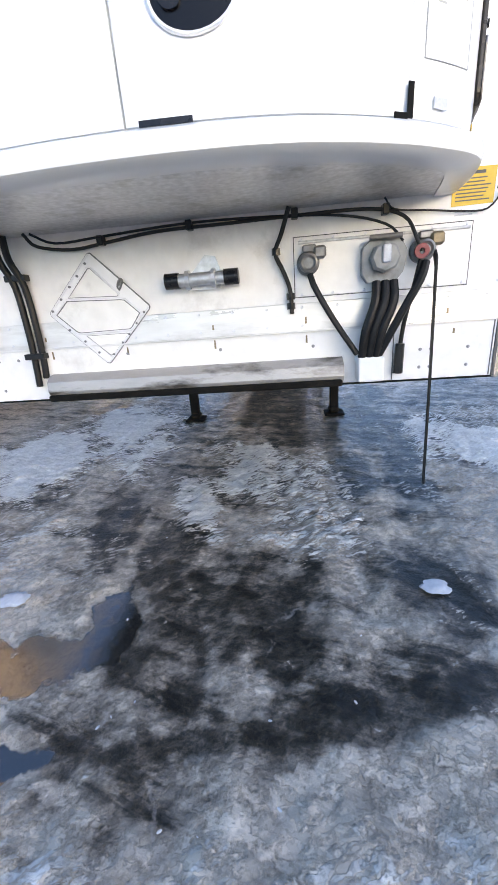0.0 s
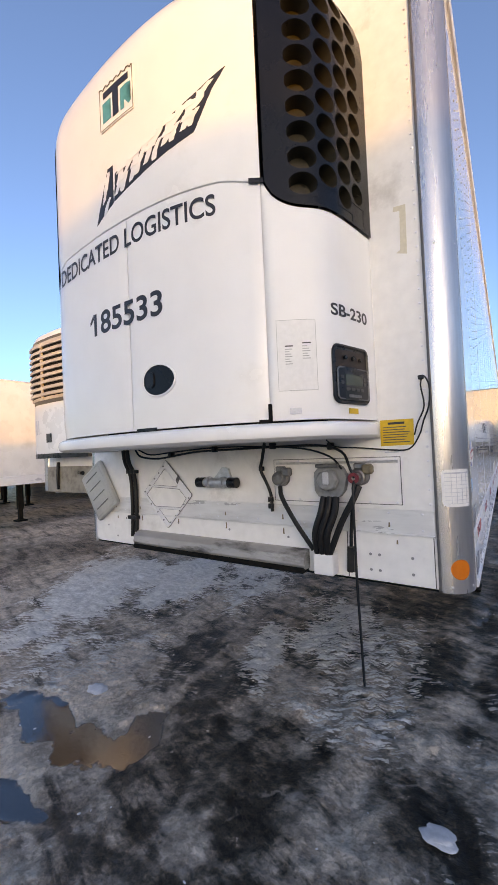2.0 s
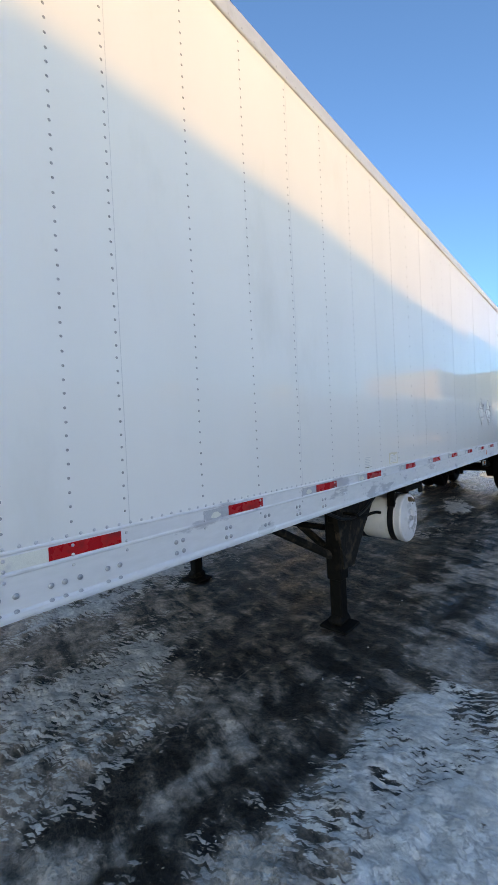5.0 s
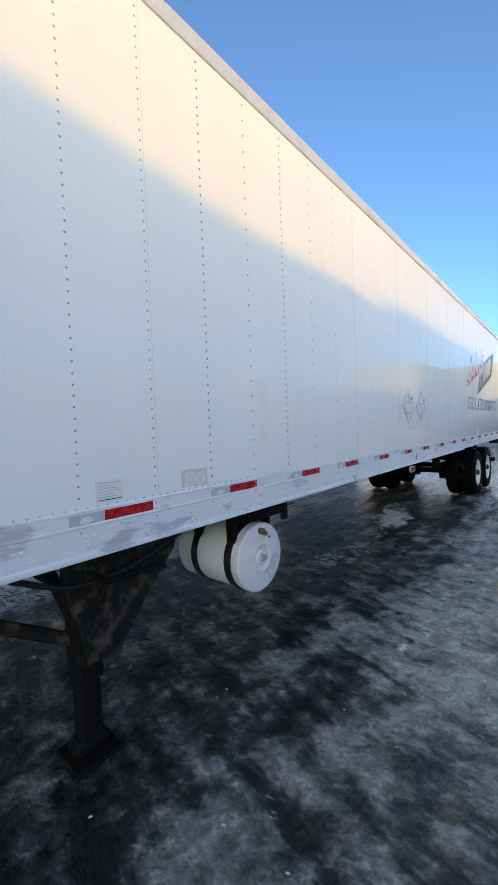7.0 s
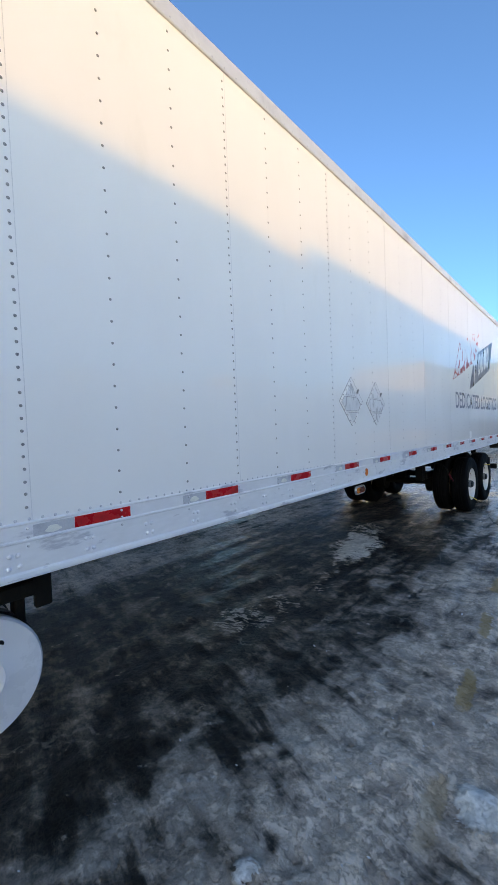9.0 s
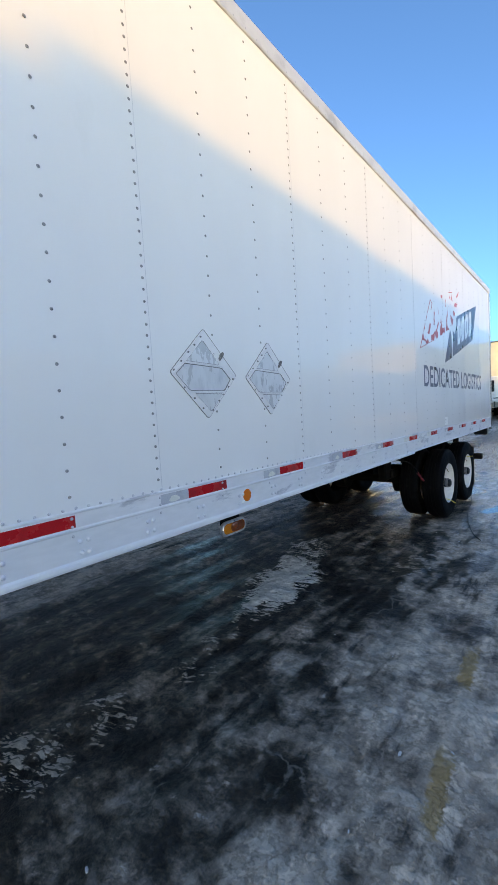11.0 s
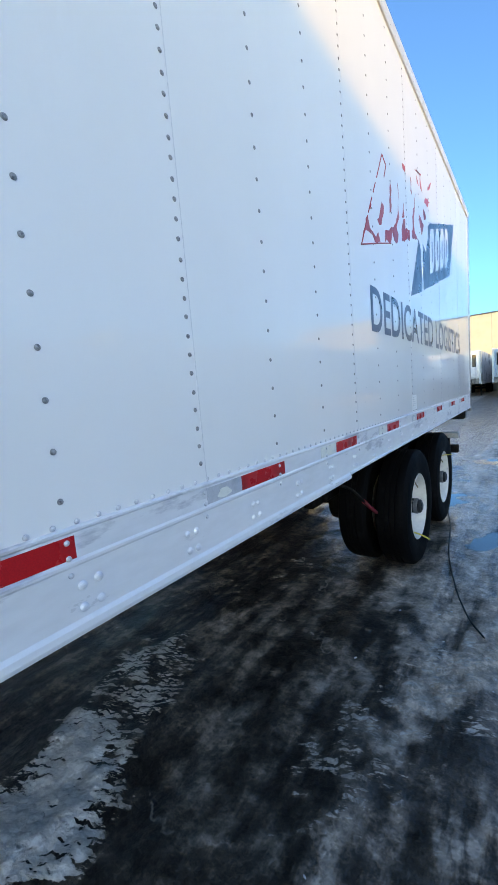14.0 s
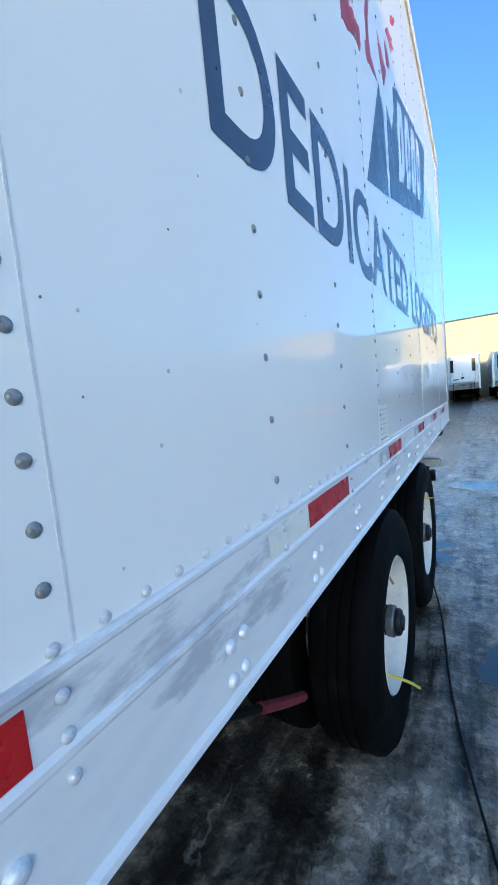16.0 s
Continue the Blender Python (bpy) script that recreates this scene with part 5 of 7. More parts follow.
for s, z0, z1 in ((S_SEAM - 0.004, 1.868, 1.938),):
    hinge = bmesh.new()
    slab(hinge, [(s - 0.003, z0), (s + 0.013, z0), (s + 0.013, z1), (s - 0.003, z1)], on_unit, 0.003)
    slab(hinge, [(s - 0.040, z0 - 0.004), (s - 0.003, z0 - 0.004), (s - 0.003, z0 + 0.010), (s - 0.040, z0 + 0.010)], on_unit, 0.003)
    part("hinge", hinge, DARK, unit)
part("hinge", slab(bmesh.new(), [(S_SEAM - 0.045, 2.815), (S_SEAM + 0.012, 2.811), (S_SEAM + 0.012, 2.829), (S_SEAM - 0.045, 2.835)], on_unit, 0.005, 0.02), BLACK, unit)
part("door_catch", slab(bmesh.new(), [(0.05, 1.866), (0.17, 1.866), (0.17, 1.878), (0.05, 1.878)], on_unit, 0.004, 0.02), BLACK, unit)
lettering("lettering", "DEDICATED LOGISTICS", s_of(-0.605), s_of(0.492), 2.713, 2.802, on_unit, INK, unit, bold=0.015, label="black lettering")
part("number_flag", slab(bmesh.new(), [(-0.286, 2.418), (-0.256, 2.445), (-0.256, 2.470), (-0.286, 2.436)], on_unit, 0.0015), INK, unit)
lettering("number", "185533", s_of(-0.258), s_of(0.228), 2.358, 2.470, on_unit, INK, unit, bold=0.02, label="black number")
S0 = s_of(0.864)
S1 = S0 + 0.236
lettering("model_number", "SB-230", 0.944, 1.199, 2.284, 2.334, on_unit, INK, unit, bold=0.025)

panel = part("control_panel", slab(bmesh.new(), rounded(S0, 1.935, S1, 2.168, 0.028), on_unit, 0.003, 0.02), BLACK, unit, "black control panel with a small display")
mid = (S0 + S1) / 2
part("bezel", tube(bmesh.new(), [on_unit(u, v, 0.005) for u, v in rounded(S0 + 0.004, 1.939, S1 - 0.004, 2.164, 0.026)], 0.008, 6, True, 1), BLACK, panel)
part("bezel_lip", tube(bmesh.new(), [on_unit(u, v, 0.014) for u, v in rounded(S0 + 0.014, 1.950, S1 - 0.014, 2.076, 0.016)], 0.0035, 6, True, 1), CAST, panel)
wd = (S1 - S0)
part("recess", slab(bmesh.new(), rounded(S0 + 0.012, 2.065, S1 - 0.012, 2.148, 0.018), on_unit, 0.0045, 0.02), RECESS, panel)
cn = bmesh.new()
slab(cn, rounded(S0 + 0.012, 1.948, S1 - 0.012, 2.078, 0.016), on_unit, 0.014, 0.02)
part("controller", cn, BLACK, panel)
part("display", slab(bmesh.new(), [(mid - 0.062, 2.005), (mid + 0.054, 2.005), (mid + 0.054, 2.050), (mid - 0.062, 2.050)], on_unit, 0.0153, 0.02), SCREEN, panel, "grey-green display")
for i in range(4):
    part("key", slab(bmesh.new(), rounded(mid - 0.060 + i * 0.033, 1.984, mid - 0.036 + i * 0.033, 1.996, 0.005, 3), on_unit, 0.0160, 0.02), KEYPAD, panel)
for i in (0, 1):
    part("key", slab(bmesh.new(), rounded(mid + 0.064, 2.008 + i * 0.022, mid + 0.080, 2.022 + i * 0.022, 0.005, 3), on_unit, 0.0160, 0.02), KEYPAD, panel)
    part("key", slab(bmesh.new(), rounded(mid - 0.088, 2.008 + i * 0.022, mid - 0.072, 2.022 + i * 0.022, 0.005, 3), on_unit, 0.0160, 0.02), KEYPAD, panel)
part("maker_bar", slab(bmesh.new(), rounded(mid - 0.045, 1.957, mid + 0.045, 1.969, 0.005, 3), on_unit, 0.0160, 0.02), CAST, panel)
for i in range(3):
    p0, p1 = on_unit(mid - 0.055 + i * 0.055, 2.118, 0.004), on_unit(mid - 0.055 + i * 0.055, 2.118, 0.016)
    part("switch", rod(bmesh.new(), p0, p1, 0.009, 12), BLACK, panel)
part("warning_strip", slab(bmesh.new(), [(mid - 0.03, 1.893), (mid + 0.035, 1.893), (mid + 0.035, 1.915), (mid - 0.03, 1.915)], on_unit, 0.002, 0.02), YELLOW, unit)
L0, L1 = s_of(0.694), s_of(0.822)
part("paper_label", slab(bmesh.new(), [(L0, 1.985), (L1, 1.985), (L1, 2.262), (L0, 2.262)], on_unit, 0.0015, 0.02), WHITE, unit, "white instruction label")
for a, b, c, d in ((L0, 1.985, L1, 1.9865), (L0, 2.2605, L1, 2.262), (L0, 1.985, L0 + 0.0016, 2.262), (L1 - 0.0016, 1.985, L1, 2.262)):
    part("label_edge", slab(bmesh.new(), [(a, b), (c, b), (c, d), (a, d)], on_unit, 0.0022, 0.02), PAD, unit)
LW = L1 - L0
for u0, u1, z0, n in ((0.20, 0.40, 2.088, 7), (0.64, 0.86, 2.108, 6)):
    part("text_bar", slab(bmesh.new(), [(L0 + u0 * LW, z0 + n * 0.0096 + 0.002), (L0 + u1 * LW, z0 + n * 0.0096 + 0.002), (L0 + u1 * LW, z0 + n * 0.0096 + 0.007), (L0 + u0 * LW, z0 + n * 0.0096 + 0.007)], on_unit, 0.0022, 0.02), SEAL, unit)
    for i in range(n):
        e = u1 - (0.05 if i % 3 == 1 else 0.09 if i % 3 == 2 else 0.02)
        part("text_bar", slab(bmesh.new(), [(L0 + u0 * LW, z0 + i * 0.0096), (L0 + e * LW, z0 + i * 0.0096), (L0 + e * LW, z0 + i * 0.0096 + 0.0035), (L0 + u0 * LW, z0 + i * 0.0096 + 0.0035)], on_unit, 0.0022, 0.02), PAD, unit)
part("green_sticker", slab(bmesh.new(), [(L0 + 0.04, 1.895), (L0 + 0.085, 1.895), (L0 + 0.085, 1.918), (L0 + 0.04, 1.918)], on_unit, 0.002, 0.02), GTAPE, unit)

# the emblem plate and the worn diagonal logo
badge = part("emblem_plate", slab(bmesh.new(), rounded(-0.130, 3.316, 0.106, 3.524, 0.006), lean_unit, 0.006, 0.02), UNIT, unit, "white emblem plate with dark and teal shapes")


def on_badge(u, v, w):
    return lean_unit(u + 0.003, v + 0.016, w + 0.006)


for r in ((-0.133, 3.305, 0.103, 3.308), (-0.133, 3.305, -0.130, 3.50), (0.100, 3.305, 0.103, 3.50)):
    part("border", slab(bmesh.new(), [(r[0], r[1]), (r[2], r[1]), (r[2], r[3]), (r[0], r[3])], on_badge, 0.001, 0.02), BROWN, badge)
# its torn, curling top edge
curl = [(-0.133 + 0.236 * i / 40, 3.500 + 0.006 * math.sin(i * 0.95) + 0.003 * math.sin(i * 2.3)) for i in range(41)]
part("curled_edge", tube(bmesh.new(), [on_badge(u, v, 0.002) for u, v in curl], 0.0022, 5, smooth=1), BROWN, badge)
for pts, mt in (([(-0.105, 3.45), (0.075, 3.45), (0.075, 3.48), (-0.105, 3.48)], INK), ([(-0.035, 3.33), (0.005, 3.33), (0.005, 3.45), (-0.035, 3.45)], INK),
                ([(-0.11, 3.335), (-0.05, 3.335), (-0.05, 3.375), (-0.085, 3.395), (-0.05, 3.40), (-0.05, 3.43), (-0.11, 3.43)], TEAL),
                ([(0.02, 3.33), (0.045, 3.33), (0.045, 3.37), (0.075, 3.335), (0.09, 3.345), (0.06, 3.39), (0.09, 3.43), (0.06, 3.435), (0.02, 3.43)], TEAL)):
    part("emblem_shape", slab(bmesh.new(), pts, on_badge, 0.002, 0.02), mt, badge)


def ragged(pts, amount, bits, seed, place, depth, step=0.0):
    """A torn vinyl patch: its outline is broken up."""
    rnd = random.Random(seed)
    out = []
    for (ua, va), (ub, vb) in zip(pts, pts[1:] + pts[:1]):
        d = math.hypot(ub - ua, vb - va)
        n = max(1, int(d / bits))
        for i in range(n):
            t = i / n
            k = 0 if i == 0 else amount
            out.append((ua + (ub - ua) * t + rnd.uniform(-k, k), va + (vb - va) * t + rnd.uniform(-k, k)))
    return slab(bmesh.new(), out, place, depth, step)


def worn_logo(parent, place, tip, length, slope, dark, seed, lift=0.0015):
    """The diagonal two-piece logo with peeling pale shapes in its band."""
    def at(a, b, w):
        return place(tip[0] + a * length, tip[1] + (a * slope + b * 0.447) * length, w)
    main = part("logo_flag", ragged([(0.0, 0.0), (0.13, 0.61), (0.18, 0.58), (0.178, 0.055)], 0.002, 0.05, seed, at, lift, 0.03 if place is lean_unit else 0.0), dark, parent, "dark diagonal logo, peeling")
    part("logo_band", ragged([(0.187, 0.06), (0.806, 0.00), (0.916, 0.366), (1.0, 0.56), (0.90, 0.51), (0.80, 0.455), (0.62, 0.41), (0.40, 0.40), (0.20, 0.43)], 0.003, 0.04, seed + 1, at, lift, 0.03), dark, parent)
    rnd = random.Random(seed + 40)
    # the pale letters in it: swelling strokes that run out over its upper edge
    for i in range(5):
        c = 0.245 + 0.128 * i
        for j, (u0, v0, v1, wd, bow) in enumerate(((-0.030, 0.10, 0.42, 0.034, 0.014), (0.028, 0.07, 0.26, 0.030, -0.016), (0.040, 0.25, 0.45, 0.038, 0.020))):
            u0, v0 = c + u0 + rnd.uniform(-0.010, 0.010), v0 + rnd.uniform(-0.02, 0.03)
            line = [(u0 + 0.05 * t + bow * math.sin(math.pi * t), v0 + (v1 - v0) * t, wd * (0.35 + 0.65 * math.sin(math.pi * (0.12 + 0.76 * t))) * rnd.uniform(0.75, 1.2)) for t in (0, 0.2, 0.4, 0.6, 0.8, 1.0)]
            pts = [(u + w, v) for u, v, w in line] + [(u - w * 0.6, v + 0.01) for u, v, w in reversed(line)]
            part("pale_patch", ragged(pts, 0.004, 0.03, seed + 5 + 3 * i + j, lambda a, b, w, n=j: at(a, b, w + (1 + 0.25 * n) * lift), 0.0012), UNIT, parent)
        for j, (v, wd) in enumerate(((0.24, 0.05), (0.38, 0.06))):
            v += rnd.uniform(-0.02, 0.02)
            part("pale_patch", ragged([(c - 0.03, v), (c + wd, v - 0.03), (c + wd + 0.02, v + 0.02), (c + 0.02, v + 0.065), (c - 0.015, v + 0.05)], 0.006, 0.025, seed + 55 + 2 * i + j, lambda a, b, w: at(a, b, w + 1.9 * lift), 0.0012), UNIT, parent)
    part("pale_patch", ragged([(0.865, 0.38), (0.90, 0.44), (0.935, 0.49), (0.90, 0.50), (0.85, 0.45)], 0.004, 0.03, seed + 92, lambda a, b, w: at(a, b, w + lift), 0.0012), UNIT, parent)
    part("pale_patch", ragged([(0.070, 0.18), (0.105, 0.22), (0.135, 0.40), (0.150, 0.54), (0.125, 0.56), (0.100, 0.42)], 0.006, 0.03, seed + 90, lambda a, b, w: at(a, b, w + lift), 0.0012), UNIT, parent)
    return main


worn_logo(unit, lean_unit, (-0.193, 2.893), 0.757, 0.30, INK, 3)
part("pale_patch", ragged([(-0.135, 2.90), (-0.105, 2.93), (-0.075, 2.985), (-0.085, 2.99), (-0.12, 2.95)], 0.004, 0.02, 77, lambda a, b, w: lean_unit(a, b, w + 0.0016), 0.0012), WHITE, unit)

# ---- fittings on the nose wall ----
def strip_on_nose(name, u0, v0, u1, v1, depth, material, parent, bevel=0.003, label=""):
    return part(name, bx((u0, 0.17 - depth, v0), (u1, 0.1705, v1), bevel), material, parent, label)


strip_on_nose("nose_band", -2.42, 1.372, -0.123, 1.478, 0.006, BAND, trailer, label="dull aluminium band")
strip_on_nose("nose_skirt", -2.42, 1.150, -0.123, 1.368, 0.004, NOSE, trailer)
strip_on_nose("ledge", -2.42, 1.366, -0.123, 1.374, 0.016, BAND, trailer, 0.002)
buf = bmesh.new()
extr = [(0.17, 1.262), (0.135, 1.258), (0.105, 1.235), (0.100, 1.195), (0.115, 1.172), (0.17, 1.168)]
slab(buf, extr, lambda u, v, w: Vector((-1.955 + w, u, v)), 1.25)
part("nose_bumper", buf, mat("scraped_bumper", (0.46, 0.43, 0.41), 0.42, metal=0.3, grain=12, amount=0.16, dirt=(0.06, 0.052, 0.047), dirt_scale=6, dirt_at=0.49, stretch=(0.6, 1, 2), bump=0.15), trailer, "scraped grey bumper strip", smooth=40)
part("bumper_edge", bx((-1.96, 0.098, 1.152), (-0.71, 0.168, 1.180), 0.006), FRAME, trailer)
part("junction_box", bx((-0.652, 0.09, 1.165), (-0.553, 0.168, 1.262), 0.008, seg=2), NOSE, trailer, "white junction box")
part("access_plate", bx((-0.885, 0.163, 1.500), (-0.252, 0.169, 1.708), 0.002), NOSE, trailer, "riveted access plate")
# dark strips draw the shadow line of the joint round the plate
for lo, hi in (((-0.888, 0.1655, 1.497), (-0.249, 0.1685, 1.500)), ((-0.888, 0.1655, 1.708), (-0.249, 0.1685, 1.711)), ((-0.888, 0.1655, 1.497), (-0.885, 0.1685, 1.711)), ((-0.252, 0.1655, 1.497), (-0.249, 0.1685, 1.711))):
    part("plate_joint_shade", bx(lo, hi), SEAL, trailer)
for x in (-0.505, -0.132):
    part("skirt_joint", bx((x - 0.002, 0.1640, 1.155), (x + 0.002, 0.1665, 1.368)), SEAL, trailer)
part("skirt_edge", bx((-2.42, 0.158, 1.146), (-0.123, 0.169, 1.153), 0.001), FRAME, trailer, "black strip along the lower edge")
rnd = random.Random(12)
for x in (-2.20, -1.92, -1.60, -1.20, -0.82, -0.30):
    for z, h in ((1.40, 0.02), (1.325, 0.026)):
        u, k = x + rnd.uniform(-0.03, 0.03), rnd.uniform(0.7, 1.4)
        part("rust_streak", slab(bmesh.new(), [(u - 0.004, z), (u + 0.004, z), (u + 0.003, z + h * k), (u - 0.003, z + h * k)], lambda a, b, w: on_nose(a, b, w + 0.0045 if b < 1.37 else w + 0.0065), 0.0012), BRASS, trailer)
part("plate_hinge", tube(bmesh.new(), [(-0.87, 0.162, 1.690), (-0.26, 0.162, 1.690)], 0.006, smooth=1), GALV, trailer)


def placard(cu, cv, half, place, parent, pane):
    """A diamond placard holder: plate, three panes in raised frames, spring clip, rivets."""
    def q(a, b, w=0.0):
        return place(cu + a * half, cv + b * half, w)

    def at(u, v, w):
        return q(u, v, w)
    outline = []
    for i, (a, b) in enumerate(((0, 1), (1, 0), (0, -1), (-1, 0))):
        for t in (-40, -20, 0, 20, 40):
            k = radians(90 - 90 * i - t)
            outline.append((a * 0.93 + 0.06 * math.cos(k), b * 0.93 + 0.06 * math.sin(k)))
    d = part("placard_holder", slab(bmesh.new(), outline, at, 0.003), PLACARD, parent, "white metal diamond placard holder with grey panes")
    rim = outline[8:] + outline[:3]
    part("frame_bar", tube(bmesh.new(), [q(u * 0.985, v * 0.985, 0.004) for u, v in rim], 0.0035, 6, smooth=1), PLACARD, d)
    part("frame_line", tube(bmesh.new(), [q(u * 1.005, v * 1.005, 0.001) for u, v in outline], 0.0030, 5, True, 1), SHADE, d)
    panes = ([(-0.56, 0.26), (0.40, 0.22), (0.44, 0.27), (-0.02, 0.74), (-0.08, 0.74)],
             [(-0.87, -0.03), (-0.60, 0.21), (0.44, 0.165), (0.53, 0.15), (0.79, -0.10), (0.60, -0.34), (0.54, -0.38), (-0.46, -0.39), (-0.53, -0.36)],
             [(-0.35, -0.445), (0.47, -0.445), (0.50, -0.48), (0.14, -0.84), (0.06, -0.85)])
    for pts in panes:
        part("pane", slab(bmesh.new(), pts, at, 0.0036), pane, d, "weathered grey metal pane")
        part("pane_edge", tube(bmesh.new(), [q(u, v, 0.0036) for u, v in pts], 0.0030, 5, True, 1), SHADE, d)
        c = (sum(u for u, v in pts) / len(pts), sum(v for u, v in pts) / len(pts))
        part("frame_bar", tube(bmesh.new(), [q(u + (u - c[0]) * 0.035, v + (v - c[1]) * 0.05, 0.0036) for u, v in pts], 0.0042, 6, True, 1), PLACARD, d)
    part("clip", tube(bmesh.new(), [q(0.44, 0.36, 0.004), q(0.47, 0.44, 0.012), q(0.53, 0.52, 0.014), q(0.57, 0.49, 0.012), q(0.52, 0.40, 0.008), q(0.46, 0.33, 0.004)], 0.004, 6, smooth=2), CAST, d, "bent wire clip")
    part("clip_plate", slab(bmesh.new(), [(0.48, 0.40), (0.56, 0.44), (0.54, 0.52), (0.47, 0.47)], lambda u, v, w: q(u, v, w + 0.003), 0.007), CAST, d)
    for u, v in ((-0.10, 0.83), (-0.30, 0.63), (-0.49, 0.455), (-0.71, 0.25), (-0.93, 0.05), (-0.67, -0.32), (-0.40, -0.55), (-0.16, -0.78), (0.14, -0.83), (0.36, -0.62), (0.52, -0.47), (0.70, -0.28), (0.88, -0.09)):
        part("rivet", rod(bmesh.new(), q(u, v, 0.003), q(u, v, 0.0085), 0.0048, 8), SHADE, d)
    return d


# dark grey for the lines round placard plate and panes, and for the rivets
SHADE = mat("placard_edge", (0.16, 0.165, 0.175), 0.5, grain=60, amount=0.3)
PLACARD = mat("placard_white", (0.80, 0.80, 0.81), 0.22, grain=12, amount=0.05, dirt=(0.72, 0.73, 0.75), dirt_scale=7, dirt_at=0.56)
GALVP = mat("placard_metal", (0.68, 0.69, 0.71), 0.30, metal=0.2, grain=25, amount=0.08, dirt=(0.52, 0.54, 0.57), dirt_scale=14, dirt_at=0.58, stretch=(1, 1, 0.4))
placard(-1.685, 1.510, 0.214, lambda u, v, w: on_nose(u, v, w + 0.0085), trailer, NOSE)
placard(7.995, 1.922, 0.226, on_side, trailer, GALVP)
placard(8.530, 1.915, 0.220, on_side, trailer, GALVP)

# grey tilted plastic holder
pm = Matrix.Translation((-2.355, 0.145, 1.52)) @ Matrix.Rotation(radians(-33), 4, "Y")
pad = bmesh.new()
box(pad, (-0.135, -0.022, -0.185), (0.135, 0.022, 0.185), 0.02, pm, 2)
padob = part("document_box", pad, PAD, trailer, "grey plastic document box, hanging tilted", smooth=40)
for k in range(4):
    part("rib", bx((-0.085, -0.0245, -0.11 + k * 0.075), (0.07, -0.021, -0.103 + k * 0.075), 0, pm), SEAL, padob)
rimb = tube(bmesh.new(), [pm @ Vector(p) for p in ((-0.11, -0.022, -0.16), (0.11, -0.022, -0.16), (0.11, -0.022, 0.16), (-0.11, -0.022, 0.16))], 0.004, 6, True, 1)
part("raised_rim", rimb, PAD, padob)

# twin drain hoses
for x in (-2.025, -1.985):
    part("drain_hose", tube(bmesh.new(), [(x + 0.0, 0.10, 1.80), (x - 0.01, 0.12, 1.72), (x + 0.012, 0.145, 1.62), (x + 0.016, 0.15, 1.45), (x + 0.012, 0.15, 1.32), (x + 0.005, 0.15, 1.215 if x < -2 else 1.25)], 0.0135, 10), CABLE, trailer, "black rubber drain hose")
for z in (1.655, 1.345):
    part("hose_clip", bx((-2.045, 0.13, z - 0.012), (-1.955, 0.168, z + 0.012), 0.003), BLACK, trailer)

# bracket bar with rubber ends
bar = bmesh.new()
rod(bar, (-1.36, 0.115, 1.592), (-1.115, 0.115, 1.592), 0.024, 16)
bar_ob = part("dummy_coupling", bar, GALV, trailer, "metal coupling holder with black rubber ends", smooth=40)
for a, b in ((-1.378, -1.325), (-1.15, -1.096)):
    part("rubber_end", rod(bmesh.new(), (a, 0.115, 1.592), (b, 0.115, 1.592), 0.029, 16), BLACK, bar_ob, smooth=40)
part("back_plate", slab(bmesh.new(), [(-1.305, 1.555), (-1.175, 1.555), (-1.165, 1.61), (-1.185, 1.67), (-1.225, 1.678), (-1.26, 1.64), (-1.30, 1.60)], on_nose, 0.018), GALV, bar_ob)
for u in (-1.29, -1.19):
    part("saddle", rod(bmesh.new(), (u - 0.008, 0.115, 1.592), (u + 0.008, 0.115, 1.592), 0.034, 16), GALV, bar_ob)

# air couplings, power socket and their hoses
def coupling(x, z, lid):
    g = part("air_coupling", lathe(bmesh.new(), [(0, 0.0), (0.042, 0.0), (0.042, 0.03), (0.034, 0.036), (0.034, 0.062), (0.026, 0.066), (0.018, 0.06), (0, 0.06)], Matrix.Translation((x, 0.168, z)) @ Matrix.Rotation(radians(90), 4, "X"), 24), CAST, trailer, "cast air coupling", smooth=35)
    part("lug", bx((x + 0.018, 0.108, z + 0.012), (x + 0.065, 0.150, z + 0.055), 0.008), BRASS if lid else CAST, g)
    part("lug", bx((x - 0.02, 0.12, z + 0.035), (x + 0.03, 0.15, z + 0.062), 0.005), CAST, g)
    return g


coupling(-0.835, 1.615, False)
red_coupling = coupling(-0.425, 1.625, True)
part("seal_ring", lathe(bmesh.new(), [(0.010, 0.06), (0.025, 0.06), (0.025, 0.074), (0.010, 0.074)], Matrix.Translation((-0.440, 0.168, 1.620)) @ Matrix.Rotation(radians(90), 4, "X"), 20, True), REDKNOB, red_coupling, "red rubber seal")
sock = part("power_socket", slab(bmesh.new(), [(-0.64, 1.56), (-0.62, 1.53), (-0.52, 1.53), (-0.495, 1.56), (-0.48, 1.625), (-0.505, 1.67), (-0.54, 1.687), (-0.605, 1.68), (-0.64, 1.645)], on_nose, 0.05), SOCK, trailer, "grey seven-pin power socket")
part("socket_lid", lathe(bmesh.new(), [(0, 0.05), (0.052, 0.05), (0.052, 0.078), (0.044, 0.086), (0, 0.088)], Matrix.Translation((-0.565, 0.168, 1.61)) @ Matrix.Rotation(radians(90), 4, "X"), 8), SOCK, sock)
part("lid_tab", bx((-0.58, 0.07, 1.59), (-0.55, 0.083, 1.65), 0.005), GTAPE, sock)
part("lid_hinge", rod(bmesh.new(), (-0.62, 0.10, 1.677), (-0.51, 0.10, 1.677), 0.009), CAST, sock)
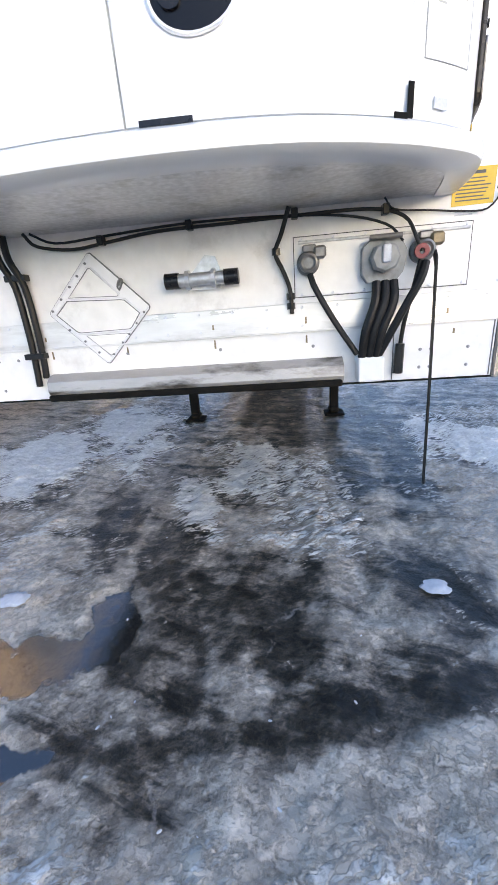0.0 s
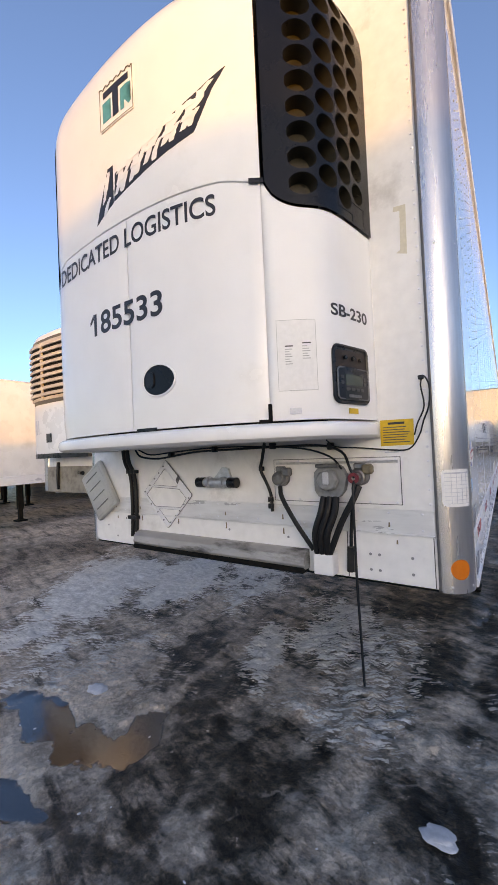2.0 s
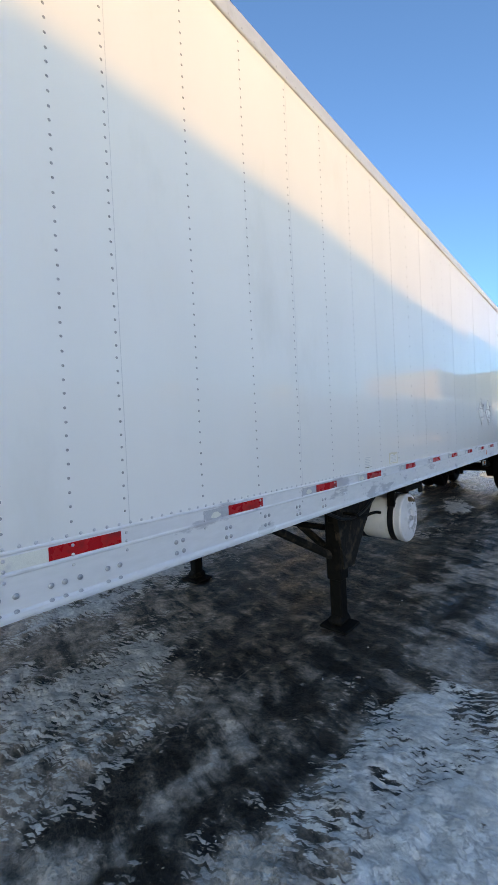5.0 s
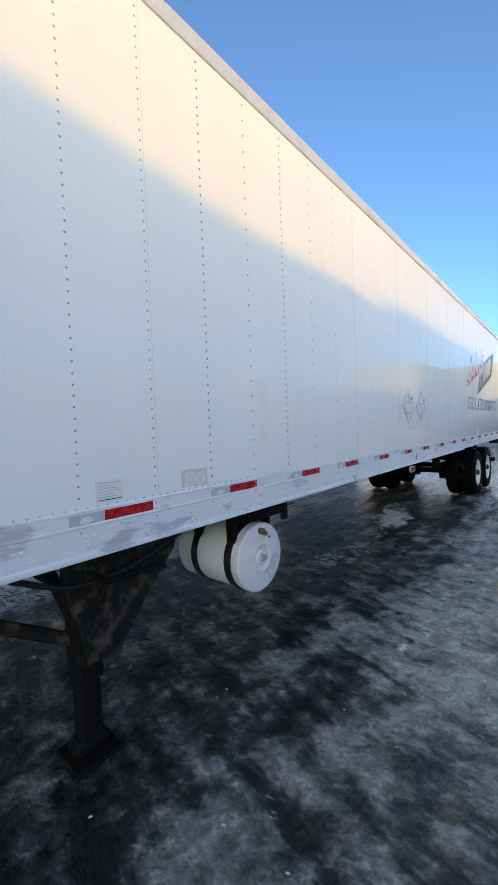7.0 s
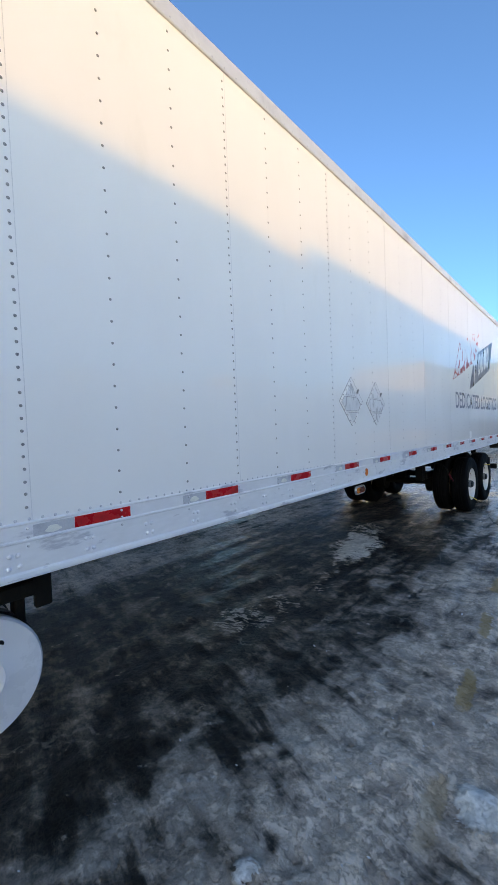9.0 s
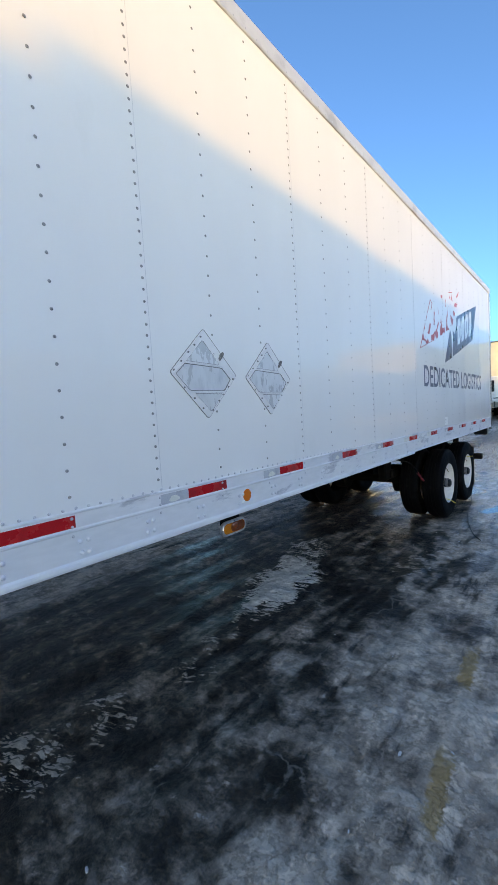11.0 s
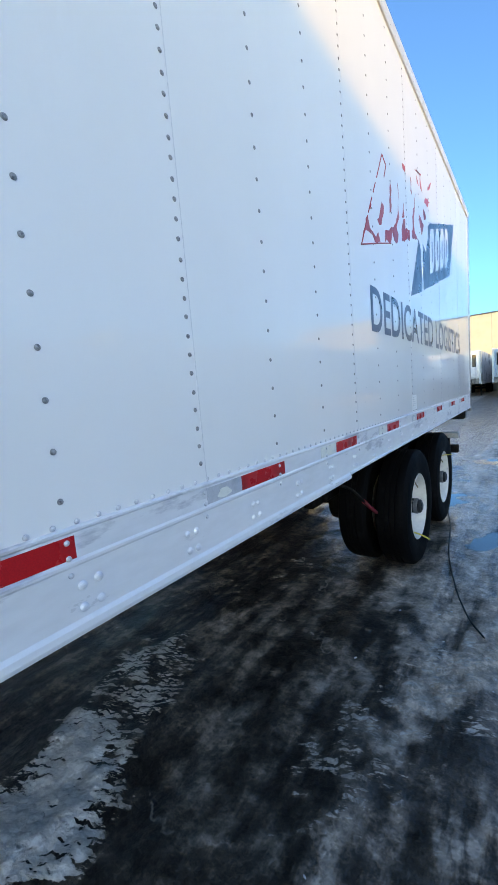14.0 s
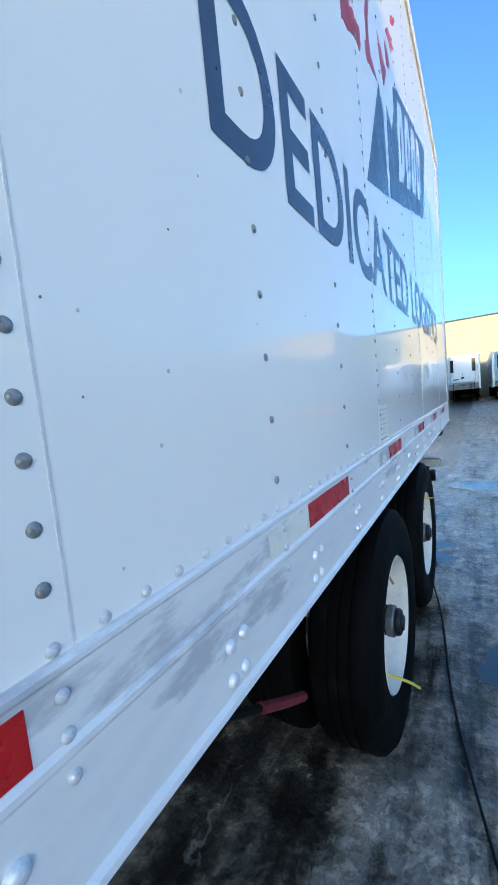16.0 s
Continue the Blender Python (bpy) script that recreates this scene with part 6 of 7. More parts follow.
for dx, e in ((-0.03, -0.635), (0.0, -0.61), (0.03, -0.585)):
    part("power_cable", tube(bmesh.new(), [(-0.560 + dx, 0.11, 1.53), (-0.565 + dx * 1.1, 0.085, 1.46), (-0.60 + dx, 0.08, 1.36), (e, 0.11, 1.262)], 0.0165, 10), CABLE, trailer, "thick black cable")
part("air_hose", tube(bmesh.new(), [(-0.83, 0.12, 1.575), (-0.81, 0.10, 1.52), (-0.74, 0.10, 1.40), (-0.655, 0.11, 1.275)], 0.0115, 8), CABLE, trailer, "black air hose")
part("air_hose", tube(bmesh.new(), [(-0.42, 0.11, 1.585), (-0.44, 0.09, 1.53), (-0.50, 0.085, 1.42), (-0.575, 0.11, 1.262)], 0.015, 8), CABLE, trailer)
part("air_hose", tube(bmesh.new(), [(-0.435, 0.12, 1.60), (-0.455, 0.12, 1.50), (-0.475, 0.14, 1.38), (-0.485, 0.15, 1.27)], 0.008, 8), CABLE, trailer)
part("hose_end", rod(bmesh.new(), (-0.484, 0.145, 1.30), (-0.488, 0.145, 1.185), 0.017, 10, 0.019), BLACK, trailer)
# drooping wires under the unit
part("wire_loom", tube(bmesh.new(), [(-1.90, 0.10, 1.80), (-1.86, 0.11, 1.755), (-1.74, 0.14, 1.738), (-1.60, 0.15, 1.752), (-1.40, 0.15, 1.772), (-1.15, 0.15, 1.775), (-0.90, 0.15, 1.778), (-0.62, 0.145, 1.775), (-0.50, 0.13, 1.74), (-0.46, 0.11, 1.67), (-0.44, 0.11, 1.62)], 0.0065, 8), CABLE, trailer, "sagging black wire loom")
part("wire_loom", tube(bmesh.new(), [(-1.88, 0.11, 1.80), (-1.80, 0.14, 1.765), (-1.62, 0.155, 1.775), (-1.3, 0.155, 1.79), (-1.0, 0.155, 1.785), (-0.72, 0.15, 1.765), (-0.56, 0.13, 1.72), (-0.50, 0.12, 1.66)], 0.0048, 8), CABLE, trailer)
for x, z in ((-1.62, 1.757), (-1.27, 1.778), (-0.88, 1.781), (-0.56, 1.766)):
    part("cable_clip", bx((x - 0.012, 0.13, z - 0.014), (x + 0.012, 0.168, z + 0.02), 0.003), BLACK, trailer)
part("hanging_hose", tube(bmesh.new(), [(-0.90, 0.10, 1.80), (-0.93, 0.12, 1.72), (-0.955, 0.14, 1.66), (-0.93, 0.145, 1.60), (-0.905, 0.15, 1.53), (-0.90, 0.15, 1.44)], 0.0085, 8), CABLE, trailer)
for z in (1.665, 1.505, 1.47):
    part("hose_nut", rod(bmesh.new(), (-0.952 if z > 1.6 else -0.903, 0.145, z - 0.012), (-0.952 if z > 1.6 else -0.903, 0.145, z + 0.012), 0.016, 8), BLACK, trailer)
part("thin_wire", tube(bmesh.new(), [(-0.57, 0.12, 1.80), (-0.53, 0.14, 1.765), (-0.42, 0.155, 1.755), (-0.30, 0.158, 1.742), (-0.21, 0.158, 1.742), (-0.165, 0.156, 1.80), (-0.145, 0.152, 1.86), (-0.12, 0.14, 1.92), (-0.115, 0.135, 2.00), (-0.135, 0.145, 2.045), (-0.15, 0.152, 2.01), (-0.14, 0.15, 1.92), (-0.17, 0.155, 1.85), (-0.185, 0.157, 1.80)], 0.0032, 6), CABLE, trailer)
part("wire_tie", bx((-0.158, 0.140, 2.032), (-0.135, 0.160, 2.050), 0.003), BLACK, trailer)
# the loose strap that hangs from the coupling
part("hanging_strap", slab(bmesh.new(), [(0.045, 1.60), (0.03, 1.615), (0.010, 1.59), (-0.008, 1.2), (-0.004, 0.76), (0.010, 0.755), (0.008, 1.2), (0.022, 1.56)], lambda u, v, w: Vector((-0.412 + w + 0.008 * math.sin(3 * v), u, v)), 0.006), CABLE, trailer, "flat black strap hanging loose from the coupling")
# stickers
ys = part("warning_sticker", slab(bmesh.new(), [(-0.330, 1.758), (-0.190, 1.760), (-0.188, 1.872), (-0.328, 1.874)], on_nose, 0.002), YELLOW, trailer, "yellow warning sticker")
part("headline_bar", slab(bmesh.new(), [(-0.295, 1.852), (-0.225, 1.852), (-0.225, 1.862), (-0.295, 1.862)], on_nose, 0.003), INK, ys)
for i in range(7):
    e = -0.205 - 0.02 * ((i * 7) % 4) / 3
    part("text_bar", slab(bmesh.new(), [(-0.318, 1.772 + i * 0.011), (e, 1.772 + i * 0.011), (e, 1.776 + i * 0.011), (-0.318, 1.776 + i * 0.011)], on_nose, 0.003), BROWN, ys)
for i in range(2):
    part("faint_bar", slab(bmesh.new(), [(-0.315, 1.728 + i * 0.011), (-0.255, 1.728 + i * 0.011), (-0.255, 1.733 + i * 0.011), (-0.315, 1.733 + i * 0.011)], on_nose, 0.0015), GTAPE, trailer)
part("torn_sticker", slab(bmesh.new(), [(-0.222, 2.60), (-0.178, 2.585), (-0.175, 2.80), (-0.225, 2.805), (-0.228, 2.785), (-0.20, 2.78), (-0.205, 2.61)], on_nose, 0.0015), CREAM, trailer, "torn tan sticker remains")


def on_post(u, v, w):
    """The corner post: u is the angle round it in degrees from the nose."""
    a = radians(-90 + u)
    r = POST_R + w
    return Vector((POST_X + r * math.cos(a), POST_Y + r * math.sin(a), v))


paper_bm = bmesh.new()
for i in range(16):
    a0, a1 = 9 + 3.94 * i, 9 + 3.94 * (i + 1)
    torn = (0.020, 0.008, 0.0)[i] if i < 3 else 0.0
    slab(paper_bm, [(a0, 1.496 + torn), (a1, 1.496), (a1, 1.650), (a0, 1.650 - 0.6 * torn)], on_post, 0.001)
bmesh.ops.remove_doubles(paper_bm, verts=paper_bm.verts, dist=0.0003)
paper = part("inspection_paper", paper_bm, WHITE, trailer, "white torn inspection form on the corner post")
for i in range(9):
    lb = bmesh.new()
    wide = 0.006 if i == 8 else 0.0015
    for j in range(10):
        z = 1.508 + i * 0.0155
        slab(lb, [(14 + 5.5 * j, z), (19.5 + 5.5 * j, z), (19.5 + 5.5 * j, z + wide), (14 + 5.5 * j, z + wide)], on_post, 0.0017)
    part("ruled_line" if i < 8 else "headline_bar", lb, GTAPE, paper)
for a0 in (27, 38, 50, 62):
    part("ruled_line", slab(bmesh.new(), [(a0, 1.508), (a0 + 0.8, 1.508), (a0 + 0.8, 1.632), (a0, 1.632)], on_post, 0.0017), GTAPE, paper)
dot_bm = bmesh.new()
nv = 36
ctr = dot_bm.verts.new(on_post(38.5, 1.238, 0.0015))
rim = [dot_bm.verts.new(on_post(38.5 + 20.5 * math.cos(2 * math.pi * i / nv), 1.238 + 0.042 * math.sin(2 * math.pi * i / nv), 0.0015)) for i in range(nv)]
ring2 = [dot_bm.verts.new(on_post(38.5 + 10 * math.cos(2 * math.pi * i / nv), 1.238 + 0.02 * math.sin(2 * math.pi * i / nv), 0.0015)) for i in range(nv)]
for i in range(nv):
    dot_bm.faces.new((rim[i], rim[(i + 1) % nv], ring2[(i + 1) % nv], ring2[i]))
    dot_bm.faces.new((ring2[i], ring2[(i + 1) % nv], ctr))
part("orange_dot", dot_bm, ORANGE, trailer, "round orange sticker")
part("orange_dot", slab(bmesh.new(), [(8.252 + 0.034 * math.cos(2 * math.pi * i / 32), 1.236 + 0.036 * math.sin(2 * math.pi * i / 32)) for i in range(32)], on_side, 0.0075), ORANGE, trailer, "round orange sticker")

# ---- markings on the long side ----
# round maker's emblem, as plain shapes
ue = 0.462
em = part("maker_emblem", slab(bmesh.new(), [(ue + 0.056 * math.cos(2 * math.pi * i / 32), 1.703 + max(0.062 * math.sin(2 * math.pi * i / 32), (-0.052, -0.050, -0.044, -0.030, -0.052, -0.036)[i % 6])) for i in range(32)], on_side, 0.0015), LOGOBLUE, trailer, "round blue and red maker's emblem")
for k in (-0.6, 0.0, 0.6):
    part("white_line", tube(bmesh.new(), [on_side(ue + 0.056 * k * math.cos(a), 1.705 + 0.06 * math.sin(a), 0.0015) for a in (-1.5, -1.0, -0.5, 0, 0.5, 1.0, 1.5)], 0.0016, 5), WHITE, em)
    part("white_line", tube(bmesh.new(), [on_side(ue - 0.056 * math.sqrt(1 - k * k), 1.705 + 0.06 * k, 0.0015), on_side(ue + 0.056 * math.sqrt(1 - k * k), 1.705 + 0.06 * k, 0.0015)], 0.0016, 5, smooth=1), WHITE, em)
for grow, wlift, mt, nm in ((0.006, 0.003, WHITE, "banner_edge"), (0.0, 0.0042, LOGORED, "red_banner")):
    part(nm, slab(bmesh.new(), [(ue - 0.080 - grow, 1.678 - grow), (ue - 0.03, 1.686 - grow), (ue + 0.03, 1.690 - grow), (ue + 0.080 + grow, 1.692 - grow), (ue + 0.076 + grow, 1.728 + grow), (ue + 0.02, 1.726 + grow), (ue - 0.03, 1.722 + grow), (ue - 0.076 - grow, 1.714 + grow)], on_side, wlift), mt, em)
for i in range(7):
    a = -0.062 + i * 0.0185
    zz = 1.690 + 0.05 * (a + 0.06)
    part("white_bar", slab(bmesh.new(), [(ue + a, zz), (ue + a + 0.010, zz + 0.001), (ue + a + 0.010, zz + 0.022), (ue + a, zz + 0.021)], on_side, 0.005), WHITE, em)
bs = part("blue_sticker", slab(bmesh.new(), [(0.345, 1.538), (0.426, 1.538), (0.426, 1.594), (0.345, 1.594)], on_side, 0.0015), BLUE, trailer, "small blue sticker")
part("text_bar", slab(bmesh.new(), [(0.368, 1.542), (0.426, 1.542), (0.426, 1.549), (0.368, 1.549)], on_side, 0.0021), INK, bs)
for i in range(3):
    part("text_bar", slab(bmesh.new(), [(0.352, 1.558 + i * 0.010), (0.405 - 0.012 * i, 1.558 + i * 0.010), (0.405 - 0.012 * i, 1.560 + i * 0.010), (0.352, 1.560 + i * 0.010)], on_side, 0.0021), NAVY, bs)


def data_plate(u0, v0, u1, v1, w, material, ink, label):
    """A riveted plate or label: heading, pale fields, two columns of fine lines, thin border."""
    pl = part("data_plate", slab(bmesh.new(), [(u0, v0), (u1, v0), (u1, v1), (u0, v1)], on_side, w), material, trailer, label)
    wd, ht = u1 - u0, v1 - v0

    def bar(a, b, c, d, nm="text_bar", mt=ink):
        part(nm, slab(bmesh.new(), [(u0 + a * wd, v0 + b * ht), (u0 + c * wd, v0 + b * ht), (u0 + c * wd, v0 + d * ht), (u0 + a * wd, v0 + d * ht)], on_side, w + 0.0007), mt, pl)
    bar(0.06, 0.86, 0.62, 0.91, "headline_bar")
    for a, b in ((0.05, 0.46), (0.54, 0.95)):
        for i in range(7):
            bar(a, 0.10 + 0.075 * i, b - 0.07 * ((i * 5) % 3), 0.10 + 0.075 * i + 0.022)
    for a, b in ((0.05, 0.36), (0.42, 0.66), (0.72, 0.95)):
        bar(a, 0.68, b, 0.77, "field")
    for r in ((0.0, 0.0, 1.0, 0.02), (0.0, 0.98, 1.0, 1.0), (0.0, 0.0, 0.012, 1.0), (0.988, 0.0, 1.0, 1.0)):
        bar(*r, "border", INK if material is WHITE else GTAPE)
    return pl


data_plate(0.357, 1.378, 0.490, 1.458, 0.002, PLATE, GTAPE, "dark metal data plate")
data_plate(0.496, 1.392, 0.582, 1.462, 0.002, WHITE, PAD, "white data label")
data_plate(0.325, 1.187, 0.462, 1.258, 0.0095, PLATE, GTAPE, "dark metal data plate")
# notices along the rail
for u0, u1, v0, v1 in ((3.66, 3.80, 1.388, 1.490), (12.520, 12.660, 1.376, 1.508)):
    nt_ = part("notice_label", slab(bmesh.new(), [(u0, v0), (u1, v0), (u1, v1), (u0, v1)], on_side, 0.0015), WHITE, trailer, "white notice label")
    for i in range(7):
        z = v0 + (v1 - v0) * (0.08 + 0.13 * i)
        part("text_bar", slab(bmesh.new(), [(u0 + 0.01, z), (u1 - 0.01 - 0.02 * (i % 3), z), (u1 - 0.01 - 0.02 * (i % 3), z + 0.004), (u0 + 0.01, z + 0.004)], on_side, 0.002), GTAPE if i else INK, nt_)
ol = part("worn_label", ragged([(4.165, 1.388), (4.36, 1.385), (4.358, 1.487), (4.163, 1.488)], 0.003, 0.03, 5, on_side, 0.0012), CREAM, trailer, "worn peeling label")
part("peeled_patch", ragged([(4.18, 1.395), (4.345, 1.393), (4.335, 1.475), (4.30, 1.463), (4.22, 1.474), (4.185, 1.465)], 0.005, 0.02, 6, on_side, 0.0018), WHITE, ol)
for i in range(5):
    part("text_bar", slab(bmesh.new(), [(4.195, 1.405 + i * 0.013), (4.32 - 0.01 * (i % 2), 1.405 + i * 0.013), (4.32 - 0.01 * (i % 2), 1.408 + i * 0.013), (4.195, 1.408 + i * 0.013)], on_side, 0.0024), GTAPE, ol)
lettering("lettering", "DEDICATED LOGISTICS", 11.628, 15.08, 1.921, 2.190, on_side, NAVY, trailer, w=0.0012, bold=0.015, label="dark navy lettering")
# large logo near the rear: navy flag below, flaking red above
part("logo_flag", slab(bmesh.new(), [(12.595, 2.272), (12.915, 2.772), (12.985, 2.70), (12.995, 2.372)], on_side, 0.0012), NAVY, trailer, "navy diagonal logo")
part("logo_band", ragged([(13.055, 2.392), (14.42, 2.778), (14.77, 3.427), (13.40, 3.044), (13.29, 2.985), (13.30, 2.90), (13.19, 2.736), (13.07, 2.78)], 0.004, 0.12, 8, on_side, 0.0012), NAVY, trailer)
for i in range(4):
    c = 13.44 + 0.262 * i
    z = 2.60 + 0.285 * (c - 13.44)
    glyph = [(c - 0.10, z - 0.02), (c + 0.02, z + 0.02), (c + 0.09, z + 0.10), (c + 0.13, z + 0.36), (c + 0.09, z + 0.43), (c - 0.02, z + 0.40), (c - 0.07, z + 0.30)]
    part("pale_patch", ragged(glyph, 0.012, 0.06, 30 + i, lambda a, b, w: on_side(a, b, w + 0.0012), 0.0008), SIDE, trailer)
    part("navy_patch", slab(bmesh.new(), [(c - 0.015, z + 0.10), (c + 0.025, z + 0.12), (c + 0.045, z + 0.30), (c + 0.005, z + 0.29)], lambda a, b, w: on_side(a, b, w + 0.002), 0.0008), NAVY, trailer)
def red_flake(seed, *outline):
    return part("red_flake", ragged(list(outline), 0.014, 0.035, seed, on_side, 0.001), REDV, trailer)


red_flake(50, (11.516, 2.379), (11.644, 2.568), (11.674, 2.522), (11.705, 2.482), (11.604, 2.48))
red_flake(52, (11.679, 2.511), (11.739, 2.501), (11.785, 2.489), (11.832, 2.532), (11.867, 2.483), (11.764, 2.456), (11.721, 2.484))
red_flake(53, (11.929, 2.736), (11.972, 2.724), (11.924, 2.635), (11.864, 2.58), (11.825, 2.602), (11.884, 2.664))
red_flake(54, (11.981, 2.583), (12.17, 2.65), (12.103, 2.543), (11.97, 2.509))
red_flake(55, (12.309, 2.849), (12.333, 2.769), (12.251, 2.677), (12.293, 2.643), (12.26, 2.579), (12.182, 2.577), (12.135, 2.626), (12.244, 2.706))
red_flake(56, (12.385, 2.702), (12.448, 2.793), (12.489, 2.807), (12.492, 2.731), (12.621, 2.766), (12.609, 2.681), (12.524, 2.672), (12.386, 2.62))
red_flake(57, (12.464, 2.908), (12.476, 2.813), (12.409, 2.789))
red_flake(58, (12.135, 2.926), (12.16, 2.886), (12.13, 2.738), (12.097, 2.726))
red_flake(59, (12.306, 2.994), (12.334, 2.943), (12.326, 2.887))
red_flake(60, (12.849, 3.1), (12.775, 2.908), (12.79, 2.791), (12.885, 2.763), (12.704, 2.728), (12.726, 2.891))
red_flake(61, (12.95, 2.988), (13.125, 2.949), (13.036, 2.84), (12.975, 2.919))
red_flake(62, (13.337, 3.336), (13.499, 3.42), (13.423, 3.346), (13.332, 3.301))
red_flake(63, (13.239, 3.21), (13.407, 3.228), (13.29, 3.147), (13.171, 3.148))
red_flake(64, (13.124, 3.078), (13.236, 3.048), (13.15, 2.994))
red_flake(65, (12.464, 3.182), (12.556, 3.192), (12.535, 3.143), (12.471, 3.147))
red_flake(66, (12.843, 3.284), (13.087, 3.343), (12.959, 3.303))
red_flake(67, (12.904, 3.264), (12.981, 3.21), (12.915, 3.22))
red_flake(68, (12.707, 3.178), (12.734, 3.055), (12.692, 3.074))
red_flake(69, (13.03, 3.319), (13.104, 3.202), (13.033, 3.212))
for a, b in (((11.513, 2.379), (11.78, 2.452)), ((11.80, 2.458), (12.10, 2.535)), ((11.524, 2.386), (11.644, 2.568)), ((11.662, 2.592), (11.735, 2.697)), ((11.763, 2.734), (11.812, 2.806)), ((11.842, 2.846), (11.969, 3.03)), ((11.969, 3.03), (12.038, 2.998)), ((12.047, 2.994), (11.997, 2.907)), ((11.714, 2.65), (11.695, 2.622))):
    part("red_edge", tube(bmesh.new(), [on_side(a[0], a[1], 0.0), on_side(b[0], b[1], 0.0)], 0.004, 5, smooth=1), REDV, trailer)

# cable lying beside the wheels, bits of ice
tagged(part("ground_cable", tube(bmesh.new(), [(-0.20, 15.1, 0.012), (-0.06, 14.35, 0.014), (0.03, 13.9, 0.012), (0.115, 13.25, 0.014), (0.18, 12.9, 0.012), (0.29, 12.45, 0.013), (0.36, 12.23, 0.012), (0.43, 12.05, 0.012), (0.52, 11.9, 0.012)], 0.006, 8), CABLE), "thin black cable lying on the wet ground", "cable")
ICE = mat("ice_lump", (0.60, 0.62, 0.64), 0.35, grain=40, amount=0.12, bump=0.3)
for x, y, r in ((-2.53, 0.18, 0.075), (-0.19, 0.28, 0.065)):
    b = bmesh.new()
    bmesh.ops.create_icosphere(b, subdivisions=3, radius=r)
    for v in b.verts:
        k = 1 + 0.5 * noise.noise(v.co * 22 + Vector((x, y, 0)))
        v.co = Vector((v.co.x * 1.15 * k, v.co.y * 0.8 * k, v.co.z * 0.16 * k))
    ob = tagged(part("ice_lump", b, ICE, smooth=60), "small white lump of ice on the asphalt", "ice", "ice lumps")
    ob.location = (x, y, 0.008)

# white flecks scattered over the yard, for ice chips and for glints of light
chip_rnd = random.Random(23)
chips = bmesh.new()
for k in range(330):
    x, y = chip_rnd.uniform(-3.2, 1.9), chip_rnd.uniform(-1.6, 12.5)
    if -2.5 < x < -0.1 and y > 2.5:
        continue
    r = chip_rnd.uniform(0.003, 0.008) * (1.7 if k % 17 == 0 else 1)
    m = Matrix.Translation((x, y, 0.004)) @ Matrix.Rotation(chip_rnd.uniform(0, 6.3), 4, "Z") @ Matrix.Diagonal((r * 1.5, r * 0.7, r * 0.6, 1))
    bmesh.ops.create_icosphere(chips, subdivisions=1, radius=1.0, matrix=m)
tagged(part("ice_glint_flecks", chips, ICE), "scattered white flecks on the wet asphalt, for ice chips and glints of light", "ice", kind="stuff")

# chips and specks in the side paint
for i, (u, v) in enumerate(((11.516, 1.759), (11.586, 1.847), (11.569, 1.937), (11.35, 1.654), (11.383, 1.649), (11.489, 1.599), (11.376, 1.574), (11.394, 1.411), (11.464, 1.519), (11.918, 1.722), (11.707, 1.678), (12.121, 1.427))):
    r = 0.0011 + 0.0005 * (i % 3)
    part("paint_chip", slab(bmesh.new(), [(u + r * math.cos(a) * (1 + 0.4 * math.sin(3 * a + i)), v + r * 1.2 * math.sin(a)) for a in (0.0, 0.8, 1.6, 2.4, 3.2, 4.0, 4.8, 5.6)], on_side, 0.0008), GTAPE if i % 3 else BRASS, trailer)

# ---- rivets and bolts, last ----
def dome(r, h, seg=8):
    b = bmesh.new()
    lathe(b, [(r, 0.0), (r * 0.92, h * 0.5), (r * 0.55, h * 0.9), (0, h)], Matrix.Rotation(radians(90), 4, "Y"), seg)
    bmesh.ops.recalc_face_normals(b, faces=b.faces)
    me = bpy.data.meshes.new("rivet")
    b.to_mesh(me)
    b.free()
    for f in me.polygons:
        f.use_smooth = True
    return me


RIVET = mat("rivet_paint", (0.34, 0.345, 0.35), 0.38, metal=0.4, grain=300, amount=0.3, dirt=(0.10, 0.10, 0.11), dirt_scale=160, dirt_at=0.50)
BOLT = mat("bolt_metal", (0.78, 0.79, 0.82), 0.36, metal=0.25, grain=300, amount=0.15)
rivet_me, bolt_me, small_me = dome(0.0066, 0.0038, 12), dome(0.0102, 0.0075, 14), dome(0.0064, 0.0048, 12)
rivet_me.materials.append(RIVET)
bolt_me.materials.append(BOLT)
small_me.materials.append(mat("rail_rivet", (0.66, 0.67, 0.70), 0.36, metal=0.25, grain=300, amount=0.25, dirt=(0.36, 0.36, 0.38), dirt_scale=150, dirt_at=0.55))


def joined(name, me, places, parent):
    """Many alike heads in one mesh, where they are too many to be told apart."""
    base = np.empty(len(me.vertices) * 3)
    me.vertices.foreach_get("co", base)
    base = base.reshape(-1, 3)
    faces = [tuple(f.vertices) for f in me.polygons]
    vs = (np.array(places)[:, None, :] + base[None]).reshape(-1, 3)
    fs = [tuple(i + k * len(base) for i in f) for k in range(len(places)) for f in faces]
    m2 = bpy.data.meshes.new(name)
    m2.from_pydata(vs.tolist(), [], fs)
    m2.materials.append(me.materials[0])
    for f in m2.polygons:
        f.use_smooth = True
    ob = new(name, m2)
    ob.parent = parent
    return tagged(ob, kind="stuff")


rnd = random.Random(11)
near_r, far_r = [], []
COLS = [(0.612, 1), (0.826, 1), (1.118, 1), (1.335, 1)] + [(COL0 + PITCH * k, 1 if (k <= 7 or k % 3 == 0) else 0) for k in range(0, 36)]
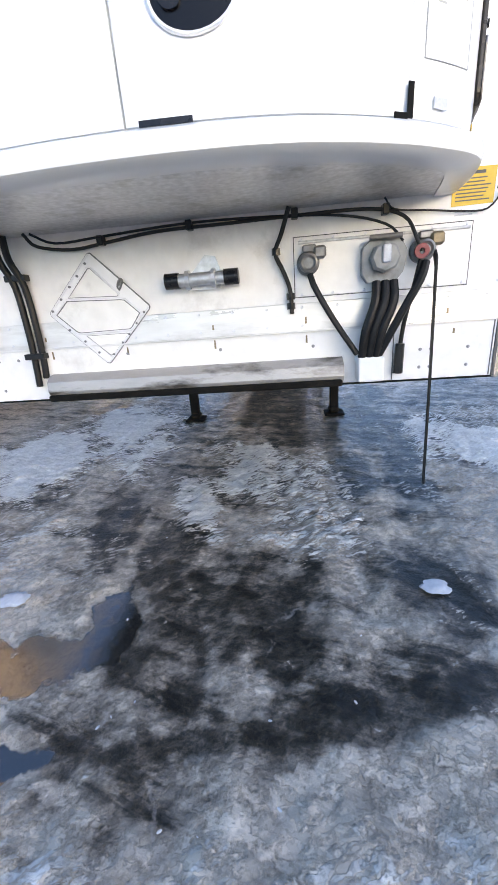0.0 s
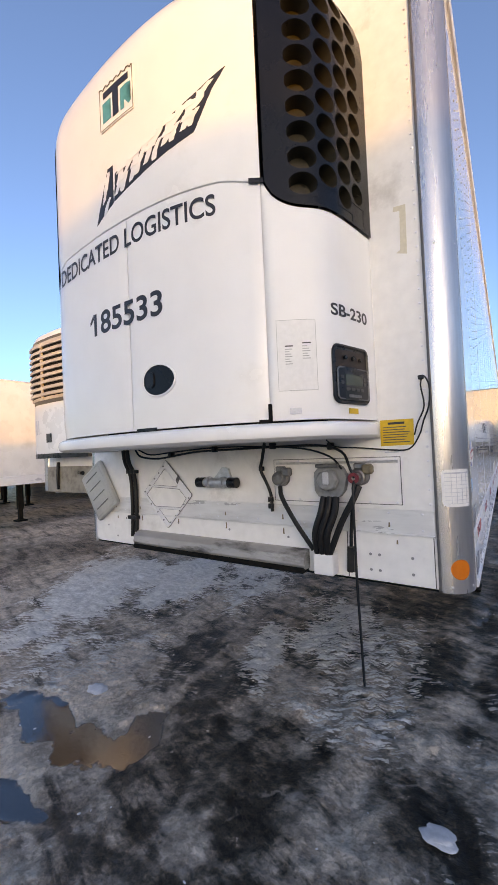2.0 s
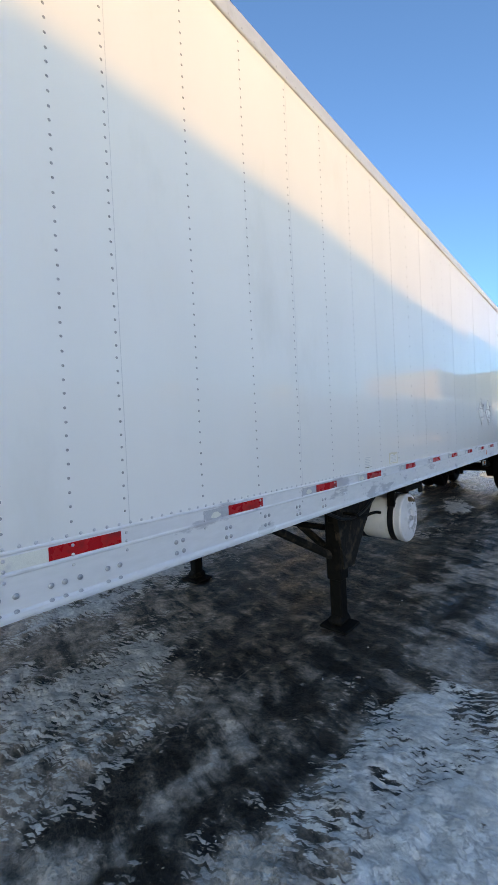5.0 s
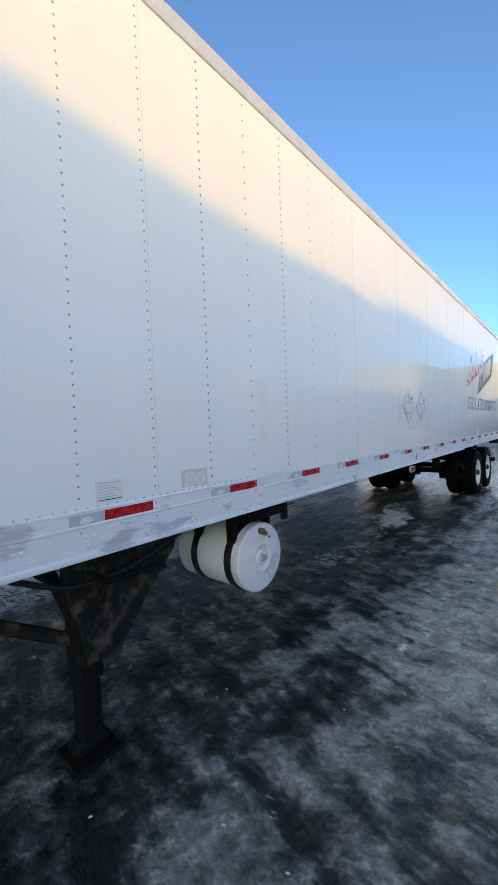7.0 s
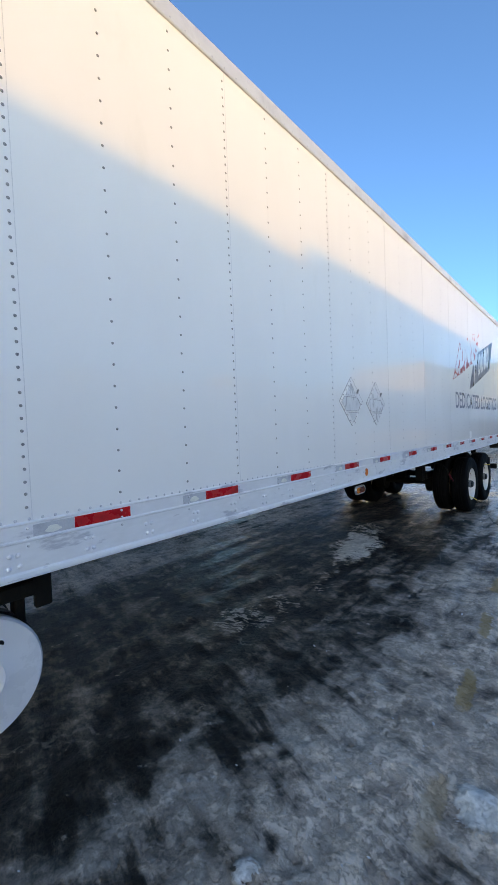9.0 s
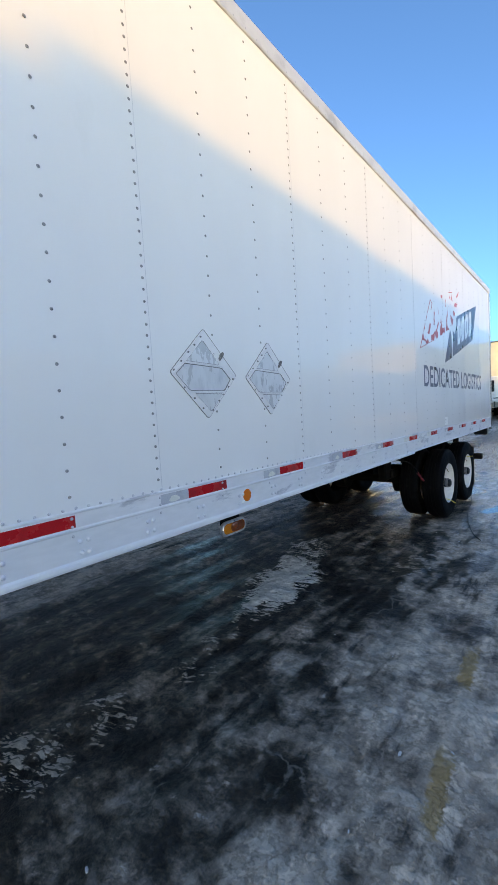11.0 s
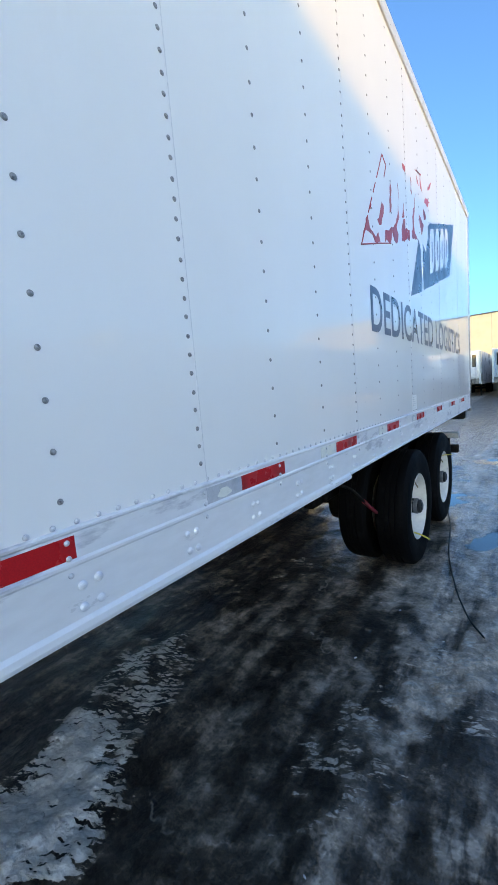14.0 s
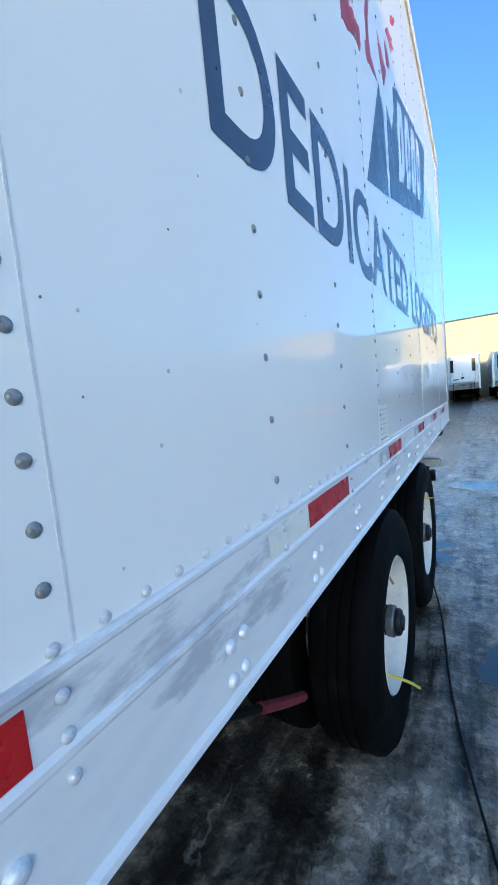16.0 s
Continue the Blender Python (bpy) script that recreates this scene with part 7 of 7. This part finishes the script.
for y, dense in COLS:
    if y > Y_END - 0.1:
        continue
    step = 0.0503 if dense else 0.1007
    z = 1.4255
    while z < 3.885:
        p = (0.0, y + rnd.uniform(-0.001, 0.001), z + rnd.uniform(-0.002, 0.002))
        (near_r if 10.6 < y < 12.6 and z < 2.9 else far_r).append(p)
        z += step
for p in near_r:
    shared("rivet", rivet_me, trailer, Matrix.Translation(p))
front_me = dome(0.0055, 0.0032, 10)
front_me.materials.append(mat("front_rivet", (0.42, 0.43, 0.45), 0.4, metal=0.3, grain=300, amount=0.3, dirt=(0.16, 0.16, 0.17), dirt_scale=160, dirt_at=0.5))
joined("rivets", front_me, [p for p in far_r if p[1] < 4.2], trailer)
joined("rivets", rivet_me, [p for p in far_r if p[1] >= 4.2], trailer)
row_near, row_far = [], []
y = 0.417
while y < Y_END - 0.05:
    (row_near if 10.8 < y < 12.6 else row_far).append((0.0, y, 1.377))
    y += 0.050
for p in row_near:
    shared("rivet", small_me, trailer, Matrix.Translation(p))
joined("rivets", small_me, row_far, trailer)
joined("rivets", small_me, [(0.0125, 0.35 + 0.1016 * k, 3.917) for k in range(155)], trailer)
bolts = []
for k in range(50):
    y = 0.581 + 0.3048 * k
    if y < Y_END - 0.1:
        for dy in (-0.0165, 0.0165) if y > 1.6 else ():
            for z in (1.199, 1.2455):
                bolts.append((0.006, y + dy + rnd.uniform(-0.004, 0.004), z + rnd.uniform(-0.002, 0.002)))
for y in (0.58, 0.63, 0.787, 0.835, 0.90, 0.95, 1.096, 1.147, 1.254, 1.30, 1.353, 1.458, 1.508):
    for z in (1.222, 1.170):
        bolts.append((0.006, y, z))
for y, dense in COLS:
    if y < 15.9:
        for z in (1.341, 1.308, 1.272):
            shared("rivet", small_me, trailer, Matrix.Translation((0.0058, y - 0.002, z)))
steel_me = bolt_me.copy()
steel_me.materials.clear()
steel_me.materials.append(mat("bolt_steel", (0.46, 0.47, 0.49), 0.32, metal=0.7, grain=300, amount=0.2))
for p in bolts:
    shared("bolt", steel_me if p[1] < 3.3 else bolt_me, trailer, Matrix.Translation(p))
# nose rivets: up the strip beside the corner post, along the band and plate
nose_me = dome(0.0055, 0.004)
nose_me.materials.append(BOLT)
spin = Matrix.Rotation(radians(-90), 4, "Z")
for k in range(46):
    shared("rivet", nose_me, trailer, Matrix.Translation((-0.139, 0.17, 1.20 + k * 0.061)) @ spin)
for k in range(42):
    shared("rivet", nose_me, trailer, Matrix.Translation((0.0, 0.307, 1.42 + k * 0.0605)))
for k in range(17):
    for z in (1.392, 1.462):
        shared("rivet", nose_me, trailer, Matrix.Translation((-2.38 + k * 0.138, 0.164, z)) @ spin)
for k in range(6):
    shared("rivet", nose_me, trailer, Matrix.Translation((-0.86 + k * 0.118, 0.163, 1.70)) @ spin)
    shared("rivet", nose_me, trailer, Matrix.Translation((-0.86 + k * 0.118, 0.163, 1.508)) @ spin)
for x, z in ((-0.40, 1.27), (-0.36, 1.27), (-0.40, 1.20), (-0.36, 1.20), (-0.22, 1.27), (-0.22, 1.20), (-2.30, 1.27), (-2.20, 1.20), (-2.10, 1.33), (-1.60, 1.33), (-1.2, 1.32), (-0.82, 1.31)):
    shared("rivet", rivet_me, trailer, Matrix.Translation((x, 0.166, z)) @ spin)
for a in (20, 70):
    for z in (1.165, 2.6):
        p = on_post(a, z, 0)
        shared("rivet", nose_me, trailer, Matrix.Translation(p) @ Matrix.Rotation(radians(a - 90), 4, "Z"))
